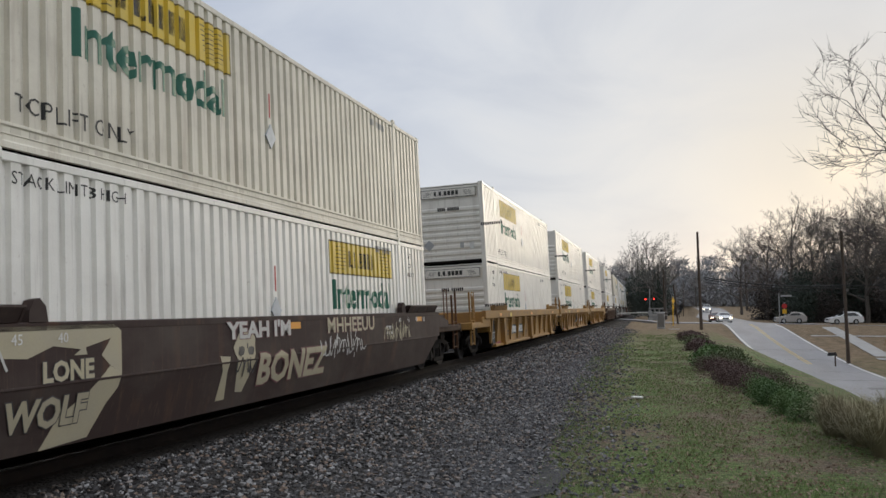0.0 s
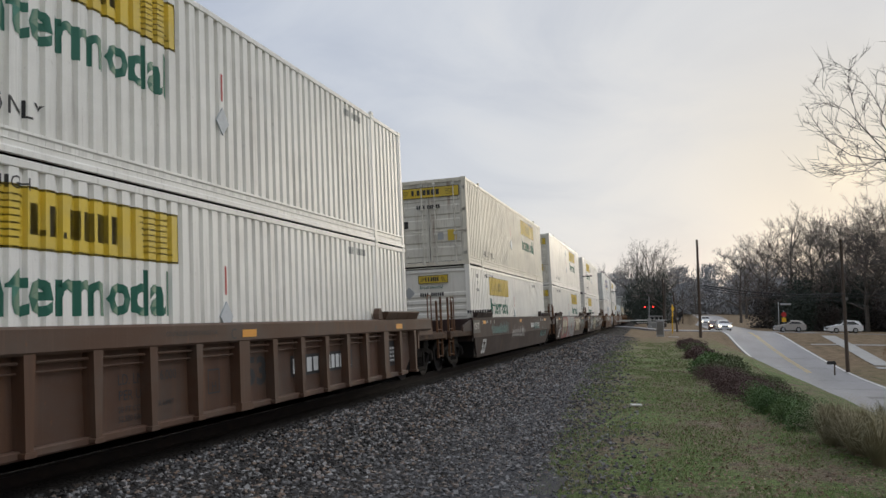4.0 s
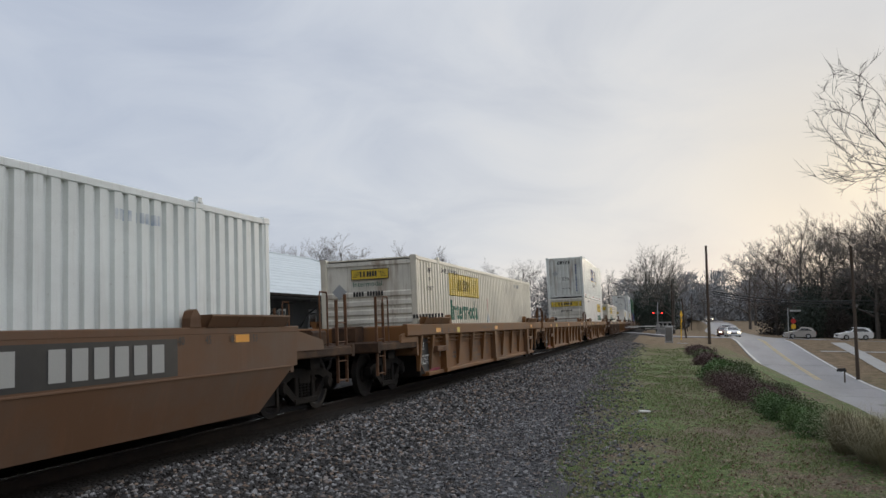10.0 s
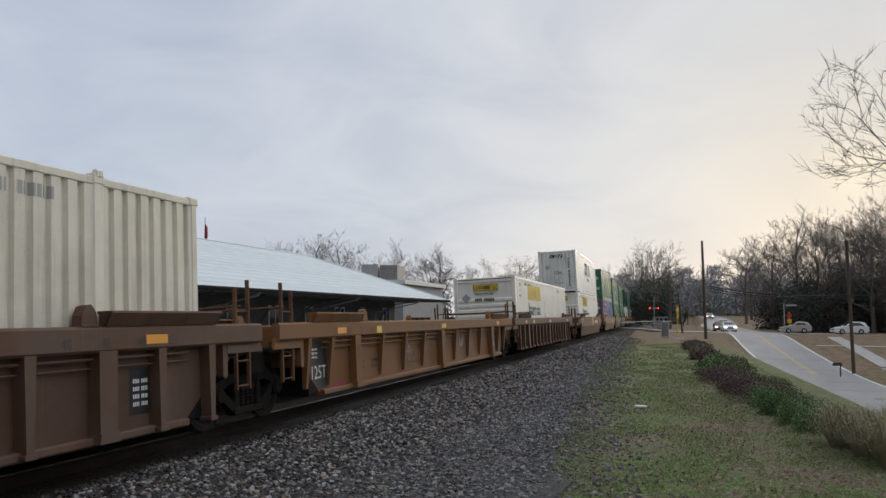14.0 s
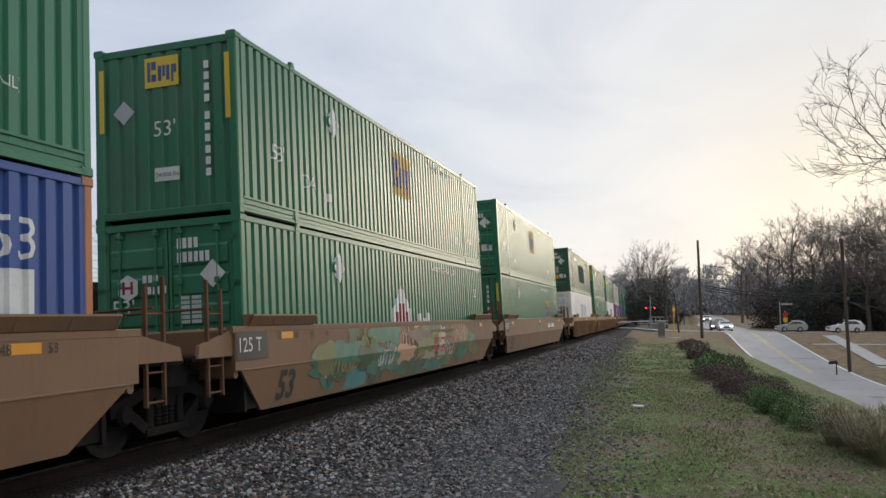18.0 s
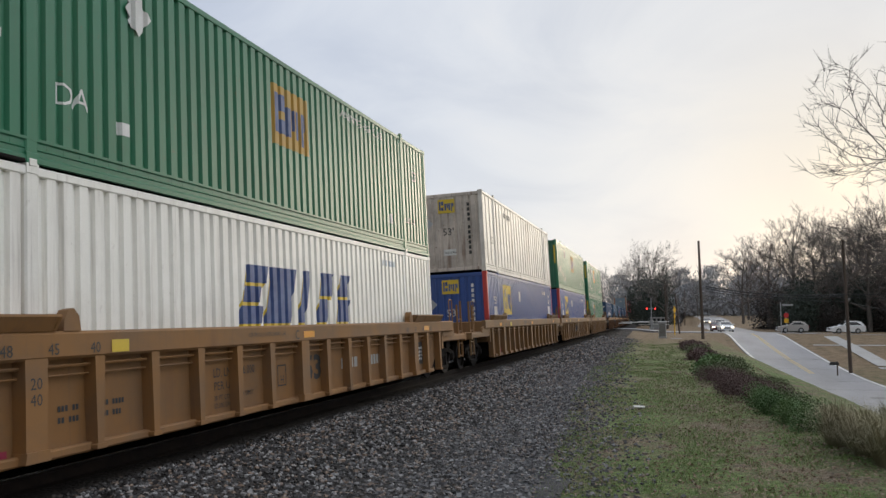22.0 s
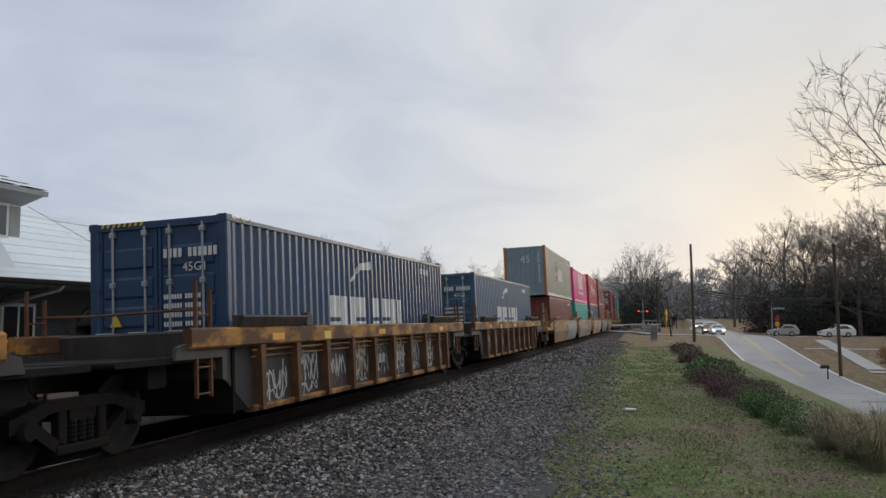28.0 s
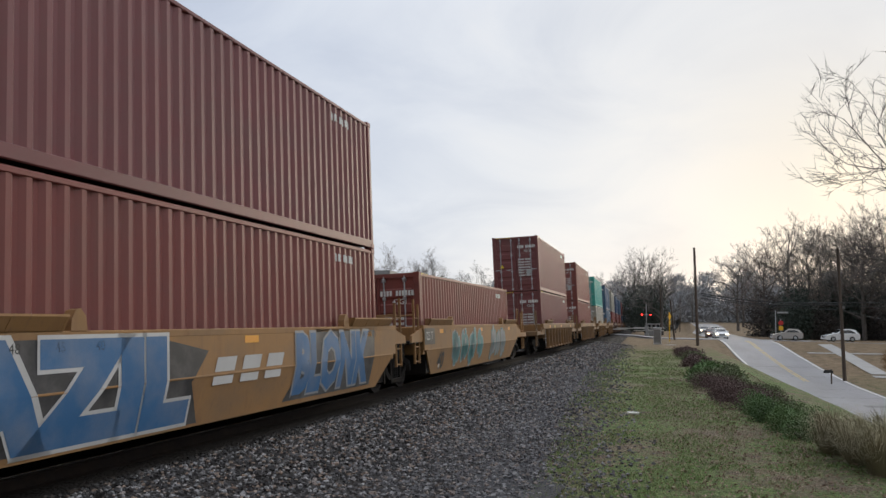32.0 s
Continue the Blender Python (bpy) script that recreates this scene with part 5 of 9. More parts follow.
def spray(ob, y, w, fill, edge, seed, z0=0.24, z1=1.46, letters_n=4, under=None, wild=False):
    """A sprayed piece: fat unreadable shapes with an outline, on the near side of a well."""
    rng = random.Random(seed)
    cell = w / letters_n
    mid = (z0 + z1) / 2

    def lay(polys, mat, name, proud):
        bm = shapes(*polys)
        bmesh.ops.bisect_plane(bm, geom=bm.verts[:] + bm.edges[:] + bm.faces[:], plane_co=(0, MID, 0), plane_no=(0, 1, 0), dist=1e-5)
        side_paint(ob, bm, mat, 0, 0, "sprayed shapes", name, proud)
    if under:
        lay([blob(y + w * (0.2 + 0.3 * k), mid + rng.uniform(-0.1, 0.1), w * 0.42, (z1 - z0) * 0.95, rng, 12, 0.1) for k in range(3)], SP[under], "sprayed_ground", 0.004)
    outs, ins, holes = [], [], []
    for k in range(letters_n):
        cx = y + cell * (k + 0.5)
        hh = (z1 - z0) * rng.uniform(0.72, 0.98)
        lean = rng.uniform(-0.12, 0.12)
        n = rng.choice((3, 4, 4, 5))
        base = []
        for j in range(n):
            u = (j + 0.5) / n
            base.append((cx + (u - 0.5) * cell * 0.62 + rng.uniform(-0.05, 0.05), mid + rng.uniform(-0.12, 0.12), cell * rng.uniform(0.26, 0.42), hh * rng.uniform(0.55, 1.0)))
        for (a, b, c, d) in base:
            sh = lambda q: [(p + lean * (r - mid), r) for p, r in q]
            s2 = rng.random()
            r1, r2 = random.Random(s2), random.Random(s2)
            outs.append(sh(blob(a, b, c + 0.10, d + 0.10, r1, 12, 0.12)))
            ins.append(sh(blob(a, b, c, d, r2, 12, 0.12)))
        if rng.random() < 0.8:
            holes.append(blob(cx + rng.uniform(-0.1, 0.1), mid + rng.uniform(-0.15, 0.2), cell * 0.12, hh * 0.22, rng, 8, 0.2))
    lay(outs, SP[edge], "sprayed_outline", 0.007)
    lay(ins, SP[fill], "sprayed_fill", 0.010)
    lay(holes, SP[edge], "sprayed_hole", 0.013)


def spray_word(ob, y, w, text, fill, edge, z0=0.24, z1=1.46, fat=0.05, halo=None, lift=0.0):
    """Sprayed letters: a coloured fill over a wider outline, on the near side of a well."""
    h = z1 - z0
    for mat, bold, proud, name in ((halo, fat + 0.09, 0.006, "sprayed_halo"), (edge, fat + 0.045, 0.009, "sprayed_outline"), (fill, fat, 0.012, "sprayed_fill")):
        if mat is None:
            continue
        bm = letters(text, h, None, bold * h)
        x0, x1 = min(v.co.x for v in bm.verts), max(v.co.x for v in bm.verts)
        lo, hi = min(v.co.y for v in bm.verts), max(v.co.y for v in bm.verts)
        grow = (bold - fat) * h * 0.9
        for v in bm.verts:
            v.co.x = y - grow + (v.co.x - x0) * (w + 2 * grow) / (x1 - x0)
            v.co.y = min(TOP - 0.01, max(LOW + 0.01, z0 - grow + (v.co.y - lo) * (h + 2 * grow) / (hi - lo)))
        bmesh.ops.bisect_plane(bm, geom=bm.verts[:] + bm.edges[:] + bm.faces[:], plane_co=(0, MID, 0), plane_no=(0, 1, 0), dist=1e-5)
        side_paint(ob, bm, SP[mat], 0, 0, "sprayed letters", name, proud + lift)


def backing(ob, pts, mat, proud=0.004, name="sprayed_ground"):
    bm = shapes(pts)
    bmesh.ops.bisect_plane(bm, geom=bm.verts[:] + bm.edges[:] + bm.faces[:], plane_co=(0, MID, 0), plane_no=(0, 1, 0), dist=1e-5)
    side_paint(ob, bm, SP[mat], 0, 0, "sprayed ground shape", name, proud)


def tag(ob, y, z, w, mat, seed, rib=False, tall=0.34, thick=0.03):
    """A thin unreadable scrawl: one looping stroke and a few dashes."""
    rng = random.Random(seed)
    bm = bmesh.new()
    pts = []
    n = max(10, int(w / 0.035))
    p, q, turn, amp = rng.uniform(0, 6), rng.uniform(0, 6), rng.uniform(16, 30), rng.uniform(0.04, 0.09)
    for k in range(n):
        u = k / (n - 1)
        p += rng.uniform(-0.5, 0.5)
        pts.append((u * w + amp * math.sin(turn * u * w / 0.8 + p), tall * (0.45 + 0.42 * math.sin(turn * 1.35 * u * w / 0.8 + q + 0.6 * math.sin(p)) + 0.1 * rng.uniform(-1, 1))))
    runs = [pts] + [[(x, rng.uniform(-0.1, 0.1)), (x + rng.uniform(-0.08, 0.14), tall + rng.uniform(0.0, 0.16))] for x in (rng.uniform(0.05, w) for _ in range(max(2, int(w * 3))))]
    for run in runs:
        for (a, b), (c, d) in zip(run, run[1:]):
            e = math.hypot(c - a, d - b) or 1.0
            u, v = -(d - b) / e * thick / 2, (c - a) / e * thick / 2
            flat_poly(bm, [(a + u, b + v), (a - u, b - v), (c - u, d - v), (c + u, d + v)])
    for v in bm.verts:
        v.co = Vector((0, v.co.x + y, min(TOP - 0.02, max(LOW + 0.06, v.co.y + z))))
    ys = HALF - 0.146 if rib else HALF + 0.014
    for v in bm.verts:
        v.co.x = ys if (rib or v.co.z > MID) else ys - 0.16 * (MID - v.co.z) / (MID - LOW)
    me = bpy.data.meshes.new("scrawl")
    bm.to_mesh(me)
    bm.free()
    part("scrawl", me, mat, ob, "thin sprayed scrawl")


def plate_marks(ob, l, kind, seed, rack="53", tone="black_ink", number=True, bright="orange_ink"):
    """The stencils and reflectors that a well's side carries."""
    rng = random.Random(seed)

    def put(bm, mat, y, z, proud, label, name):
        for v in bm.verts:
            v.co = Vector((proud, v.co.x + y, v.co.y + z))
        me = bpy.data.meshes.new(name)
        bm.to_mesh(me)
        bm.free()
        part(name, me, mat, ob, label)
    hi = HALF + 0.026
    sheet = HALF - 0.145
    for y in (0.9, l * 0.5 - 0.2, l - 1.4):
        put(rect(0.42, 0.11), M[bright], y, TOP - 0.22, HALF + (0.004 if kind == "smooth" else 0.024), "orange reflector", "reflector")
    if kind == "smooth":
        side_paint(ob, letters(rack, 0.46, None, 0.02), M[tone], 0.85, 0.32, "dark lettering", "lettering")
        side_paint(ob, letters("125 T", 0.22), M["white_ink"], -0.5, 1.12, "white lettering", "lettering", 0.014)
        side_paint(ob, rect(0.95, 0.42), M["black"], -0.53, 1.0, "black stencil panel", "stencil_panel", 0.009)
        side_paint(ob, bars("xxx xxx xx", 0.07), M[tone], l - 3.6, 1.15, "small stencil marks", "small_print")
        side_paint(ob, bars("xxx xx xxxx", 0.06), M[tone], l - 3.6, 1.03, "small stencil marks", "small_print")
        for k, w in enumerate(("53", "48", "45", "40")):
            side_paint(ob, letters(w, 0.11), M[tone], 0.75 + 0.62 * k, TOP - 0.22, "dark lettering", "lettering", 0.012)
            side_paint(ob, letters(w, 0.11), M[tone], l - 0.9 - 0.62 * k, TOP - 0.22, "dark lettering", "lettering", 0.012)
        if number and seed in (8, 10):
            y = 9.4 if seed == 10 else 2.4
            side_paint(ob, rect(4.0, 0.46), M["black"], y, 0.90, "black stencil panel", "stencil_panel", 0.004)
            side_paint(ob, bars("xxxx xxxxxx", 0.34, 0.98), M["faded_grey"], y + 0.15, 0.96, "row of pale marks", "number_mark", 0.008)
        elif number and seed != 9:
            side_paint(ob, bars("xxxx xxxxxx", 0.20, 1.1), M["white_ink"], l * 0.66, 1.02, "row of pale marks", "number_mark")
    else:
        put(letters(rack, 0.42, 0.68, 0.02), M[tone], (8.2 if l > 15 else 6.1), 0.55, sheet, "dark lettering", "lettering")
        if number:
            y = 3.75 if seed in (1, 14, 16, 21, 24) else l - 6.42
        if number and not 1 <= seed <= 4 and not 11 <= seed <= 16:
            put(bars("xxxx", 0.2, 1.1), M["faded_grey"], y + 0.08, 0.64, sheet + 0.002, "row of pale marks", "number_mark")
            put(bars("xxxxx", 0.2, 0.8), M["faded_grey"], y + 1.50, 0.64, sheet + 0.002, "row of pale marks", "number_mark")
        if number and 1 <= seed <= 4:
            put(rect(1.22, 0.36), M["black"], y, 0.56, sheet, "black stencil panel", "stencil_panel")
            put(bars("xxxx", 0.25, 1.1), M["white_ink"], y + 0.08, 0.615, sheet + 0.004, "row of white marks", "number_mark")
            put(rect(1.30, 0.36), M["black"], y + 1.42, 0.56, sheet, "black stencil panel", "stencil_panel")
            put(bars("xxxxxx", 0.25, 0.8), M["white_ink"], y + 1.50, 0.615, sheet + 0.004, "row of white marks", "number_mark")
        if l > 15:
            put(letters("LD. LMT. 116,000", 0.13, 1.15), M[tone], 5.3, 0.80, sheet, "dark lettering", "lettering")
            put(letters("PER UNIT", 0.12), M[tone], 5.3, 0.62, sheet, "dark lettering", "lettering")
            put(letters("20 FT CONTAINER LIMIT", 0.07, 1.1), M[tone], 5.3, 0.48, sheet, "dark lettering", "lettering")
            put(letters("52,500 EACH", 0.07), M[tone], 5.3, 0.37, sheet, "dark lettering", "lettering")
            put(letters("CONTROLLED INTERCHANGE CAR", 0.06, 1.2), M[tone], 6.0, TOP - 0.16, hi, "dark lettering", "lettering")
            put(letters("B" if seed % 3 == 0 else "C", 0.16), M[tone], 7.55, TOP - 0.24, hi, "dark lettering", "lettering")
            put(shapes(box_poly(0, 0, 0.30, 0.02), box_poly(0, 0.32, 0.30, 0.02), box_poly(0, 0.02, 0.02, 0.30), box_poly(0.28, 0.02, 0.02, 0.30)), M[tone], 7.2, 0.52, sheet, "stencilled square", "stencil_frame")
            put(letters("H", 0.13), M[tone], 7.29, 0.56, sheet, "dark lettering", "lettering")
        if 24 <= seed <= 26:
            put(rect(0.95, 0.22), M["maroon_ink"], 0.85, LOW + 0.06, sheet, "dull red painted field", "paint_field")
        elif not 27 <= seed <= 31:
            put(shapes([(-0.15, 0.70), (0.32, 0.32), (0.70, 0.32), (0.70, 1.15), (-0.15, 1.15)]), M["black"], 0.0, 0.0, sheet, "black consolidated stencil panel", "stencil_panel")
            put(letters("125T", 0.24, 0.60), M["white_ink"], 0.08, 0.50, sheet + 0.004, "white lettering", "lettering")
            put(print_block("xxxx xxxx", 0.04, 3, 0.07), M["white_ink"], 0.10, 0.86, sheet + 0.004, "rows of small white marks", "small_print")
            put(rect(0.82, 0.10), M["maroon_ink"], 0.80, LOW + 0.07, sheet + 0.001, "dull red painted field", "paint_field")
        put(rect(0.62, 0.55), M["black"], l - 1.5, 0.45, sheet, "black consolidated stencil panel", "stencil_panel")
        put(print_block("xxxx xxxx", 0.05, 4, 0.09), M["white_ink"], l - 1.44, 0.55, sheet + 0.004, "rows of small white marks", "small_print")
        for q, w in ((2.3, "xxx xx"), (3.0, "xx xxxx"), (l - 4.2, "xxxx xx")):
            put(bars(w, 0.06, 0.9), M[tone], q, 0.66, sheet, "small stencil marks", "small_print")
            put(bars("xx xxx", 0.06, 0.9), M[tone], q, 0.54, sheet, "small stencil marks", "small_print")
        for k, w in enumerate(("40", "45", "48", "53")):
            put(letters(w, 0.12), M[tone], 2.6 - 0.62 * k, TOP - 0.24, hi, "dark lettering", "lettering")
            put(letters(w, 0.12), M[tone], l - 2.8 + 0.62 * k, TOP - 0.24, hi, "dark lettering", "lettering")
        put(rect(0.3, 0.14), M["yellow_ink"], 2.95, TOP - 0.25, hi, "yellow sticker", "sticker")
        if l > 15:
            wide = seed in (1, 2, 3, 11, 12, 13, 15)
            broad = 1.93 if wide else 1.84
            for z, w in ((0.93, "20"), (0.77, "40")):
                put(letters(w, 0.12), M[tone], broad - 0.09, z, HALF + 0.016, "dark lettering", "lettering")
        if seed in (2, 25):
            y = 6.6 if seed == 2 else 5.85
            part("air_hose", Geo().tube([(HALF - 0.02, y, 1.12), (HALF + 0.01, y + 0.22, 0.93), (HALF + 0.015, y + 0.5, 0.74), (HALF + 0.015, y + 0.72, 0.73), (HALF + 0.01, y + 0.92, 0.95), (HALF - 0.02, y + 1.08, 1.13)], 0.026, 8), M["black"], ob, "black rubber air hose hanging in a V")
            part("hose_bracket", Geo().cbox(HALF - 0.15, HALF - 0.02, y + 0.5, y + 0.72, 0.62, 0.76, 0.01), M["steel_grey"], ob)
            put(shapes(box_poly(0, 0, 0.62, 0.36), box_poly(0.78, 0, 0.62, 0.36), box_poly(1.56, 0, 0.55, 0.36)), M["faded_red"], 9.95, 0.62, sheet, "three faded red blocks", "name_block")
        if seed in (11, 12, 13):
            for y in (0.95, l - 1.85):
                part("side_locker", Geo().cbox(HALF - 0.15, HALF + 0.03, y, y + 0.88, 0.78, 0.92, 0.02), M["rust_post"], ob, "rusty brown ledge on the side")


# ---- the train ----
MOVERS = []      # (thing, place along the train at the start, length)
CARS = [
    # place, kind, load length, paint, near joint, far joint, lower, upper
    (4.41, "smooth", 16.154, "well_brown", "a", "c"), (28.20, "ribbed", 16.154, "well_yellow", "c", "a"), (47.92, "ribbed", 16.154, "well_yellow", "a", "a"), (67.60, "ribbed", 16.154, "well_yellow", "a", "c"),
    (91.10, "ribbed", 16.154, "well_rib_brown", "c", "c"),
    (113.9, "smooth", 16.154, "well_brown", "c", "a"), (133.5, "smooth", 16.154, "well_brown", "a", "a"), (153.2, "smooth", 16.154, "well_brown", "a", "c"),
    (177.18, "smooth", 16.154, "well_russet", "c", "a"), (196.67, "smooth", 16.154, "well_russet", "a", "a"), (216.11, "smooth", 16.154, "well_russet", "a", "c"),
    (239.8, "ribbed", 16.154, "well_orange", "c", "a"), (259.3, "ribbed", 16.154, "well_orange", "a", "a"), (278.84, "ribbed", 16.154, "well_orange", "a", "c"),
    (302.39, "ribbed", 16.154, "well_rib_brown", "c", "a"), (321.9, "ribbed", 16.154, "well_orange", "a", "a"), (341.48, "ribbed", 16.154, "well_rib_brown", "a", "c"),
    (364.95, "smooth", 16.154, "well_russet", "c", "c"),
    (388.6, "smooth", 16.154, "well_tan", "c", "a"), (408.04, "smooth", 16.154, "well_tan", "a", "a"), (427.55, "smooth", 16.154, "well_tan", "a", "c"),
    (451.14, "ribbed", 16.154, "well_ochre", "c", "a"), (470.55, "ribbed", 16.154, "well_ochre", "a", "a"), (490.06, "ribbed", 16.154, "well_ochre", "a", "c"),
    (513.16, "ribbed", 16.154, "well_khaki", "c", "a"), (532.88, "ribbed", 16.154, "well_khaki", "a", "a"), (552.37, "ribbed", 16.154, "well_khaki", "a", "c"),
    (575.79, "ribbed", 12.192, "well_rusty", "c", "a"), (592.53, "ribbed", 12.192, "well_rusty", "a", "a"), (610.37, "ribbed", 12.192, "well_rusty", "a", "a"), (628.5, "ribbed", 12.192, "well_rusty", "a", "a"), (645.09, "ribbed", 12.192, "well_rusty", "a", "c"),
    (664.78, "smooth", 12.192, "well_mustard", "c", "a"), (679.9, "smooth", 12.192, "well_mustard", "a", "a"), (695.28, "smooth", 12.192, "well_mustard", "a", "a"), (710.79, "smooth", 12.192, "well_mustard", "a", "a"), (726.37, "smooth", 12.192, "well_mustard", "a", "c"),
    (748.15, "ribbed", 12.192, "well_khaki", "c", "c"), (768.0, "ribbed", 12.192, "well_khaki", "c", "c"), (787.6, "ribbed", 12.192, "well_khaki", "c", "c"), (807.2, "ribbed", 12.192, "well_khaki", "c", "c"), (826.8, "ribbed", 12.192, "well_rib_brown", "c", "c"),
    (846.4, "ribbed", 12.192, "well_tan", "c", "c"), (866.0, "ribbed", 12.192, "well_rib_brown", "c", "c"), (885.6, "ribbed", 12.192, "well_tan", "c", "c"), (905.2, "ribbed", 12.192, "well_rib_brown", "c", "c"),
]

TALL_MARK = [box_poly(0, 0, 0.36, 1.25), box_poly(0.48, 0, 0.36, 1.25), box_poly(1.05, 0, 0.34, 1.25), box_poly(1.5, 0, 0.34, 1.25), box_poly(2.05, 0, 0.3, 1.25), box_poly(2.35, 0, 0.4, 0.3), box_poly(2.35, 0.9, 0.4, 0.35)] + [box_poly(0.02 + 0.17 * k, -0.42, 0.11, 0.2) for k in range(16)]
WHITE_MARK = [box_poly(0, 0, 0.24, 0.95), box_poly(0.34, 0.1, 0.3, 0.7), box_poly(1.15, 0, 0.24, 0.62), box_poly(1.65, 0, 0.13, 0.62), box_poly(2.0, 0, 0.32, 0.62), box_poly(2.55, 0, 0.34, 0.62)]
WING_MARK = [[(0, 0.62), (0.55, 0.5), (0.9, 0.5), (1.0, 0.9), (1.1, 0.5), (1.5, 0.5), (2.1, 0.62), (1.95, 0.3), (1.15, 0.22), (1.05, 0.0), (0.98, 0.22), (0.2, 0.3)]]
SIDE_MARK = [[(0, 0), (0.2, 0), (0.42, 1.0), (0.25, 1.0)], [(0.45, 0), (0.66, 0), (0.5, 1.0), (0.34, 1.0)], box_poly(0.9, 0, 0.2, 1.0), box_poly(1.1, 0.75, 0.4, 0.25), box_poly(1.4, 0.4, 0.2, 0.35), box_poly(1.1, 0.3, 0.3, 0.18), box_poly(1.75, 0, 0.2, 1.0), box_poly(1.95, 0, 0.4, 0.22)]
CIRCLES = [[(0.24 * c + 0.62 * k + 0.24, 0.24 * s + 0.24) for c, s in [(math.cos(a), math.sin(a)) for a in np.linspace(0, 6.0, 12)]] for k in range(4)]


def patched(ob):
    """A large darker field where old lettering was painted over."""
    side_mark(ob, POST53, lambda: rect(4.0, 1.25), M["black_green"], 6.45, 0.85, "dark overpainted field", "overpaint", ("patch",))
    return ob


def repainted(ob):
    """A brighter blue field along the lower half of the side."""
    side_mark(ob, DOM53, lambda: rect(4.9, 1.12), M["bright_blue"], 5.75, 0.30, "bright blue repainted field", "paint_field", ("reblue",))
    return ob


def emblem(ob):
    """Teal, white and dark shapes inside the red emblem."""
    b = ISO45
    for polys, mat, dx in (([[(0.05, 1.32), (0.95, 1.30), (1.0, 0.95), (0.62, 0.62), (0.22, 0.80)]], "teal_ink", 0.004), ([[(0.28, 0.78), (0.46, 0.50), (0.36, 0.28), (0.2, 0.44)], [(0.72, 0.70), (0.98, 0.56), (0.86, 0.30), (0.7, 0.44)]], "white_ink", 0.006), ([[(0.44, 0.95), (0.66, 0.95), (0.74, 0.5), (0.55, 0.18), (0.4, 0.5)]], "black_ink", 0.008)):
        side_mark(ob, b, lambda: shapes(*polys), M[mat], 4.4, 0.95, "painted shapes of the emblem", "emblem").location.x = dx
    return ob


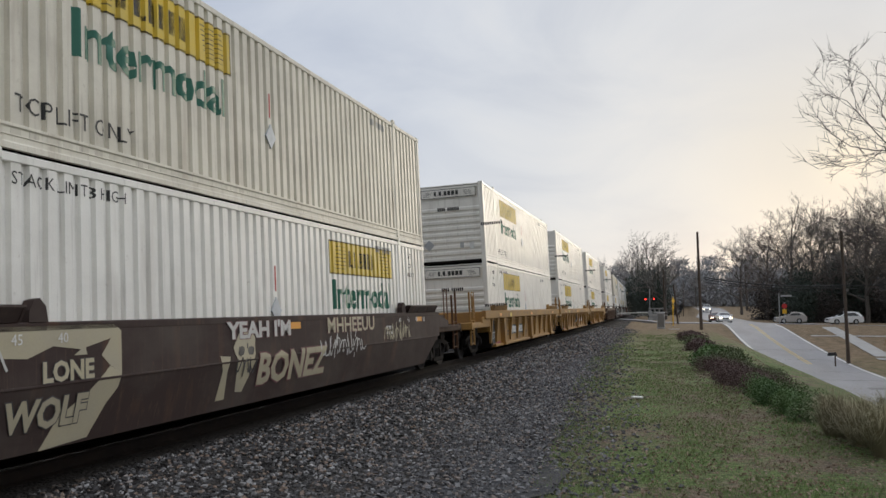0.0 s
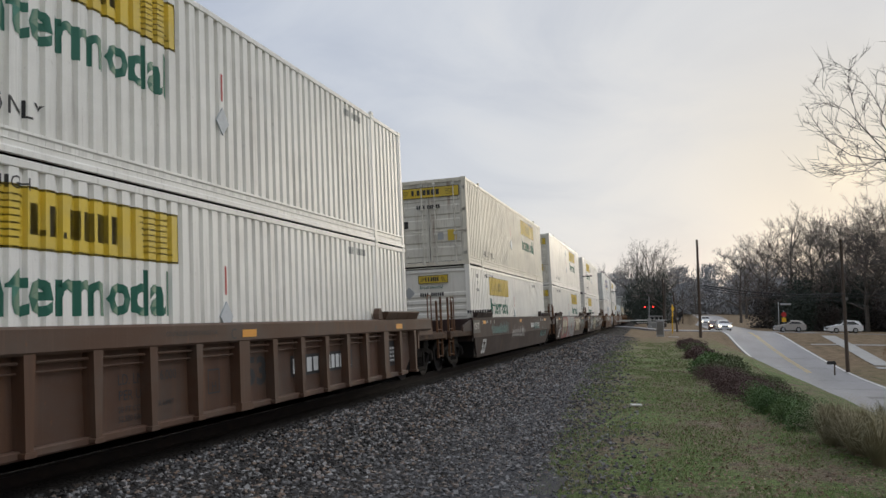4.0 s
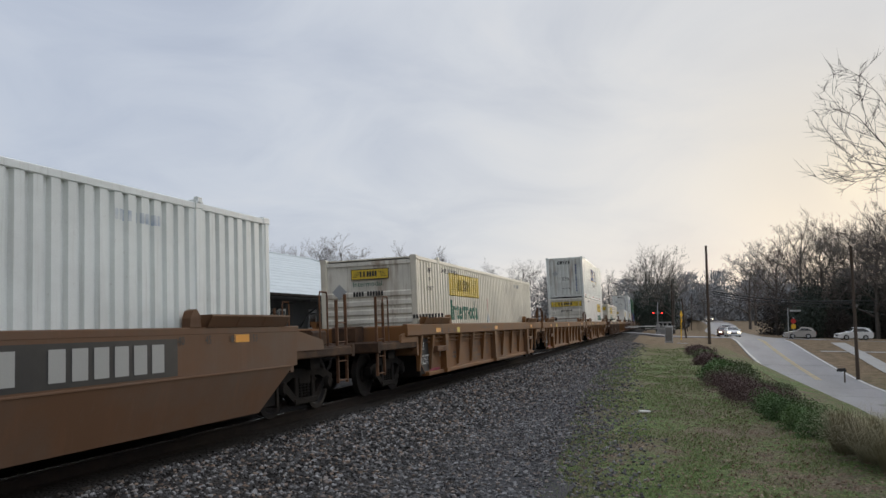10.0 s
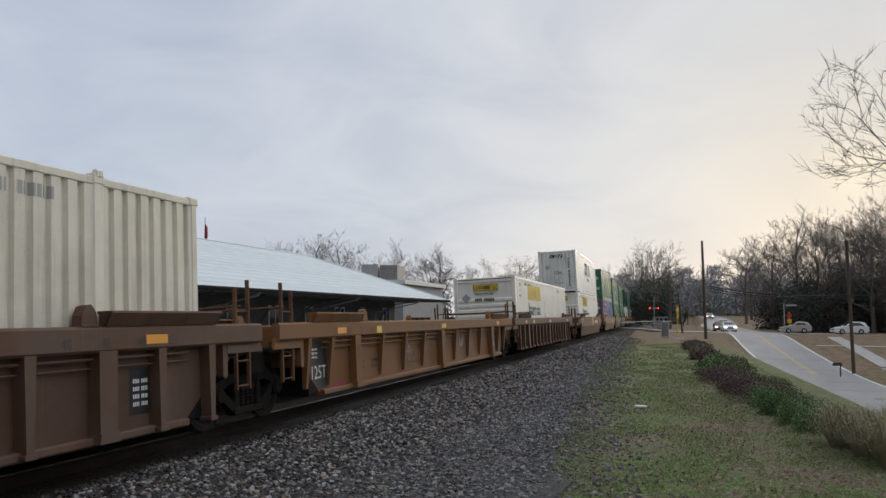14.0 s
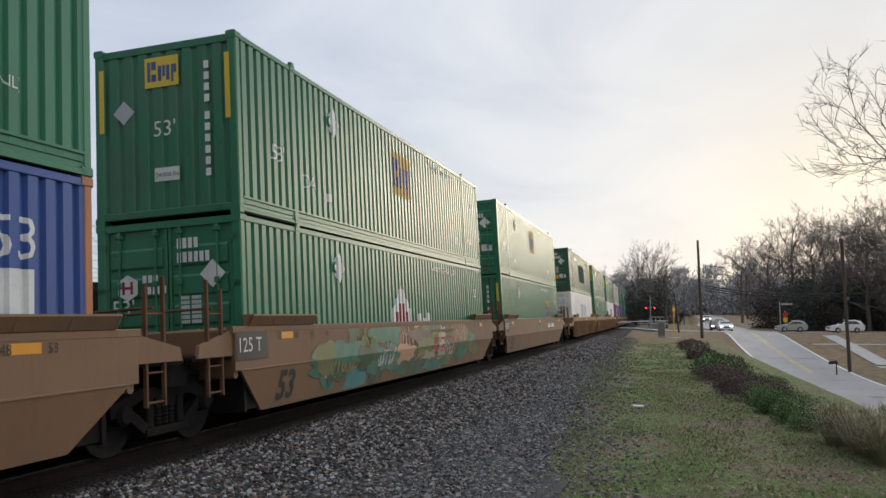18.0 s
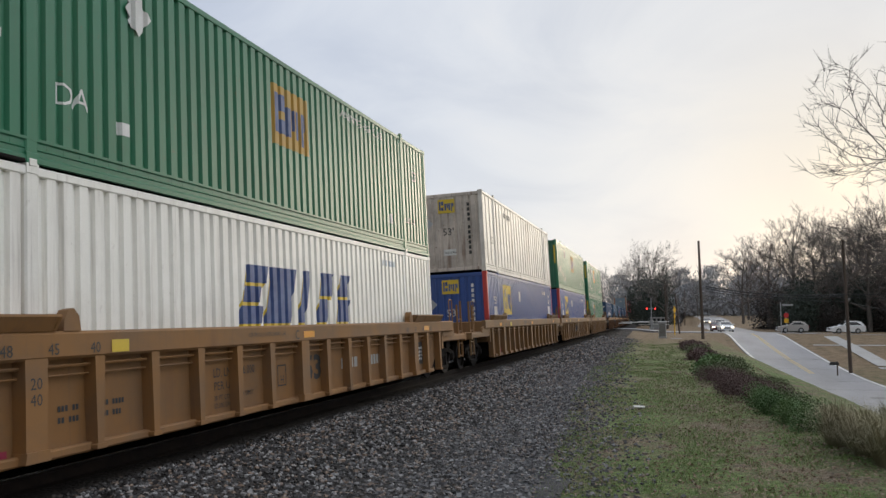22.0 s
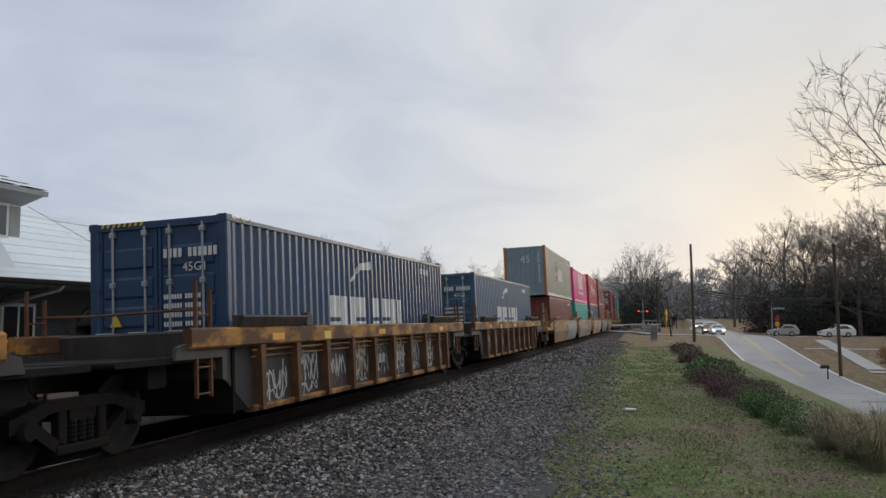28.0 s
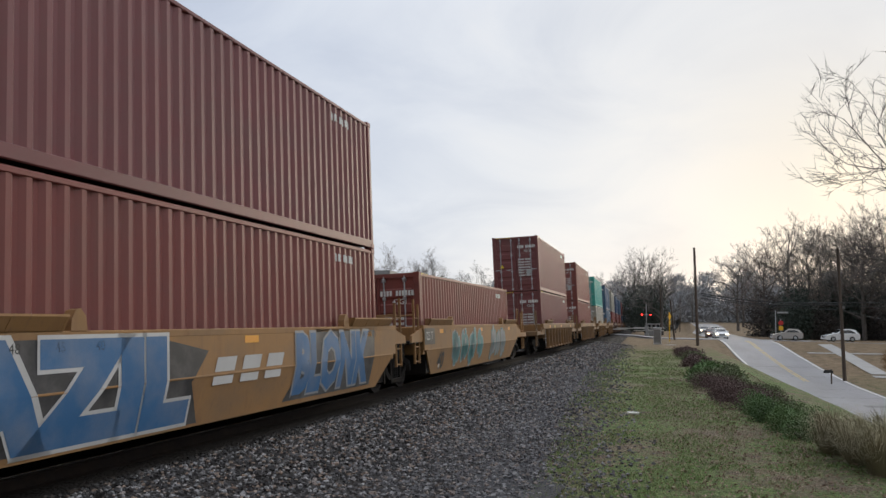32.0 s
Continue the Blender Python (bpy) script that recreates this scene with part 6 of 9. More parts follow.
def loads():
    """The containers, car by car: (lower, upper) builders."""
    return [
        (lambda: panel_box(False, "bars", "band", 10.00), lambda: panel_box(True, "bars", "band", 2.95, "cream_box")),
        (lambda: panel_box(False, "bars", "outline", 3.00), lambda: panel_box(True, "bars", "outline", 3.00)),
        (lambda: panel_box(False, "bars", "small", 3.00), lambda: panel_box(True, "bars", "small", 3.00)),
        (lambda: panel_box(False, "bars", "small", 3.00), lambda: panel_box(True, "bars", "small", 3.00, diamonds=((7.6, 1.9),))),
        (lambda: panel_box(False, "bars", "small", 3.00), lambda: panel_box(True, "bars", "small", 3.00)),
        (lambda: panel_box(False, "bars", "small", 3.00), lambda: panel_box(True, "doors", "band", 10.30, "cream_box")),
        (lambda: panel_box(False, "doors", "band", 9.70), lambda: panel_box(True, "doors", "band", 9.70, diamonds=((7.6, 2.1),))),
        (lambda: panel_box(False, "bars", "small", 3.00), lambda: panel_box(True, "bars", "small", 3.00, diamonds=((7.6, 2.1),))),
        (lambda: slant_box(False, "doors", True), lambda: slant_box(True, "front")),
        (lambda: panel_box(False, "doors", "band", 9.85), lambda: panel_box(True, "bars", "small", 3.00)),
        (lambda: slant_box(False, "front"), None),
        (lambda: panel_box(False, "bars", "small", 3.00, "cream_box"), None),
        (None, None),
        (lambda: panel_box(False, "doors", "band", 10.30), lambda: slant_box(True, "front")),
        (lambda: panel_box(False, "bars", "band", 3.35, "cream_box"), None),
        (None, None),
        (lambda: panel_box(False, "bars", "small", 3.00), None),
        (lambda: panel_box(False, "bars", "small", 3.00), lambda: slant_box(True, "front")),
        (lambda: repainted(square_box("blue", "doors", 2.8, 1.4, posts="orange_rust", s=1.15)), lambda: square_box("green", "doors", 9.7)),
        (lambda: house_box("doors"), lambda: square_box("green", "front", 7.3)),
        (lambda: square_box("green", "front", 11.55, 1.0), lambda: square_box("green", "doors", 7.5)),
        (lambda: slant_box(False, "doors", True), lambda: patched(square_box("dark_green", "doors", 0, style=POST53))),
        (lambda: square_box("green", "doors", 10.8, 0.8), lambda: square_box("green", "front", 7.4)),
        (lambda: slant_box(False, "doors"), lambda: square_box("green", "front", 7.35)),
        (lambda: square_box("blue", "front", 2.9, 1.35, posts="red_post", s=1.15), lambda: square_box("white", "front", 0, style=POST53, stripes=False)),
        (lambda: square_box("blue", "front", 2.6, 1.35, posts="red_post", s=1.15), lambda: square_box("green", "front", 7.4)),
        (lambda: square_box("green", "front", 4.35, 1.2), lambda: square_box("green", "front", 6.4, s=1.12)),
        (lambda: stroke_box("navy_box"), None),
        (lambda: iso("steel_blue_box", words=[([box_poly(0.3 * k, 0, 0.2, 0.35) for k in range(4)], "white_ink", 3.0, 2.1)]), None),
        (lambda: iso("steel_blue_box", words=[(WING_MARK, "red_ink", 4.2, 1.75), (SIDE_MARK, "white_ink", 4.25, 0.7)], label="worn blue container with a red winged shape and white blocks"), None),
        (lambda: stroke_box("navy_box"), None),
        (lambda: stroke_box("steel_blue_box"), None),
        (lambda: iso("brown_box", ISO40L, "front"), lambda: emblem(iso("beige_box", ISO45, "front", [([box_poly(0, 0, 0.34, 0.72), box_poly(0.46, 0, 0.34, 0.72), box_poly(1.05, 0, 0.7, 0.72), box_poly(2.0, 0, 0.3, 0.72), box_poly(2.3, 0, 0.3, 0.2)], "white_ink", 5.85, 1.1), ([blob(0.6, 0.7, 1.1, 1.25, random.Random(8), 16, 0.05)], "red_ink", 4.4, 0.95)], "grey-beige forty-five-foot container with rusty corner posts and blue-grey end", "grey_blue_box", "orange_rust", big="45"))),
        (lambda: iso("teal_box", ISO40L, near="front", words=[([box_poly(0, 0.05, 0.4, 1.7)], "white_ink", 0.85, 0.7), ([box_poly(0.06, 0.16 + 0.26 * k, 0.28, 0.18) for k in range(6)], "black_ink", 0.85, 0.7)]), lambda: iso("pink_box", ISO40L, near="front", words=[([[(p * 1.4, q) for p, q in w] for w in TALL_MARK], "white_ink", 4.55, 1.1), ([box_poly(0, 0.125 * k, 0.07, 0.095) for k in range(11) if k not in (1, 7)], "white_ink", 11.05, 0.7), ([box_poly(0, 0.14 * k, 0.07, 0.1) for k in range(4)], "white_ink", 11.4, 1.5), ([box_poly(0, 0, 0.11, 0.17)], "yellow_ink", 11.4, 1.24), ([box_poly(0, 0, 0.12, 0.12)], "white_ink", 11.4, 1.0)], label="magenta forty-foot corrugated container with large white blocks")),
        (lambda: iso("navy_box", ISO40L, words=[(CIRCLES, "yellow_ink", 0.75, 1.55), ([box_poly(0.0, 0, 1.1, 0.12)], "white_ink", 0.9, 1.2), ([box_poly(0, 0, 0.9, 0.6)], "white_ink", 6.8, 0.3)]), lambda: iso("red_box", words=[([[(p * 1.5, q) for p, q in w] for w in WHITE_MARK], "white_ink", 3.9, 1.15)], label="red forty-foot corrugated container with white blocks on its side")),
        (lambda: iso("brown_box", near="front"), lambda: iso("dark_brown_box")),
        (lambda: iso("brown_box", ISO40L), None),
        (lambda: iso("dark_brown_box"), lambda: iso("dark_brown_box")),
        (lambda: iso("brown_box"), lambda: iso("brown_box")),
        (lambda: iso("beige_box"), lambda: iso("teal_box")),
        (lambda: iso("steel_blue_box"), lambda: iso("steel_blue_box")),
        (lambda: iso("brown_box"), lambda: iso("beige_box")),
        (lambda: iso("dark_brown_box"), lambda: iso("navy_box")),
        (lambda: iso("brown_box"), lambda: iso("steel_blue_box")),
        (lambda: iso("navy_box"), lambda: iso("brown_box")),
        (lambda: iso("steel_blue_box"), None),
    ]


def blocks_mark(ob, y, z, w, mat, lab="plain painted blocks"):
    """Three plain blocks that stand for the owner's name."""
    side_paint(ob, shapes(*[box_poly(w * 0.34 * k, 0, w * 0.24, 0.38, 0.3) for k in range(3)]), mat, y, z, lab, "name_block", 0.018)


def camo(ob, l, seed):
    rng = random.Random(seed)
    tones = ["green", "olive", "moss", "green", "peach", "olive", "brown", "moss", "green", "cream"]
    for k in range(64):
        y, w = rng.uniform(2.5, l - 2.2), rng.uniform(0.5, 1.6)
        z = rng.uniform(0.35, 1.25)
        bm = shapes(blob(y, z, w, rng.uniform(0.25, 0.6), rng, 14, 0.34))
        for v in bm.verts:
            v.co.y = min(max(v.co.y, LOW + 0.03), TOP - 0.11)
        bmesh.ops.bisect_plane(bm, geom=bm.verts[:] + bm.edges[:] + bm.faces[:], plane_co=(0, MID, 0), plane_no=(0, 1, 0), dist=1e-5)
        side_paint(ob, bm, SP[("green", "moss", "green", "teal")[k % 4] if z < 0.62 and k % 7 else tones[k % 10]], 0, 0, "sprayed shapes", "sprayed_patch", 0.003 + 0.0002 * k)


def camo_lines(ob, l):
    for k in range(9):
        tag(ob, 2.9 + 1.25 * k, 0.55 + 0.35 * (k % 2), 1.1, SP[("lime", "lime", "white", "peach")[k % 4]], 300 + k, False, 0.4, 0.045)


def tags_on_ribs(ob, l, seed):
    """Scrawls in the panels between the posts of the rusted cars."""
    rng = random.Random(seed)
    rows = [y for y, _ in post_rows(l, "forty")]
    for i, (y0, y1) in enumerate(zip(rows, rows[1:])):
        w = y1 - y0 - 0.32
        if w < 0.3:
            continue
        tag(ob, y0 + 0.16, rng.uniform(0.42, 0.55), w, SP[rng.choice(("white", "silver", "white", "silver", "cream"))], rng.random(), True, rng.uniform(0.35, 0.5), 0.034)
        tag(ob, y0 + 0.18, rng.uniform(0.30, 0.4), w * 0.9, SP[rng.choice(("white", "silver", "maroon"))], rng.random(), True, 0.22, 0.024)
        if rng.random() < 0.5:
            tag(ob, y0 + 0.2, 0.8, w * 0.8, SP[rng.choice(("silver", "olive", "cream"))], rng.random(), True, 0.25, 0.05)


GRAFFITI = {
    0: lambda o, l: (backing(o, [(1.3, 1.2), (1.3, 1.46), (3.5, 1.46), (3.62, 1.38), (3.62, 0.9), (3.42, 1.0), (3.28, 1.12), (3.44, 1.3), (2.95, 1.2), (2.55, 1.25), (2.2, 1.14)], "cream"),
                     backing(o, [(3.62, 0.905), (3.58, 0.74), (3.42, 0.58), (3.2, 0.24), (2.5, 0.2), (2.7, 0.52), (3.1, 0.74), (3.42, 0.995)], "cream"),
                     spray_word(o, 2.4, 0.75, "LONE", "cream", "black", 0.88, 1.1), spray_word(o, 1.95, 1.15, "WOLF", "cream", "black", 0.42, 0.74), backing(o, [(2.85, 1.14), (3.05, 1.14), (3.02, 1.24)], "cream", 0.006), tag(o, 1.5, 1.0, 0.4, SP["white"], 2),
                     backing(o, blob(6.42, 1.06, 0.62, 0.5, random.Random(3)), "cream", 0.006), backing(o, [(5.75, 0.34), (5.98, 0.34), (5.95, 0.72), (6.0, 0.94), (5.72, 0.96), (5.82, 0.74)], "cream", 0.006), backing(o, blob(6.3, 1.0, 0.17, 0.13, random.Random(5)), "black", 0.009), backing(o, blob(6.58, 1.0, 0.17, 0.13, random.Random(6)), "black", 0.009), backing(o, [(6.25, 0.42), (6.45, 0.4), (6.75, 0.86), (6.2, 0.86)], "cream", 0.005), tag(o, 6.2, 0.62, 0.5, SP["black"], 29),
                     spray_word(o, 6.85, 2.5, "BONEZ", "cream", "maroon", 0.45, 0.95), spray_word(o, 5.9, 2.0, "YEAH I'M", "white", "maroon", 1.18, 1.44), spray_word(o, 9.4, 2.4, "MHHEEUU", "cream", "maroon", 1.16, 1.44, 0.02), tag(o, 9.0, 0.75, 2.2, SP["white"], 3), tag(o, 12.4, 0.9, 1.8, SP["cream"], 6)),
    5: lambda o, l: (tag(o, 2.2, 0.9, 3.0, SP["teal"], 11), tag(o, 6.0, 0.7, 3.0, SP["white"], 12), tag(o, 11.2, 0.9, 1.8, SP["teal"], 13), tag(o, 13.4, 0.55, 1.9, SP["teal"], 14)),
    6: lambda o, l: (backing(o, [(2.0, 0.5), (2.6, 0.22), (8.9, 0.22), (9.5, 0.6), (9.2, 1.1), (9.5, 1.47), (3.0, 1.47)], "red"), spray(o, 2.6, 2.2, "cream", "teal", 21, letters_n=2), spray_word(o, 5.45, 3.55, "POE", "silver", "navy", 0.24, 1.46, 0.09, "white"), spray_word(o, 9.8, 2.75, "SMOK", "cream", "maroon", 0.5, 1.38, 0.07), tag(o, 8.95, 1.0, 0.6, SP["white"], 28), tag(o, 12.3, 0.9, 1.3, SP["silver"], 24), tag(o, 13.6, 0.7, 1.9, SP["teal"], 26), tag(o, 13.9, 1.0, 1.4, SP["teal"], 27), tag(o, 0.9, 0.6, 1.4, SP["white"], 25)),
    7: lambda o, l: (spray(o, 2.4, 1.9, "silver", "teal", 31, letters_n=2), spray(o, 5.0, 3.0, "cream", "olive", 32, letters_n=3), tag(o, 8.6, 0.95, 2.6, SP["white"], 33), tag(o, 4.4, 0.7, 0.9, SP["white"], 34), tag(o, 11.6, 0.6, 2.0, SP["white"], 35), tag(o, 5.6, 1.1, 1.3, SP["teal"], 36, False, 0.25), tag(o, 6.2, 0.7, 1.5, SP["teal"], 37), tag(o, 7.6, 1.05, 1.6, SP["white"], 38), tag(o, 7.9, 0.55, 1.4, SP["silver"], 39), tag(o, 9.5, 1.0, 2.4, SP["silver"], 130, False, 0.4), tag(o, 9.2, 0.5, 2.0, SP["teal"], 131), tag(o, 12.2, 1.0, 2.4, SP["silver"], 132), tag(o, 13.8, 0.7, 1.6, SP["white"], 133), tag(o, 5.2, 0.4, 1.2, SP["maroon"], 134)),
    8: lambda o, l: (tag(o, 1.8, 1.05, 2.0, SP["white"], 41), spray_word(o, 6.7, 4.4, "TRASH", "maroon", "cream", 0.28, 1.36, 0.08), backing(o, [(11.1, 0.4), (14.9, 0.45), (15.1, 1.4), (11.2, 1.44)], "teal"), spray_word(o, 11.3, 3.5, "BENOT", "silver", "blue", 0.42, 1.32, 0.08), tag(o, 5.2, 1.0, 1.2, SP["white"], 44)),
    9: lambda o, l: (tag(o, 3.0, 0.8, 3.0, SP["white"], 51), tag(o, 6.4, 0.6, 3.4, SP["white"], 52), tag(o, 10.6, 1.0, 2.0, SP["white"], 53), spray(o, 5.2, 1.4, "maroon", "maroon", 54, 0.6, 1.2, 2)),
    10: lambda o, l: (tag(o, 3.0, 1.0, 2.4, SP["white"], 61), tag(o, 3.6, 0.45, 1.8, SP["cream"], 62), tag(o, 6.2, 1.05, 1.2, SP["white"], 63), tag(o, 6.3, 0.72, 0.7, SP["white"], 64)),
    11: lambda o, l: tag(o, 1.7, 0.6, 0.6, SP["silver"], 65, True),
    15: lambda o, l: (tag(o, 4.9, 0.62, 0.7, SP["silver"], 71, True), tag(o, 10.2, 0.7, 0.6, SP["silver"], 72, True)),
    17: lambda o, l: spray(o, 8.2, 0.9, "peach", "peach", 81, 1.0, 1.3, 1),
    19: lambda o, l: (camo(o, l, 7), camo_lines(o, l), side_paint(o, rect(2.2, 0.75), M["well_tan"], 9.3, 0.52, "tan painted field", "sign_field", 0.020), blocks_mark(o, 9.45, 0.68, 1.9, M["red_ink"], "red painted blocks")),
    20: lambda o, l: (spray(o, 7.4, 0.85, "olive", "olive", 91, 0.75, 1.25, 2), tag(o, 0.0, 0.7, 0.6, SP["maroon"], 92)),
    32: lambda o, l: (backing(o, [(5.6, 0.24), (12.9, 0.24), (13.0, 1.47), (6.6, 1.47), (6.9, 1.0)], "black"), spray_word(o, 6.6, 6.0, "XNAB", "silver", "black", 0.26, 1.47, 0.09, "silver"), tag(o, 4.8, 0.95, 1.1, SP["black"], 102), tag(o, 4.9, 0.65, 1.2, SP["black"], 103), tag(o, 4.5, 1.0, 0.8, SP["white"], 104)),
    33: lambda o, l: (spray_word(o, 1.5, 4.4, "ENCK", "silver", "black", 0.3, 1.42, 0.09, "white"), blocks_mark(o, 6.3, 0.72, 1.7, SP["white"]), spray_word(o, 8.8, 3.6, "NEVER", "black", "white", 0.34, 1.42, 0.08), backing(o, blob(11.3, 0.8, 1.0, 1.0, random.Random(2)), "peach")),
    34: lambda o, l: (spray_word(o, 1.4, 3.2, "DAHK", "peach", "white", 0.3, 1.40, 0.08), blocks_mark(o, 5.1, 0.75, 1.7, SP["white"]), spray_word(o, 7.5, 4.0, "SNAKE", "silver", "white", 0.45, 1.35, 0.07)),
    35: lambda o, l: (backing(o, [(0.3, 0.3), (4.8, 0.24), (4.5, 0.8), (4.9, 1.2), (3.5, 1.44), (0.4, 1.4)], "black"), spray_word(o, 0.4, 4.1, "AZIL", "blue", "white", 0.28, 1.42, 0.09), blocks_mark(o, 5.0, 0.72, 2.2, SP["white"]), backing(o, [(7.3, 0.28), (11.3, 0.28), (11.4, 1.46), (8.4, 1.46)], "black"), spray_word(o, 7.6, 3.5, "BLONK", "blue", "silver", 0.34, 1.42, 0.08)),
    36: lambda o, l: (spray(o, 2.2, 4.2, "teal", "silver", 141, letters_n=4), spray(o, 7.6, 2.6, "silver", "teal", 142, letters_n=3)),
    27: lambda o, l: tags_on_ribs(o, l, 1), 28: lambda o, l: tags_on_ribs(o, l, 2), 29: lambda o, l: tags_on_ribs(o, l, 3), 30: lambda o, l: tags_on_ribs(o, l, 4), 31: lambda o, l: tags_on_ribs(o, l, 5),
}

PAINT_WORDS = {"well_brown": "dark brown", "well_yellow": "yellow", "well_orange": "dirty orange-brown", "well_russet": "dull russet-brown", "well_rib_brown": "rusty brown", "well_tan": "weathered tan", "well_rusty": "rusted yellow", "well_ochre": "ochre", "well_mustard": "mustard-ochre", "well_khaki": "dull yellow"}


def build_train():
    rows = list(zip(CARS, loads()))
    for i, ((q, kind, l, body, near, far), (low, up)) in enumerate(rows):
        gap = 1.7
        if near == "a" and i:
            gap = (q - CARS[i - 1][0] - CARS[i - 1][2]) / 2
        side = "smooth-sided" if kind == "smooth" else "ribbed"
        what = "stacked with two containers" if up else ("carrying one container" if low else "running empty")
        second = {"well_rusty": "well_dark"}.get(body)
        ob = well_car(kind, l, body, "%s %s steel well car %s" % (PAINT_WORDS[body], side, what), near, far, gap, second, flaps=True)
        if i < 40:
            plate_marks(ob, l, kind, i, "53" if l > 15 else "40", "white_ink" if body == "well_brown" else "black_ink", number=(i not in (0, 7, 19, 33, 34, 35, 36)))
        GRAFFITI.get(i, lambda o, n: None)(ob, l)
        MOVERS.append((ob, q, l))
        if low:
            b = low()
            MOVERS.append((b, q, l, 0.0, FLOOR))
            if up:
                u = up()
                MOVERS.append((u, q, l, (l - SIZE[u.name].l) / 2, FLOOR + SIZE[b.name].h))
    return rows


def motions():
    """The whole train runs towards the eye at one steady speed."""
    for ob, q, l, *off in MOVERS:
        dy, dz = off if off else (0.0, 0.0)
        walk(ob, [(t, on_track(q - SPEED * t, l) @ Matrix.Translation((0, dy, dz))) for t in range(0, 33, 2)])
    for ob, rows in COMING:
        walk(ob, rows)

# ---- ground ----


def smooth_step(a, b, x):
    u = max(0.0, min(1.0, (x - a) / (b - a)))
    return u * u * (3 - 2 * u)


def through_points(pts, x):
    """Piecewise straight curve through pairs."""
    if x <= pts[0][0]:
        return pts[0][1]
    for (a, p), (b, q) in zip(pts, pts[1:]):
        if x <= b:
            return p + (q - p) * (x - a) / (b - a)
    return pts[-1][1]


def plateau(y):
    return through_points([(20, 0), (115, -0.6), (1200, -5.0)], y)


ROAD_Z = [(-60, -6.2), (20, -5.4), (45, -4.2), (69, -3.0), (80, -2.35), (90, -1.6), (104, -0.72), (112, -0.52), (135, -0.75), (180, -0.4), (240, 1.2), (330, 2.2), (1200, -4.0)]
ROAD_X = [(-60, 36.0), (20, 16.2), (45, 12.8), (69, 10.0), (90, 8.9), (113, 8.4), (135, 8.0), (170, 6.2), (210, 8.0), (260, 7.0), (330, -4.0), (500, -40.0)]     # middle of the road
ROAD_W = 3.15


def road_z(y):
    return through_points(ROAD_Z, y)


def road_x(y):
    return through_points(ROAD_X, y)


def ground_z(x, y):
    left = road_x(y) - ROAD_W - 0.4
    crest = min(2.6, left - 1.0)
    f = smooth_step(crest, left, x)
    p = plateau(y)
    s = line(y)[2]
    bed = line(y)[0]
    if x < bed + 5.5:
        # the bed of the track follows the rail
        k = 1 - smooth_step(3.6, 5.5, abs(x - bed)) if abs(x - bed) < 5.5 else 0.0
        p = p * (1 - k) + (s - 0.30) * k
    return p * (1 - f) + road_z(y) * f + 0.03 * noise.noise(Vector((x * 0.3, y * 0.3, 0.0)))


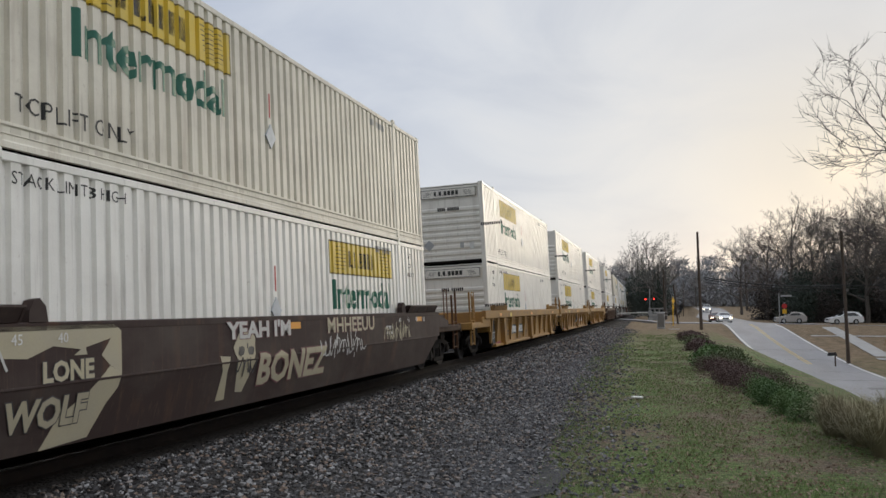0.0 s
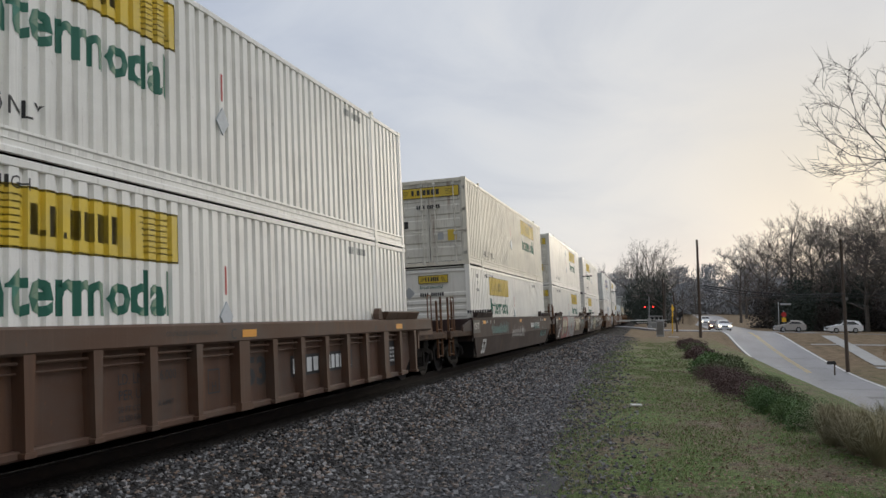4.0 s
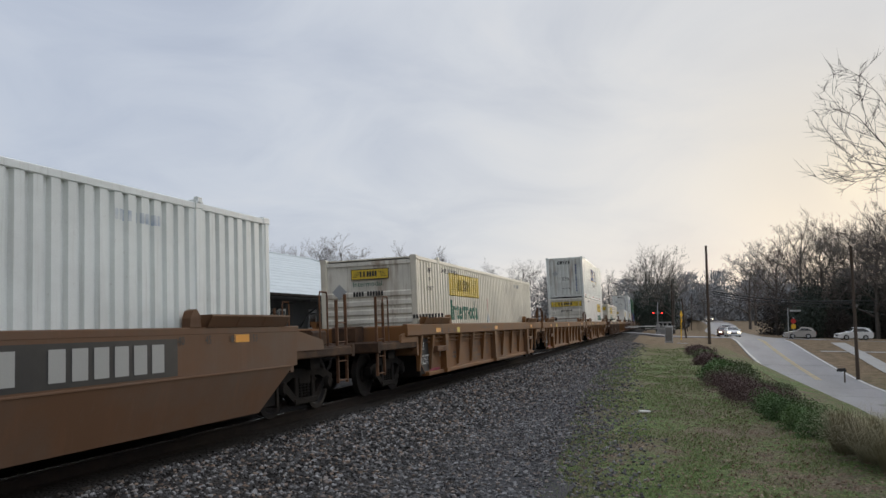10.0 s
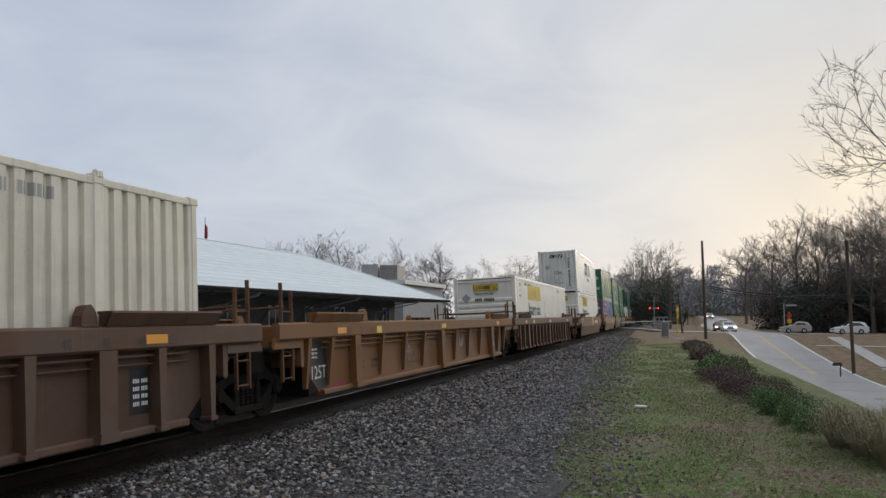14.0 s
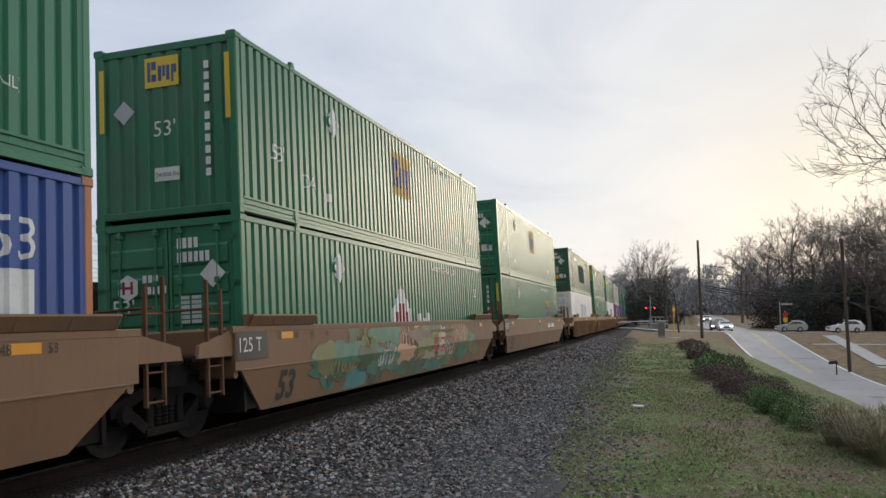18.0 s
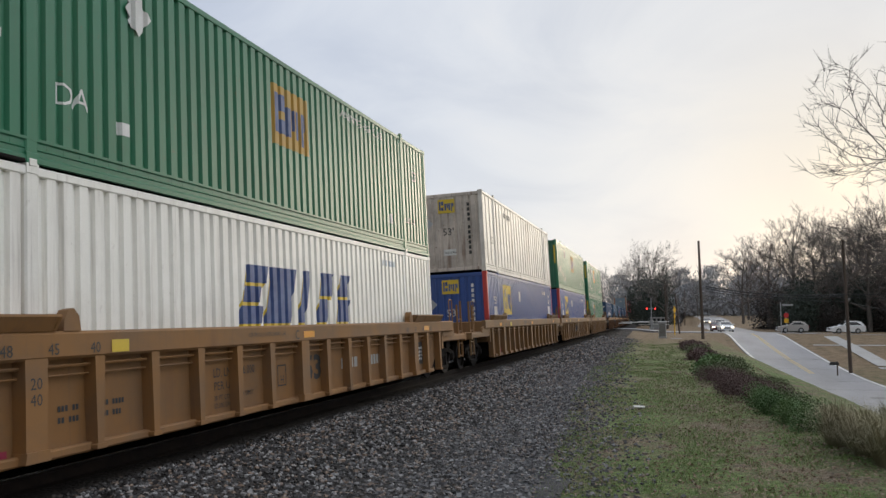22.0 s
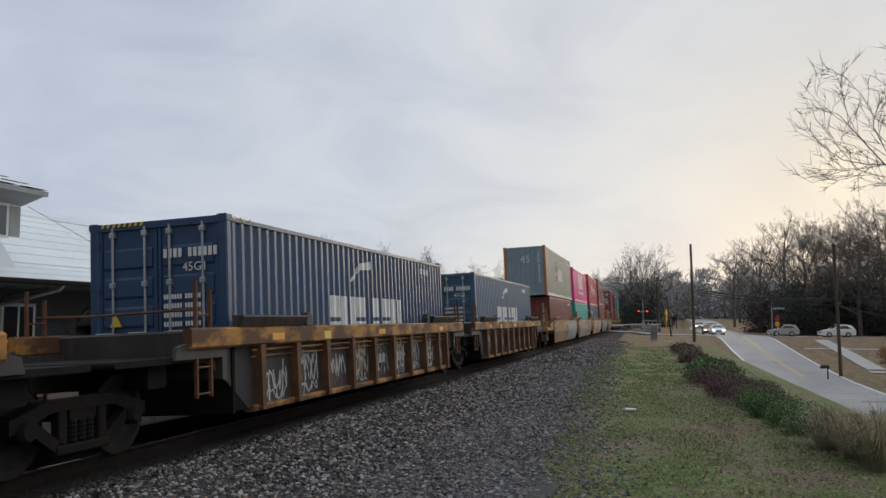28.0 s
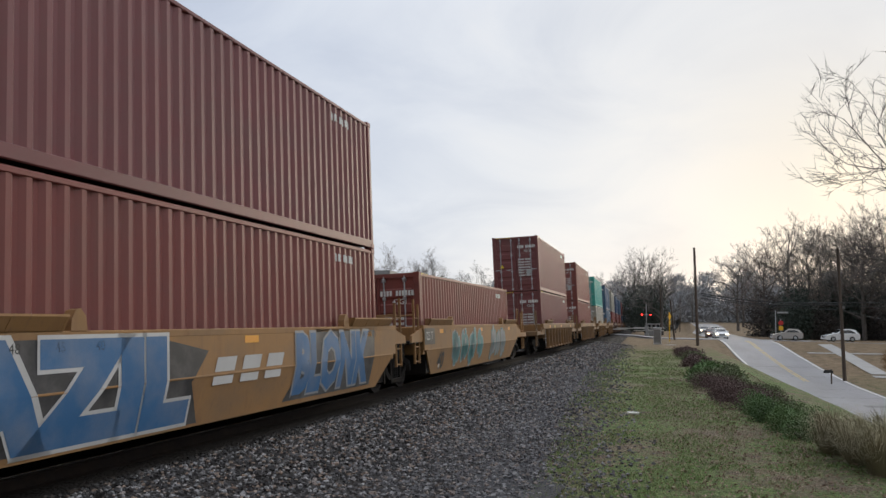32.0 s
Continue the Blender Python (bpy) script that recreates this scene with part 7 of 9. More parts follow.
def ground_material():
    """Patchy grass near the eye, brown turf further on, worn soil beside the stones."""
    m = bpy.data.materials.new("winter_grass_and_soil")
    m.use_nodes = True
    n = Nodes(m.node_tree)
    co = n.add("ShaderNodeTexCoord").outputs["Object"]
    sep = n.add("ShaderNodeSeparateXYZ", ins={0: co})
    big = n.noise(co, 0.55, 5, 0.6, 0.4)
    mid = n.noise(co, 2.6, 6, 0.65)
    fine = n.noise(co, 38.0, 4, 0.7)
    tiny = n.noise(co, 140.0, 2, 0.6)
    blades = n.add("ShaderNodeVectorMath", operation="MULTIPLY", ins={0: co, 1: (1.0, 0.45, 1.0)}).outputs[0]
    leaf = n.add("ShaderNodeTexVoronoi", ins={"Vector": blades, "Scale": 22.0, "Randomness": 1.0})
    tuft = n.noise(co, 13.0, 6, 0.78, 0.3)
    dead = n.noise(n.add("ShaderNodeVectorMath", operation="ADD", ins={0: co, 1: (13.0, 7.0, 0.0)}).outputs[0], 16.0, 6, 0.78, 0.3)
    green = n.mix(n.ramp(tuft, [(0.40, (0, 0, 0)), (0.62, (1, 1, 1))]), (0.045, 0.062, 0.022), (0.195, 0.275, 0.090))
    straw = n.mix(n.ramp(dead, [(0.40, (0, 0, 0)), (0.64, (1, 1, 1))]), (0.065, 0.050, 0.036), (0.31, 0.25, 0.175))
    soil = n.mix(fine, (0.045, 0.032, 0.024), (0.11, 0.08, 0.055))
    lawn = n.mix(n.ramp(n.math("ADD", n.math("MULTIPLY", big, 0.45), n.math("ADD", n.math("MULTIPLY", mid, 0.3), n.math("MULTIPLY", dead, 0.25))), [(0.475, (0, 0, 0)), (0.555, (1, 1, 1))]), green, straw)
    lawn = n.mix(n.ramp(mid, [(0.56, (0, 0, 0)), (0.72, (0.8, 0.8, 0.8))]), lawn, soil)
    # fallen leaves lie thicker towards the hedge
    near = n.math("MULTIPLY", n.math("ADD", sep.outputs[0], 2.6), 0.30, True)
    lmask = n.ramp(leaf.outputs["Distance"], [(0.16, (1, 1, 1)), (0.26, (0, 0, 0))])
    lsome = n.ramp(n.noise(co, 3.2, 4, 0.65), [(0.42, (0, 0, 0)), (0.56, (1, 1, 1))])
    lcol = n.mix(leaf.outputs["Color"], (0.10, 0.058, 0.038), (0.28, 0.185, 0.12))
    lawn = n.mix(n.math("MULTIPLY", n.math("MULTIPLY", lmask, lsome), near), lawn, lcol)
    # bare brown turf beyond forty metres
    far = n.math("MULTIPLY", n.math("SUBTRACT", sep.outputs[1], 34.0), 0.022, True)
    turf = n.mix(n.ramp(n.noise(co, 1.3, 5, 0.65), [(0.35, (0, 0, 0)), (0.65, (1, 1, 1))]), (0.115, 0.088, 0.05), (0.235, 0.165, 0.105))
    col = n.mix(far, lawn, turf)
    # worn edge towards the stones
    edge = n.math("MULTIPLY", n.math("SUBTRACT", -0.45, n.math("ADD", sep.outputs[0], n.math("MULTIPLY", sep.outputs[1], 0.05))), 0.9)
    edge = n.math("ADD", edge, n.math("MULTIPLY", n.math("SUBTRACT", mid, 0.5), 2.2), True)
    col = n.mix(edge, col, n.mix(fine, (0.035, 0.027, 0.022), (0.13, 0.098, 0.076)))
    bsdf = n.add("ShaderNodeBsdfPrincipled", ins={"Base Color": col, "Roughness": 0.95, "Specular IOR Level": 0.2})
    h = n.math("ADD", n.math("MULTIPLY", fine, 0.7), n.math("MULTIPLY", tiny, 0.3))
    bump = n.add("ShaderNodeBump", ins={"Strength": 0.9, "Distance": 0.06, "Height": h})
    n.tree.links.new(bump.outputs[0], bsdf.inputs["Normal"])
    n.add("ShaderNodeOutputMaterial", ins={0: bsdf.outputs[0]})
    return m


def gravel_material(name, dark=1.0, scale=24.0, oil_shade=True):
    m = bpy.data.materials.new(name)
    m.use_nodes = True
    n = Nodes(m.node_tree)
    co = n.add("ShaderNodeTexCoord").outputs["Object"]
    cell = n.add("ShaderNodeTexVoronoi", ins={"Vector": co, "Scale": scale})
    tone = n.add("ShaderNodeSeparateColor", ins={0: cell.outputs["Color"]})
    col = n.ramp(tone.outputs[0], [(0.0, tuple(dark * c for c in (0.045, 0.043, 0.045))), (0.5, tuple(dark * c for c in (0.13, 0.125, 0.125))), (0.85, tuple(dark * c for c in (0.24, 0.23, 0.225))), (1.0, tuple(dark * c for c in (0.24, 0.17, 0.13)))])
    # shade between the stones, painted in: each cell darkens towards its gaps
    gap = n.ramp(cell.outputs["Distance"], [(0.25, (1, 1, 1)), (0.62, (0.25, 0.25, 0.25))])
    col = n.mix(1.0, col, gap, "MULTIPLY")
    dust = n.ramp(n.noise(co, 0.8, 4), [(0.42, (0, 0, 0)), (0.62, (1, 1, 1))])
    col = n.mix(n.math("MULTIPLY", dust, 0.3), col, (0.075, 0.065, 0.058))
    # the colour is blackened between the tie ends: oil, brake dust and the train's shade
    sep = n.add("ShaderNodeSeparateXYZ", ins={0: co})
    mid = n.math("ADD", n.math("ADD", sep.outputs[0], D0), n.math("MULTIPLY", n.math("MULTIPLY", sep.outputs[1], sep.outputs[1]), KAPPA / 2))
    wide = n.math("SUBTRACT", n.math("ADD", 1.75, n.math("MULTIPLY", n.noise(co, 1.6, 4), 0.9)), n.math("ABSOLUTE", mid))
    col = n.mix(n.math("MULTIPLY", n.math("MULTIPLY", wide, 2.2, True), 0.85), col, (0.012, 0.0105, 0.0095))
    bsdf = n.add("ShaderNodeBsdfPrincipled", ins={"Base Color": col, "Roughness": 0.9, "Specular IOR Level": 0.1})
    bump = n.add("ShaderNodeBump", ins={"Strength": 1.0, "Distance": 0.05, "Height": n.math("SUBTRACT", 1.0, cell.outputs["Distance"])})
    n.tree.links.new(bump.outputs[0], bsdf.inputs["Normal"])
    n.add("ShaderNodeOutputMaterial", ins={0: bsdf.outputs[0]})
    return m


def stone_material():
    """Loose stones: each one has its own tone."""
    m = bpy.data.materials.new("crushed_stone")
    m.use_nodes = True
    n = Nodes(m.node_tree)
    co = n.add("ShaderNodeTexCoord").outputs["Object"]
    own = n.add("ShaderNodeNewGeometry").outputs["Random Per Island"]
    col = n.ramp(own, [(0.0, (0.016, 0.015, 0.016)), (0.38, (0.048, 0.046, 0.048)), (0.62, (0.125, 0.124, 0.128)), (0.82, (0.40, 0.398, 0.40)), (0.90, (0.22, 0.15, 0.11)), (1.0, (0.32, 0.25, 0.20))])
    col = n.mix(n.math("MULTIPLY", n.noise(co, 90.0, 3), 0.35), col, (0.06, 0.053, 0.047))
    # brake dust and the train's shade painted dark between the tie ends, fine grey grit where the bed thins out
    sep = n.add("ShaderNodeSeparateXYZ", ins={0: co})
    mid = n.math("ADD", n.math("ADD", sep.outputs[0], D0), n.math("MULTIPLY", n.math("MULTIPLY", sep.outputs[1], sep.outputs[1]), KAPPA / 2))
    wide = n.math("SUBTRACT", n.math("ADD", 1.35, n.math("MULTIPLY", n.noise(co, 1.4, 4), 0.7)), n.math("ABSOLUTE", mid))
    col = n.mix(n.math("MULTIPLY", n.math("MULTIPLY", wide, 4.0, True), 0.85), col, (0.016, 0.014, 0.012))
    thin = n.math("SUBTRACT", mid, n.math("ADD", 2.6, n.math("MULTIPLY", n.noise(co, 0.9, 4), 1.6)))
    col = n.mix(n.math("MULTIPLY", n.math("MULTIPLY", thin, 0.7, True), 0.5), col, (0.125, 0.124, 0.13))
    bsdf = n.add("ShaderNodeBsdfPrincipled", ins={"Base Color": col, "Roughness": 0.75, "Specular IOR Level": 0.25})
    n.add("ShaderNodeOutputMaterial", ins={0: bsdf.outputs[0]})
    return m


M["ground"] = ground_material()
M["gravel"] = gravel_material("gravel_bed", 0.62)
M["stone"] = stone_material()
M["asphalt"] = material("worn_grey_asphalt", (0.215, 0.215, 0.225), 0.6, 0.0, (0.15, 0.148, 0.147), 0.35, 0.7, 90, 0.25, 0.4, 120, (1, 0.3, 1))
M["concrete"] = material("pale_concrete", (0.33, 0.32, 0.30), 0.85, 0.0, (0.22, 0.21, 0.20), 0.8, 0.5, 60, 0.15, 0.2, 80)
M["road_white"] = material("white_road_paint", (0.62, 0.61, 0.58), 0.7, 0.0, (0.3, 0.29, 0.28), 1.2, 0.5)
M["road_yellow"] = material("yellow_road_paint", (0.46, 0.34, 0.13), 0.7, 0.0, (0.25, 0.2, 0.14), 1.2, 0.5)


def build_ground():
    xs = [-900, -500, -300, -180, -110, -70, -48, -36, -28, -22, -18, -15] + [-13 + 0.75 * k for k in range(30)] + [9.5 + k for k in range(16)] + [27, 30, 34, 40, 50, 65, 90, 130, 200, 320, 520, 900]
    ys = [-800, -500, -300, -150, -80, -40, -20, -10] + [-5 + 1.25 * k for k in range(28)] + [30 + 2.5 * k for k in range(40)] + [132, 138, 146, 156, 170, 185, 200, 220, 245, 275, 310, 350, 420, 520, 700, 1000, 1400]
    vs = [(x, y, ground_z(x, y)) for y in ys for x in xs]
    w = len(xs)
    fs = [(j * w + i, j * w + i + 1, (j + 1) * w + i + 1, (j + 1) * w + i) for j in range(len(ys) - 1) for i in range(w - 1)]
    ob = new("ground", Geo().add(vs, fs).mesh("ground", M["ground"], True))
    tagged(ob, "patchy winter grass, bare soil and fallen leaves beside the track", "ground", kind="structure")


def ribbon(name, mat, centre, half0, half1, ys, lift, label, category, height=road_z):
    """A strip along y between two offsets from a middle line, a little above the ground."""
    g = Geo()
    vs = []
    for y in ys:
        c = centre(y)
        d = (centre(y + 0.5) - centre(y - 0.5))
        k = math.sqrt(1 + d * d)
        for h, dz in ((half0, 0.0), (half1, 0.0), (half1, -0.25), (half0, -0.25)):
            x = c + h * k
            vs.append((x, y, height(y) + lift + dz))
    n = len(ys)
    fs = []
    for i in range(n - 1):
        for j in range(4):
            fs.append((i * 4 + j, i * 4 + (j + 1) % 4, (i + 1) * 4 + (j + 1) % 4, (i + 1) * 4 + j))
    g.add(vs, fs)
    ob = new(name, g.mesh(name, mat))
    return tagged(ob, label, category, kind="structure")


BED_EDGE = [(-30, 5.9), (0, 6.2), (9, 6.05), (12, 5.8), (17, 5.35), (27, 4.6), (48, 3.95), (84, 3.5), (130, 3.2), (1200, 3.0)]


def bed_height(u, s):
    """Height of the ballast over the rail's top, u metres right of the track's middle."""
    e = through_points(BED_EDGE, s)
    x, y, z, th = line(s)
    tip = math.sin(radians(CANT)) * max(-1.45, min(1.45, u)) - 0.182
    if abs(u) < 1.45:
        return tip
    f = smooth_step(1.45, e, abs(u)) if u > 0 else smooth_step(1.45, 4.2, -u)
    low = ground_z(x + math.cos(th) * u, y) - z + 0.015
    return tip * (1 - f) + low * f


def build_track():
    ss = [-760, -400, -200, -100, -60, -40, -25, -15] + [-10 + 1.5 * k for k in range(60)] + [84 + 6 * k for k in range(9)] + [145, 170, 200, 260, 340, 450, 600, 800, 1080]
    us = [-4.2, -3.0, -2.2, -1.45, -0.6, 0.6, 1.45, 2.0, 2.6, 3.2, 3.8, 4.4, 5.0, 5.6, 6.2]
    vs = []
    for s in ss:
        x, y, z, th = line(s)
        e = through_points(BED_EDGE, s)
        for u in us:
            uu = u if u <= 1.45 else 1.45 + (u - 1.45) * (e - 1.45) / (6.2 - 1.45)
            vs.append((x + math.cos(th) * uu, y + math.sin(th) * uu, z + bed_height(uu, s) + 0.02 * noise.noise(Vector((uu * 1.3, s * 1.3, 3.0)))))
    w = len(us)
    fs = [(j * w + i, j * w + i + 1, (j + 1) * w + i + 1, (j + 1) * w + i) for j in range(len(ss) - 1) for i in range(w - 1)]
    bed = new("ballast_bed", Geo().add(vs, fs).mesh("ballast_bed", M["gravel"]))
    tagged(bed, "grey crushed-stone ballast bed of the railway", "ballast", kind="structure")
    rails = thing("railway_track", "rusty steel rails on dark weathered wooden ties", "railway track", kind="structure")
    prof = [(-0.075, -0.19), (0.075, -0.19), (0.075, -0.175), (0.012, -0.15), (0.012, -0.045), (0.037, -0.035), (0.037, -0.004), (-0.037, -0.004), (-0.037, -0.035), (-0.012, -0.045), (-0.012, -0.15), (-0.075, -0.175)]
    c, sn = math.cos(radians(CANT)), math.sin(radians(CANT))
    rs = [-760, -400, -200] + list(range(-100, 140, 10)) + [160, 200, 260, 340, 450, 600, 800, 1080]
    for side in (0.755, -0.755):
        for name, pr, mat in (("rail", prof, M["rail"]), ("rail_head", [(-0.03, -0.004), (0.03, -0.004), (0.03, 0.0), (-0.03, 0.0)], M["rail_top"])):
            vs, k = [], len(pr)
            for s in rs:
                x, y, z, th = line(s)
                for a, b in pr:
                    u, h = (side + a) * c - b * sn, (side + a) * sn + b * c
                    vs.append((x + math.cos(th) * u, y + math.sin(th) * u, z + h))
            fs = [(j * k + i, j * k + (i + 1) % k, (j + 1) * k + (i + 1) % k, (j + 1) * k + i) for j in range(len(rs) - 1) for i in range(k)]
            part(name, Geo().add(vs, fs), mat, rails, "bright worn running surface" if name == "rail_head" else "")
    tie = Geo().cbox(-1.3, 1.3, -0.115, 0.115, -0.36, -0.19, 0.015).mesh("tie", M["tie"])
    for k in range(230):
        s = -6 + 0.53 * k
        x, y, z, th = line(s)
        part("tie", tie, M["tie"], rails, at=Matrix.Translation((x, y, z)) @ Matrix.Rotation(th + 0.01 * math.sin(k * 7.3), 4, "Z") @ Matrix.Rotation(radians(-CANT), 4, "Y"))
    return rails


def build_stones():
    """Loose stones on the bed: dense near the eye, thinner far off."""
    rng = np.random.default_rng(4)
    oct_v = np.array([(1, 0, 0), (-1, 0, 0), (0, 1, 0), (0, -1, 0), (0, 0, 1), (0, 0, -1)], float)
    oct_f = [(0, 2, 4), (2, 1, 4), (1, 3, 4), (3, 0, 4), (2, 0, 5), (1, 2, 5), (3, 1, 5), (0, 3, 5)]
    cube_v = np.array([(x, y, z) for z in (-0.62, 0.62) for y in (-0.62, 0.62) for x in (-0.62, 0.62)], float)
    cube_f = [(0, 2, 3, 1), (4, 5, 7, 6), (0, 1, 5, 4), (1, 3, 7, 5), (3, 2, 6, 7), (2, 0, 4, 6)]
    for name, s0, s1, count, size, lab in (("ballast_stones", 4.5, 16.0, 21000, 0.029, "loose grey crushed stones close by"), ("ballast_stones", 16.0, 34.0, 17000, 0.034, "loose grey crushed stones along the bed"), ("ballast_stones", 34.0, 75.0, 9000, 0.048, "loose grey crushed stones further along the bed")):
        vs, fs = [], []
        for k in range(count):
            s = rng.uniform(s0, s1)
            e = through_points(BED_EDGE, s)
            u = rng.uniform(1.38, e + 1.7 * rng.random() ** 3)
            x, y, z, th = line(s)
            h = bed_height(u, s) if u < e else ground_z(x + u, y) - z
            r = size * rng.uniform(0.6, 1.45)
            base, faces = (oct_v, oct_f) if rng.random() < 0.5 else (cube_v, cube_f)
            q = (base * rng.uniform(0.6, 1.1, base.shape)) * (r * rng.uniform(0.8, 1.3), r * rng.uniform(0.7, 1.2), r * rng.uniform(0.5, 0.95))
            a, b = rng.uniform(0, 6.28), rng.uniform(-0.7, 0.7)
            ca, sa, cb, sb = math.cos(a), math.sin(a), math.cos(b), math.sin(b)
            q = q @ np.array([(ca, sa, 0), (-sa, ca, 0), (0, 0, 1)]) @ np.array([(1, 0, 0), (0, cb, sb), (0, -sb, cb)])
            q = q + (x + math.cos(th) * u, y + math.sin(th) * u, z + h + r * 0.25)
            o = len(vs)
            vs += q.tolist()
            fs += [tuple(i + o for i in f) for f in faces]
        me = bpy.data.meshes.new(name)
        me.from_pydata(vs, [], fs)
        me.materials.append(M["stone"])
        tagged(new(name, me), lab, "gravel", kind="stuff")


def build_roads():
    ys = [20 + 3 * k for k in range(34)] + [128, 136, 146, 158, 172, 190, 210, 230, 260]
    ribbon("road", M["asphalt"], road_x, -ROAD_W, ROAD_W, ys, 0.05, "worn grey two-lane asphalt road, damp and patched", "road")
    ribbon("edge_line", M["road_white"], road_x, -ROAD_W + 0.12, -ROAD_W + 0.26, [y for y in ys if y < 113], 0.056, "white painted edge line of the road", "road marking")
    ribbon("edge_line", M["road_white"], road_x, ROAD_W - 0.26, ROAD_W - 0.12, [y for y in ys if 60 < y < 113], 0.056, "white painted edge line of the road", "road marking")
    ribbon("centre_line", M["road_yellow"], road_x, -0.18, -0.06, [y for y in ys if 70 < y < 113], 0.056, "yellow double line of the road", "road marking")
    ribbon("centre_line", M["road_yellow"], road_x, 0.06, 0.18, [y for y in ys if 70 < y < 113], 0.056, "yellow double line of the road", "road marking")
    # tar seams across the road and a darker repaired patch
    tar = material("black_road_tar", (0.05, 0.05, 0.052), 0.5, 0.0, (0.09, 0.09, 0.09), 2.0, 0.5)
    for y, w, x0, x1 in ((62.0, 0.10, -2.9, 2.9), (66.5, 0.07, -0.4, 2.9), (74.0, 0.10, -2.9, 2.2), (81.0, 0.12, -2.9, 2.9), (58.0, 0.8, 0.3, 2.6)):
        vs = [(road_x(y + d) + x, y + d, road_z(y + d) + dz) for dz in (0.053, 0.02) for x, d in ((x0, 0.0), (x1, 0.15), (x1, 0.15 + w), (x0, w))]
        ob = new("tar_seam", Geo().add(vs, [(0, 1, 2, 3), (7, 6, 5, 4), (0, 4, 5, 1), (1, 5, 6, 2), (2, 6, 7, 3), (3, 7, 4, 0)]).mesh("tar_seam", tar))
        tagged(ob, "dark tar repair across the asphalt road", "road marking", kind="structure")
    # the side street over the level crossing
    g = Geo()
    vs = []
    xs = [-60, -40, -22, -14, -11, -8.5, -6, -2, 2, 5, 9, 12, 16, 22, 30, 45, 70, 120]
    for x in xs:
        yc = 121.0 - 0.42 * max(-4, min(x, 40)) if x > -4 else 121.0 + 1.7 + 0.25 * (-4 - x)
        z = through_points([(-60, -1.2), (-14, -0.35), (-11, -0.12), (-7, -0.14), (-2, -0.55), (6, -0.56), (14, -0.55), (30, -0.65), (120, -0.6)], x)
        for dy, dz in ((-3.2, 0), (3.2, 0), (3.2, -0.4), (-3.2, -0.4)):
            vs.append((x, yc + dy, z + dz + 0.03))
    fs = [(i * 4 + j, i * 4 + (j + 1) % 4, (i + 1) * 4 + (j + 1) % 4, (i + 1) * 4 + j) for i in range(len(xs) - 1) for j in range(4)]
    ob = new("side_street", g.add(vs, fs).mesh("side_street", M["asphalt"]))
    tagged(ob, "grey asphalt side street that crosses the railway", "road", kind="structure")



def build_patch():
    """A worn patch of dark cinders beside the ballast."""
    rng = random.Random(12)
    rim = [(-2.15 + 0.95 * math.cos(a) * rng.uniform(0.75, 1.2), 8.7 + 1.9 * math.sin(a) * rng.uniform(0.75, 1.2)) for a in [2 * math.pi * k / 18 for k in range(18)]]
    vs = [(-2.15, 8.7, ground_z(-2.15, 8.7) + 0.022)] + [(x, y, ground_z(x, y) + 0.022) for x, y in rim] + [(x * 1.02, y, ground_z(x, y) - 0.04) for x, y in rim]
    fs = [(0, 1 + k, 1 + (k + 1) % 18) for k in range(18)] + [(1 + k, 19 + k, 19 + (k + 1) % 18, 1 + (k + 1) % 18) for k in range(18)]
    ob = new("cinder_patch", Geo().add(vs, fs).mesh("cinder_patch", material("dark_cinders", (0.035, 0.037, 0.042), 0.85, 0.0, (0.075, 0.07, 0.065), 3.0, 0.6, 70, 0.5, 0.8, 60, spec=0.2)))
    tagged(ob, "patch of dark cinders between ballast and grass", "ground", kind="structure")


build_ground()
build_patch()
build_track()
build_roads()
build_stones()
build_train()

# ---- trees, hedge, poles, buildings and vehicles ----
M["bark"] = material("grey_brown_bark", (0.12, 0.105, 0.092), 0.9, 0.0, (0.05, 0.042, 0.036), 3, 0.6, 40, 0.25, 0.4, 30, (3, 3, 0.6))
# haze is put into the colour: paler twigs on the wood, palest far off
M["twig"] = material("bare_twigs", (0.20, 0.18, 0.165), 0.9, 0.0, (0.25, 0.215, 0.19), 0.6, 0.5)
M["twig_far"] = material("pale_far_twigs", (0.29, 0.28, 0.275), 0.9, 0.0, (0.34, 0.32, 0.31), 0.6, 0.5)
M["twig_red"] = material("reddish_bare_twigs", (0.19, 0.145, 0.13), 0.9, 0.0, (0.16, 0.13, 0.118), 0.6, 0.5)
M["twig_dark"] = material("dark_thicket_twigs", (0.07, 0.064, 0.06), 0.9, 0.0, (0.10, 0.075, 0.065), 0.5, 0.6)
M["needle"] = material("dark_evergreen_needles", (0.038, 0.053, 0.042), 0.8, 0.0, (0.058, 0.074, 0.05), 0.9, 0.6)
M["leaf_green"] = material("green_shrub_leaves", (0.065, 0.125, 0.036), 0.75, 0.0, (0.12, 0.18, 0.06), 2.5, 0.6, vary=0.25)
M["leaf_olive"] = material("olive_shrub_leaves", (0.085, 0.11, 0.044), 0.75, 0.0, (0.13, 0.135, 0.065), 2.5, 0.6, vary=0.25)
M["leaf_purple"] = material("purple_brown_shrub_leaves", (0.092, 0.054, 0.05), 0.8, 0.0, (0.14, 0.09, 0.076), 2.5, 0.6, vary=0.2)
M["dry_grass"] = material("dry_ornamental_grass", (0.27, 0.235, 0.145), 0.9, 0.0, (0.15, 0.155, 0.08), 1.5, 0.6, vary=0.2)
M["pole_wood"] = material("weathered_pole_wood", (0.085, 0.062, 0.048), 0.9, 0.0, (0.05, 0.038, 0.03), 2, 0.6, 60, 0.3, 0.4, 40, (6, 6, 0.4))
M["wire"] = material("dark_cable", (0.03, 0.03, 0.03), 0.6)
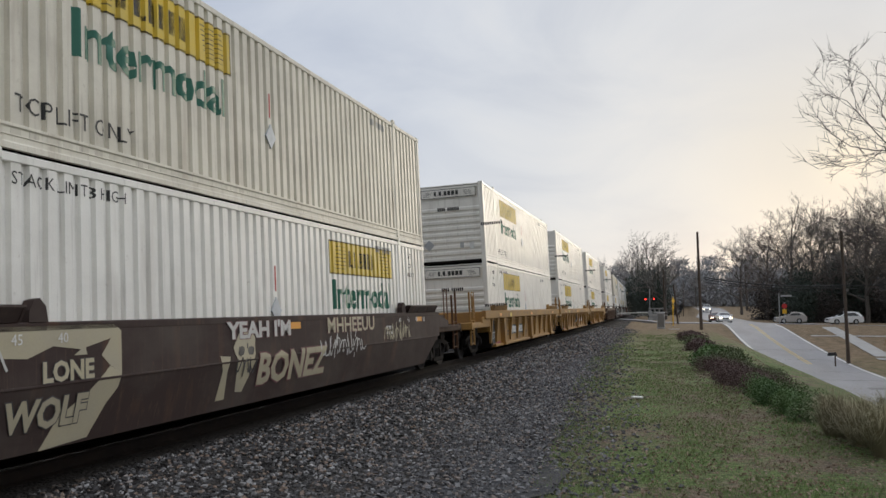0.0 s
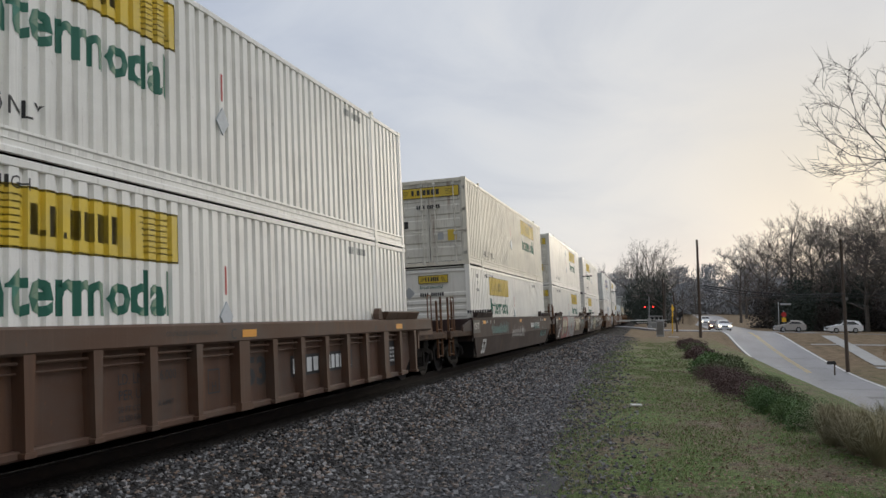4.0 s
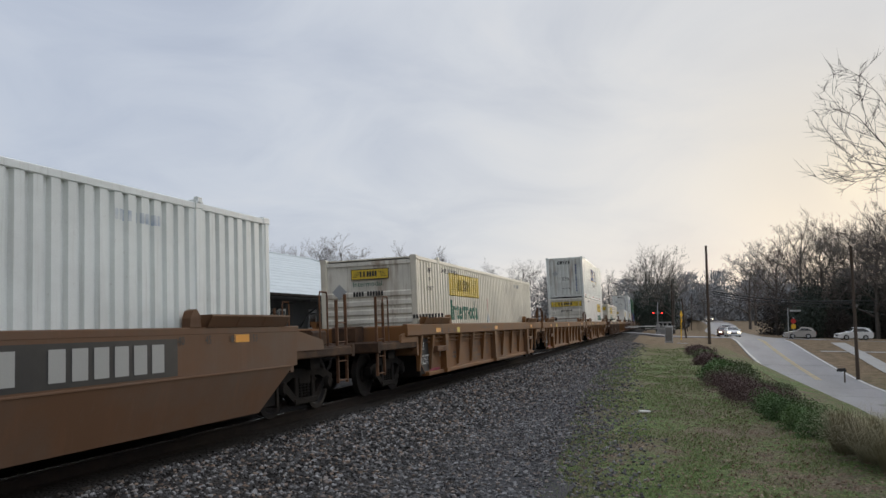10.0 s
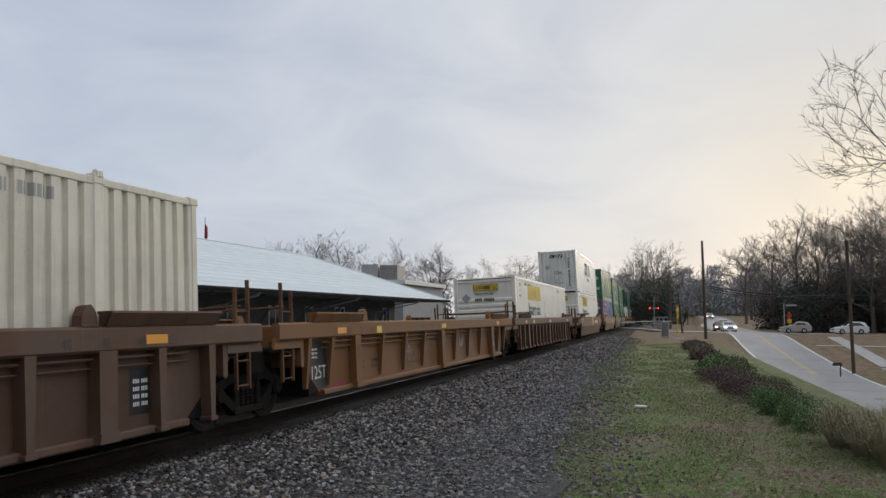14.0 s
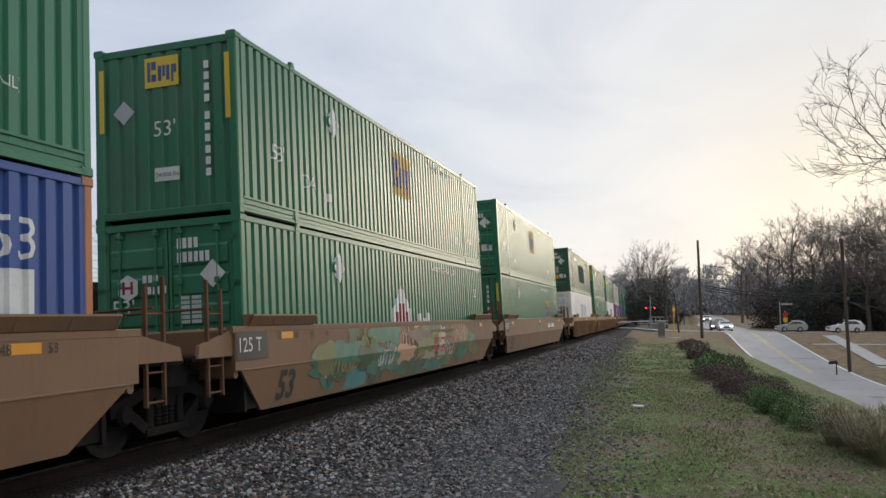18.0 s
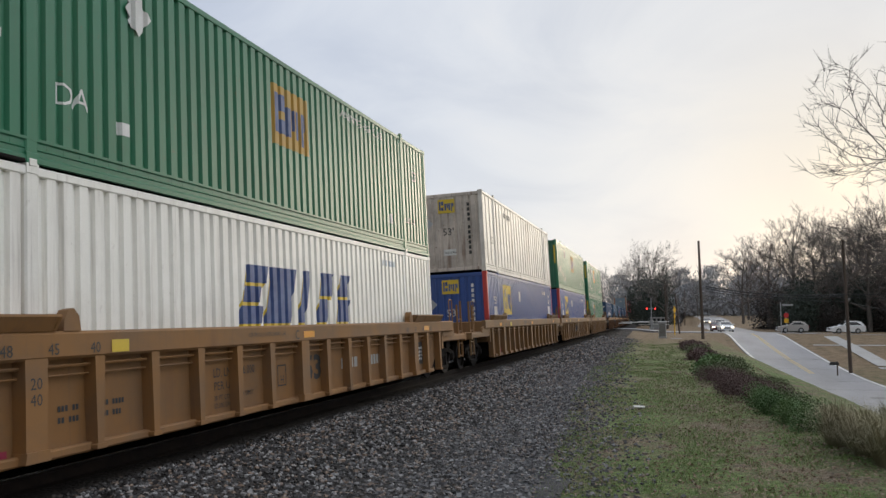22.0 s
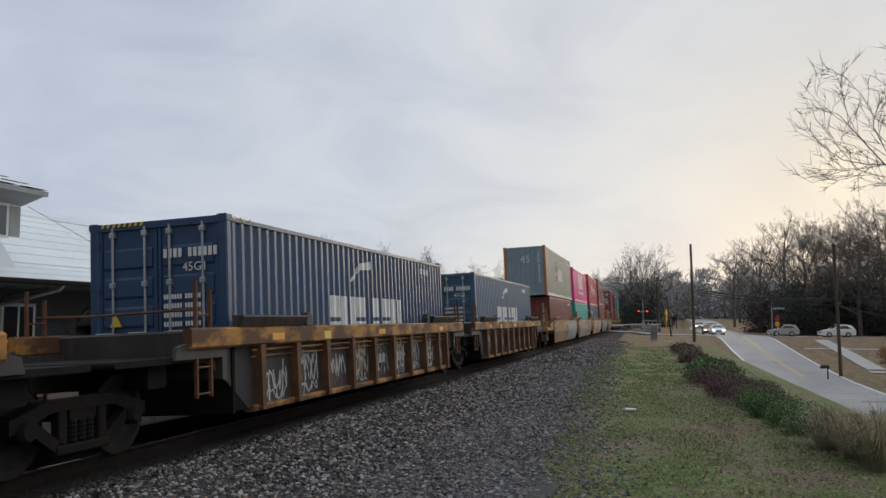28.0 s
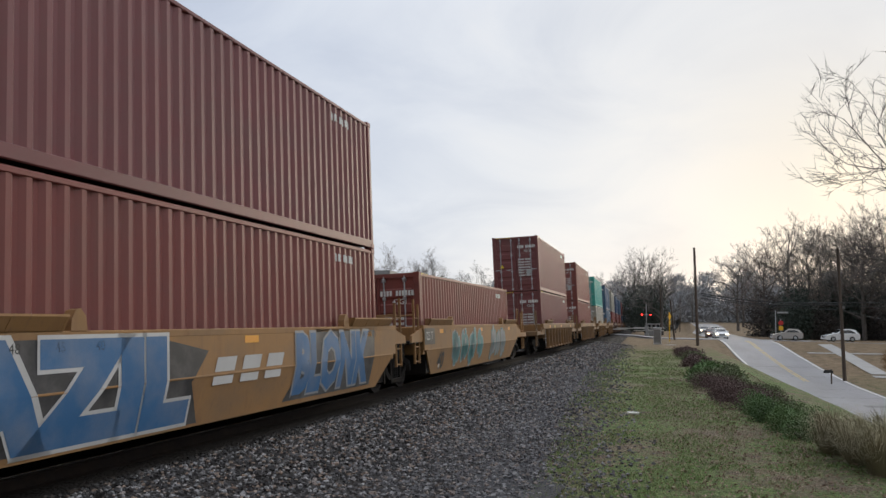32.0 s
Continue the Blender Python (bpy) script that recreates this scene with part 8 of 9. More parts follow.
M["roof_tin"] = material("white_painted_tin_shingles", (0.57, 0.62, 0.63), 0.6, 0.0, (0.45, 0.50, 0.51), 1.2, 0.5, 30, 0.06, 0.1, 30)
M["trim_white"] = material("white_painted_wood", (0.66, 0.66, 0.63), 0.6, 0.0, (0.45, 0.44, 0.42), 1.5, 0.4)
M["soffit"] = material("grey_painted_boards", (0.30, 0.31, 0.31), 0.7, 0.0, (0.2, 0.2, 0.2), 1.5, 0.5)
M["wall_dark"] = material("dark_painted_station_wall", (0.055, 0.06, 0.062), 0.8, 0.0, (0.09, 0.09, 0.085), 1.0, 0.5)
M["glass_dark"] = material("dark_window_glass", (0.02, 0.024, 0.028), 0.08, 0.0, spec=0.8)
M["sheet_glass"] = material("car_window_glass", (0.012, 0.014, 0.017), 0.06, 0.0, spec=0.8)
M["car_white"] = material("white_car_paint", (0.72, 0.73, 0.74), 0.25, 0.0, spec=0.6)
M["car_silver"] = material("beige_silver_car_paint", (0.40, 0.375, 0.35), 0.3, 0.0, spec=0.5)
M["car_dark"] = material("dark_red_car_paint", (0.09, 0.02, 0.02), 0.28, 0.2, spec=0.6)
M["tyre"] = material("black_tyre_rubber", (0.012, 0.012, 0.013), 0.85)
M["headlight"] = glowing("lit_headlight", (1.0, 0.86, 0.62), 4.0)
M["red_light"] = glowing("lit_red_signal", (1.0, 0.03, 0.02), 5.0)
M["sign_yellow"] = material("yellow_sign_face", (0.72, 0.42, 0.02), 0.5)
M["sign_red"] = material("red_sign_face", (0.5, 0.03, 0.03), 0.5)
M["orange_leaf"] = material("dry_orange_leaves", (0.22, 0.12, 0.045), 0.8)


def limb(g, rng, p, d, length, r, level, spread, twigs, up=0.12, keep=None, least=0.018):
    """One limb with its side limbs; the last level are twigs, each a thin tapered spike."""
    if level == 0:
        side = d.cross(Vector((rng.uniform(-1, 1), rng.uniform(-1, 1), rng.uniform(-1, 1)))).normalized()
        other = d.cross(side)
        tip = p + (d + Vector((0, 0, up * 0.8))) * length
        g2_of(g).add([p + side * r, p + (other * 0.87 - side * 0.5) * r, p - (other * 0.87 + side * 0.5) * r, tip], [(0, 1, 3), (1, 2, 3), (2, 0, 3)])
        return
    n = 4 if level > 1 else 2
    pts = [p]
    q = p.copy()
    dd = d.copy()
    for k in range(n):
        dd = (dd + Vector((rng.uniform(-1, 1), rng.uniform(-1, 1), rng.uniform(-0.6, 1) + up)) * 0.19).normalized()
        q = q + dd * (length / n)
        pts.append(q.copy())
    (g if level > twigs else g2_of(g)).tube(pts, r, 6 if r > 0.12 else (4 if r > 0.03 else 3), r * 0.42)
    count = rng.randint(4, 5) if level > 1 else rng.randint(5, 7)
    for k in range(count):
        u = rng.uniform(0.25, 1.0) if k < count - 1 else 1.0
        i = min(int(u * n), n - 1)
        base = pts[i].lerp(pts[i + 1], u * n - i)
        axis = (pts[i + 1] - pts[i]).normalized()
        side = axis.cross(Vector((rng.uniform(-1, 1), rng.uniform(-1, 1), rng.uniform(-1, 1)))).normalized()
        nd = (axis * rng.uniform(0.6, 1.1) + side * spread * rng.uniform(0.45, 1.0) + Vector((0, 0, up))).normalized()
        if keep is None or keep(base):
            limb(g, rng, base, nd, length * rng.uniform(0.42, 0.66), max(r * rng.uniform(0.36, 0.52), least), level - 1, spread, twigs, up, keep, least)


TWIGS = {}


def g2_of(g):
    return TWIGS[id(g)]


def tree_meshes(seed, height, r, levels=4, spread=0.95, clear=0.28, limbs=9, up=0.12, least=0.018):
    """Trunk with limbs, and twigs, of a bare tree, as two meshes."""
    rng = random.Random(seed)
    g, t = Geo(), Geo()
    TWIGS[id(g)] = t
    pts = [Vector((0, 0, -0.5))]
    x = Vector((0, 0, 0))
    n = 7
    for k in range(1, n + 1):
        x = x + Vector((rng.uniform(-0.05, 0.05) * height * 0.2, rng.uniform(-0.05, 0.05) * height * 0.2, 0))
        pts.append(Vector((x.x, x.y, height * 0.72 * k / n)))
    g.tube(pts, r, 8, r * 0.3)
    for k in range(limbs):
        u = clear + (1 - clear) * (k + 0.5) / limbs
        i = min(int(u * n), n - 1)
        base = pts[i].lerp(pts[i + 1], u * n - i)
        a = k * 2.4 + rng.uniform(-0.4, 0.4)
        rise = 0.35 + 0.9 * u
        d = Vector((math.cos(a), math.sin(a), rise)).normalized()
        limb(g, rng, base, d, height * (0.42 - 0.18 * u) * rng.uniform(0.85, 1.2), r * (0.55 - 0.3 * u), levels - 1, spread, 1, up, None, least)
    limb(g, rng, pts[-1], Vector((0, 0, 1)), height * 0.25, r * 0.3, levels - 2, spread, 1, up, None, least)
    twig = bpy.data.meshes.new("twigs")
    twig.from_pydata(t.v, [], t.f)
    return g.mesh("trunk"), twig


def bare_tree(name, meshes, at, label, twig="twig", group="bare trees along the road"):
    ob = thing(name, label, "tree", at=at, group=group)
    part("trunk", meshes[0], M["bark"], ob, "grey-brown trunk and limbs")
    part("crown", meshes[1], M[twig], ob, "fine bare twigs")
    return ob


def clump(rng, count, rx, ry, rz, size, hollow=0.35, lift=0.0, flat=0.0):
    """Many small leaves in an uneven rounded mass."""
    vs, fs = [], []
    lobes = [(rng.uniform(-0.6, 0.6) * rx, rng.uniform(-0.6, 0.6) * ry, rng.uniform(0.15, 0.7) * rz, rng.uniform(0.45, 0.75)) for _ in range(9)]
    for k in range(count):
        cx, cy, cz, s = rng.choice(lobes)
        d = Vector((rng.gauss(0, 1), rng.gauss(0, 1), rng.gauss(0, 1))).normalized() * (hollow + (1 - hollow) * rng.random() ** 0.5)
        p = Vector((cx + d.x * rx * s, cy + d.y * ry * s, max(0.02, cz + d.z * rz * s))) + Vector((0, 0, lift))
        a = Vector((rng.uniform(-1, 1), rng.uniform(-1, 1), rng.uniform(-0.5, 1) * (1 - flat))).normalized() * size * rng.uniform(0.6, 1.5)
        b = a.cross(Vector((rng.uniform(-1, 1), rng.uniform(-1, 1), rng.uniform(-1, 1)))).normalized() * size * 0.42
        o = len(vs)
        vs += [tuple(p - b * 0.6), tuple(p + a * 0.5 - b), tuple(p + a), tuple(p + a * 0.5 + b)]
        fs.append((o, o + 1, o + 2, o + 3))
    me = bpy.data.meshes.new("leaves")
    me.from_pydata(vs, [], fs)
    return me


def build_trees():
    kinds = [tree_meshes(s, h, r, 5, sp * 1.15, cl, li, 0.05, 0.012) for s, h, r, sp, cl, li in ((11, 17, 0.34, 0.95, 0.25, 11), (12, 18, 0.36, 0.85, 0.3, 11), (13, 15, 0.26, 0.95, 0.2, 10), (14, 17, 0.30, 0.75, 0.35, 10), (15, 13, 0.2, 0.9, 0.15, 10))]
    rng = random.Random(5)
    # the wood behind the side street
    spots = [(24, 134, 4, 1.1), (30, 133, 2, 1.1), (37, 131, 4, 1.25), (43, 131, 2, 1.2), (49, 129, 4, 1.3), (55, 129, 2, 1.25), (60, 127, 1, 1.1), (27, 143, 0, 1.05), (33, 141, 1, 1.0), (48, 141, 0, 1.1), (17, 139, 0, 1.05), (23, 146, 1, 0.95), (29, 140, 3, 1.0), (39, 138, 0, 1.12), (45, 144, 3, 1.08), (50, 136, 1, 1.1), (56, 142, 0, 1.2), (62, 135, 3, 1.2), (72, 138, 1, 1.25), (14.5, 150, 0, 0.85), (19, 131, 3, 0.85), (26, 130, 0, 0.95), (33, 129, 1, 0.95), (40, 127, 3, 1.05), (46, 126, 0, 1.1), (52, 125, 1, 1.1), (58, 124, 3, 1.15), (64, 124, 0, 1.15), (31, 152, 4, 1.2)]
    for i, (x, y, k, s) in enumerate(spots):
        s *= 1.08
        m = Matrix.Translation((x, y, ground_z(x, y) - 0.3)) @ Matrix.Rotation(rng.uniform(0, 6.28), 4, "Z") @ Matrix.Diagonal((s, s, s * rng.uniform(0.9, 1.05), 1))
        bare_tree("bare_tree", kinds[k], m, "tall bare grey-brown tree in winter at the wood's edge", "twig_red" if i % 3 == 1 else "twig")
    # dark thicket and evergreens under the wood
    ev = [clump(random.Random(70 + k), 8000, 3.4, 3.2, 5.0, 0.20, 0.2, 0.3) for k in range(3)]
    for i in range(44):
        x = 16.5 + (i % 22) * 2.5 + rng.uniform(-0.8, 0.8)
        y = 134 - 0.25 * (i % 22) + rng.uniform(-2, 4) + (14 if i >= 22 else 0)
        s = rng.uniform(0.85, 1.2) * (1.0 if i < 22 else 1.5)
        ob = thing("evergreen_tree" if i % 3 == 0 else "thicket_shrub", "dark evergreen tree at the edge of the wood" if i % 3 == 0 else "dense dark thicket of bare brown shrubs under the trees", "tree" if i % 3 == 0 else "shrub", group="thicket under the trees",
                   at=Matrix.Translation((x, y, ground_z(x, y) - 0.3)) @ Matrix.Rotation(rng.uniform(0, 6.28), 4, "Z") @ Matrix.Diagonal((s, s, s * (1.25 if i % 3 == 0 else 0.85), 1)))
        part("foliage", ev[i % 3], M["needle"] if i % 3 == 0 else (M["twig_dark"] if i % 5 else M["twig_red"]), ob)
        part("stem", once("stem", lambda: Geo().tube([(0, 0, -0.4), (0.1, 0.05, 1.8), (0.05, 0.1, 4.5)], 0.16, 7, 0.05).mesh("stem")), M["bark"], ob)
    # trees beyond the crossing, beside the road and behind the train
    more = [(-6.0, 172, 3, 0.95, "twig"), (-2.5, 160, 1, 0.72, "twig"), (-9, 190, 0, 0.9, "twig"), (-12, 230, 1, 0.9, "twig"), (0, 205, 4, 0.6, "twig"), (13, 190, 0, 1.0, "twig"), (16, 215, 1, 1.0, "twig"), (5, 265, 3, 0.7, "twig"), (-3, 290, 0, 0.75, "twig"), (22, 250, 2, 1.2, "twig"),
            (-27, 300, 0, 0.85, "twig"), (-35, 310, 3, 0.8, "twig"), (-45, 300, 1, 0.8, "twig"), (-22, 340, 2, 1.0, "twig"), (-55, 280, 0, 0.8, "twig"), (-31, 210, 0, 0.72, "twig"), (-38, 195, 2, 0.8, "twig"), (-46, 190, 4, 0.85, "twig"), (-52, 175, 0, 0.75, "twig"), (-60, 165, 1, 0.7, "twig"), (-66, 152, 0, 0.78, "twig"), (-71, 150, 2, 0.85, "twig"), (-78, 148, 3, 0.7, "twig"), (-62, 200, 3, 0.75, "twig")]
    for x, y, k, s, tw in more:
        s *= 1.3 if x < -20 else 1.0
        m = Matrix.Translation((x, y, ground_z(x, y) - 0.3)) @ Matrix.Rotation(rng.uniform(0, 6.28), 4, "Z") @ Matrix.Diagonal((s, s, s, 1))
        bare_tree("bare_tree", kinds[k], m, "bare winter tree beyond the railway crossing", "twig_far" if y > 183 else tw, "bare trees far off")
    for i, (x, y, s) in enumerate(((-5.2, 170, 1.4), (-8.8, 184, 1.2))):
        ob = thing("evergreen_tree", "dark ivy-covered tree beside the crossing", "tree", group="bare trees far off", at=Matrix.Translation((x, y, ground_z(x, y) + 0.2)) @ Matrix.Rotation(i * 1.7, 4, "Z") @ Matrix.Diagonal((s * 0.75, s * 0.75, s * 1.35, 1)))
        part("foliage", ev[i % 3], M["needle"], ob)
        part("stem", CACHE["stem"], M["bark"], ob)
    # the tree whose boughs hang into the sky close by
    x, y = 12.75, 21.5
    near = tree_meshes(21, 17.6, 0.27, 6, 0.9, 0.40, 20, 0.04, 0.0065)
    # the dark twig colour stands in for being seen against the light
    bare_tree("bare_tree", near, Matrix.Translation((x, y, ground_z(x, y) - 0.1)) @ Matrix.Rotation(1.1, 4, "Z"), "large bare tree with spreading boughs beside the road", "twig_dark", "bare trees along the road")


def build_far_wood():
    """A band of winter wood along the far edge of the land, haze painted into its grey."""
    rng = random.Random(31)
    vs, fs = [], []
    for k in range(64):
        x, y = (-150 + 9.5 * k if k < 46 else -14 + 3.4 * (k - 46)) + rng.uniform(-4, 4), (320 if k < 46 else 285) + rng.uniform(-30, 40)
        r, h = rng.uniform(7, 10), rng.uniform(13, 19) * (1.0 if k < 46 else 0.6)
        z = ground_z(x, y)
        for j in range(1500):
            a, b, c = rng.gauss(0, 0.45), rng.gauss(0, 0.45), rng.random() ** 1.15
            p = Vector((x + a * r * (1.15 - 0.6 * c), y + b * r, z + c * h))
            d = Vector((rng.uniform(-1, 1), rng.uniform(-1, 1), rng.uniform(0.2, 1.6))).normalized() * rng.uniform(0.7, 2.0)
            w = Vector((0.14 + 0.22 * (1 - c), 0, 0))
            o = len(vs)
            vs += [tuple(p - w), tuple(p + w), tuple(p + d)]
            fs.append((o, o + 1, o + 2))
        o = len(vs)
        for j in range(7):
            a = j * 0.9
            vs += [(x + r * 0.5 * math.cos(a), y + 4, z - 1), (x + r * 0.5 * math.cos(a) + 0.4, y + 4, z - 1), (x + r * 0.3 * math.cos(a), y + 4, z + h * 0.7)]
            fs.append((o + 3 * j, o + 3 * j + 1, o + 3 * j + 2))
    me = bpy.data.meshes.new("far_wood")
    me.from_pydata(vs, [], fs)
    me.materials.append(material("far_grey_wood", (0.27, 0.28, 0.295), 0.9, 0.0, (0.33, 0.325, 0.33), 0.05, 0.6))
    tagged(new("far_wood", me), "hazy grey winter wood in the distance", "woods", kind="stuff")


def build_hedge():
    rng = random.Random(9)
    edge = [(13.0, 1.72), (13.9, 1.66), (14.8, 1.5), (16.7, 1.32), (20, 1.02), (24.2, 0.60), (36.5, 0.36), (61.0, -0.05)]
    P = []
    y = 56.0
    while y > 13.8:
        near = y < 30
        tone = "leaf_purple" if y > 46 or 17.6 < y < 24.5 or 33 < y < 40 else ("leaf_olive" if 40 < y < 46 or 24.5 < y < 27 else "leaf_green")
        r = 0.34 if y < 19 else (0.42 if near else 0.5)
        P.append((tone, through_points(edge, y) + r * 1.05 + rng.uniform(-0.05, 0.06), y, r, rng.uniform(0.33, 0.42) if near else rng.uniform(0.42, 0.52)))
        if 15 < y < 33:
            P.append(("leaf_olive", through_points(edge, y) + r * 2.0, y + 0.4, r * 0.8, 0.30))
        y -= 1.0 if near else 2.3
    shared = {}
    for mat, x, y, r, h in P:
        key = (mat, round(r * 5), y < 26)
        if key not in shared:
            shared[key] = clump(rng, 4600 if y < 26 else 2400, r, r * 1.5, h, 0.028 if y < 26 else 0.06, 0.4)
        words = {"leaf_purple": "low purple-brown bare shrub in the hedge", "leaf_olive": "low olive-green shrub in the hedge", "leaf_green": "low bright green juniper shrub in the hedge"}[mat]
        ob = thing("hedge_shrub", words, "shrub", at=Matrix.Translation((x, y, ground_z(x, y) - 0.03)) @ Matrix.Rotation(rng.uniform(0, 6.28), 4, "Z"), group="shrubs of the hedge")
        part("foliage", shared[key], M[mat], ob)
        g = Geo()
        for k in range(9):
            a = k * 0.7
            g.tube([(0, 0, 0), (math.cos(a) * r * 0.3, math.sin(a) * r * 0.3, h * 0.4), (math.cos(a) * r * 0.6, math.sin(a) * r * 0.7, h * 0.75)], 0.012, 4, 0.004)
        part("stem", g, M["bark"], ob)
    # dry ornamental grass at the hedge's end
    for x, y, r, n in ((2.1, 12.8, 0.5, 1100), (2.3, 12.0, 0.6, 1300), (2.7, 12.5, 0.55, 1100), (2.4, 11.2, 0.55, 1200), (2.85, 11.7, 0.6, 1100)):
        ob = thing("ornamental_grass", "tuft of dry ornamental grass at the hedge's end", "grass", at=(x, y, ground_z(x, y) - 0.02), group="ornamental grass tufts")
        vs, fs = [], []
        for k in range(n):
            a, b = rng.uniform(0, 6.28), rng.random() ** 0.6
            h = rng.uniform(0.30, 0.80)
            base = Vector((math.cos(a) * 0.16 * b, math.sin(a) * 0.16 * b, 0))
            out = Vector((math.cos(a), math.sin(a), 0)) * r * b * rng.uniform(0.5, 1.5)
            mid = base + out * 0.35 + Vector((0, 0, h * 0.75))
            tip = base + out + Vector((0, 0, h * rng.uniform(0.55, 1.0)))
            w = Vector((-math.sin(a), math.cos(a), 0)) * 0.0026
            o = len(vs)
            vs += [tuple(base - w), tuple(base + w), tuple(mid + w), tuple(mid - w), tuple(tip)]
            fs += [(o, o + 1, o + 2, o + 3), (o + 3, o + 2, o + 4)]
        me = bpy.data.meshes.new("blades")
        me.from_pydata(vs, [], fs)
        part("blades", me, M["dry_grass"], ob)


def build_grass():
    """Short blades and fallen leaves on the strip of grass."""
    rng = np.random.default_rng(8)
    vs, fs, lv, lf = [], [], [], []
    for k in range(64000):
        y = 6.5 + 26 * rng.random() ** 1.7
        x0 = -7.53 + through_points(BED_EDGE, y) - 0.1
        x = rng.uniform(x0, 2.4)
        if noise.noise(Vector((x * 0.9, y * 0.5, 7.0))) + 0.5 * noise.noise(Vector((x * 3, y * 2, 2.0))) < -0.12 + (0.25 if x > 0.9 else 0.0):
            continue
        z = ground_z(x, y)
        a = rng.uniform(0, 6.28)
        h = rng.uniform(0.015, 0.05)
        w = 0.0028 + 0.0003 * y
        o = len(vs)
        vs += [(x - w * math.cos(a), y - w * math.sin(a), z - 0.004), (x + w * math.cos(a), y + w * math.sin(a), z - 0.004), (x + rng.uniform(-0.03, 0.03), y + rng.uniform(-0.03, 0.03), z + h)]
        fs.append((o, o + 1, o + 2))
    for k in range(16000):
        y = 30 + 34 * rng.random() ** 1.3
        x = rng.uniform(-7.53 + through_points(BED_EDGE, y) - 0.2, 1.2)
        if noise.noise(Vector((x * 0.6, y * 0.25, 7.0))) + 0.4 * noise.noise(Vector((x * 2, y, 2.0))) < -0.1:
            continue
        z, a, h, w = ground_z(x, y), rng.uniform(0, 6.28), rng.uniform(0.02, 0.07), 0.012
        o = len(vs)
        vs += [(x - w * math.cos(a), y - w * math.sin(a), z - 0.004), (x + w * math.cos(a), y + w * math.sin(a), z - 0.004), (x + rng.uniform(-0.04, 0.04), y + rng.uniform(-0.04, 0.04), z + h)]
        fs.append((o, o + 1, o + 2))
    me = bpy.data.meshes.new("grass_blades")
    me.from_pydata(vs, [], fs)
    me.materials.append(material("short_winter_grass", (0.155, 0.235, 0.07), 0.8, 0.0, (0.26, 0.235, 0.13), 1.3, 0.6))
    tagged(new("grass_blades", me), "short patchy winter grass beside the ballast", "grass", kind="stuff")
    for k in range(17000):
        y = 6.5 + 27 * rng.random() ** 1.5
        x = min(2.6, rng.normal(1.1, 1.1)) if rng.random() < 0.62 else rng.uniform(-3.2, 2.4)
        if x < -7.53 + through_points(BED_EDGE, y) - 0.2:
            continue
        z = ground_z(x, y)
        a, s = rng.uniform(0, 6.28), rng.uniform(0.010, 0.026)
        c, d = math.cos(a) * s, math.sin(a) * s
        o = len(lv)
        t = rng.uniform(-0.01, 0.02, 4)
        lv += [(x - c, y - d, z + 0.008 + t[0]), (x + d * 0.5, y - c * 0.5, z + 0.012 + t[1]), (x + c, y + d, z + 0.012 + t[2]), (x - d * 0.5, y + c * 0.5, z + 0.008 + t[3])]
        lf.append((o, o + 1, o + 2, o + 3))
    me = bpy.data.meshes.new("fallen_leaves")
    me.from_pydata(lv, [], lf)
    me.materials.append(material("fallen_brown_leaves", (0.15, 0.088, 0.055), 0.8, 0.0, (0.46, 0.37, 0.28), 9.0, 0.8))
    tagged(new("fallen_leaves", me), "scattered brown fallen leaves on the grass", "leaves", kind="stuff")


def pole(x, y, z0, z1, lean=(0.0, 0.0), r=0.15, arms=True, lab="tall weathered wooden utility pole"):
    ob = thing("utility_pole", lab, "utility pole", at=(x, y, z0), group="utility poles")
    h = z1 - z0
    part("shaft", Geo().tube([(0, 0, -0.3), (lean[0] * 0.5, lean[1] * 0.5, h * 0.5), (lean[0], lean[1], h)], r, 10, r * 0.68), M["pole_wood"], ob)
    if arms:
        part("bracket", Geo().cbox(-0.06 + lean[0] * 0.6, 0.3 + lean[0] * 0.6, -0.05, 0.05, h * 0.55, h * 0.57).cbox(lean[0] - 0.04, lean[0] + 0.16, -0.04, 0.04, h - 0.9, h - 0.82), M["steel_grey"], ob)
    return ob


def cable(a, b, sag, r=0.02):
    a, b = Vector(a), Vector(b)
    pts = [a.lerp(b, u) - Vector((0, 0, 4 * sag * u * (1 - u))) for u in np.linspace(0, 1, 15)]
    ob = new("overhead_cable", Geo().tube(pts, r, 5).mesh("overhead_cable", M["wire"]))
    return tagged(ob, "dark overhead cable slung between utility poles", "cable", "overhead cables")


def build_poles():
    pole(1.89, 79.0, -0.45, 8.66, (-0.17, 0), 0.15)
    pole(12.85, 72.0, -3.0, 7.82, (-0.2, 0), 0.15)
    for x, y, z1, lx in ((-0.2, 112, 4.6, -0.5), (-2.6, 150, 8.2, 0), (-4.3, 175, 9.2, 0.1), (-5.6, 190, 9.8, 0), (1.0, 240, 9, 0.2)):
        pole(x, y, ground_z(x, y), z1, (lx, 0), 0.13, False, "weathered wooden utility pole further down the road")
    cable((2.26, 79, 4.45), (12.55, 72, 3.45), 0.35, 0.045)
    cable((2.26, 79, 4.30), (12.55, 72, 3.30), 0.42, 0.038)
    cable((2.26, 79, 4.0), (12.55, 72, 2.9), 0.2, 0.025)
    cable((1.8, 79, 6.4), (12.6, 72, 6.0), 0.5, 0.010)
    cable((12.55, 72, 3.45), (24, 64, 4.2), 0.3, 0.03)
    cable((12.55, 72, 3.2), (26, 66, 3.6), 0.3, 0.02)
    cable((12.6, 72, 2.9), (24, 82, 0.9), 0.1, 0.02)
    cable((12.6, 72, 6.2), (26, 64, 6.8), 0.4, 0.012)


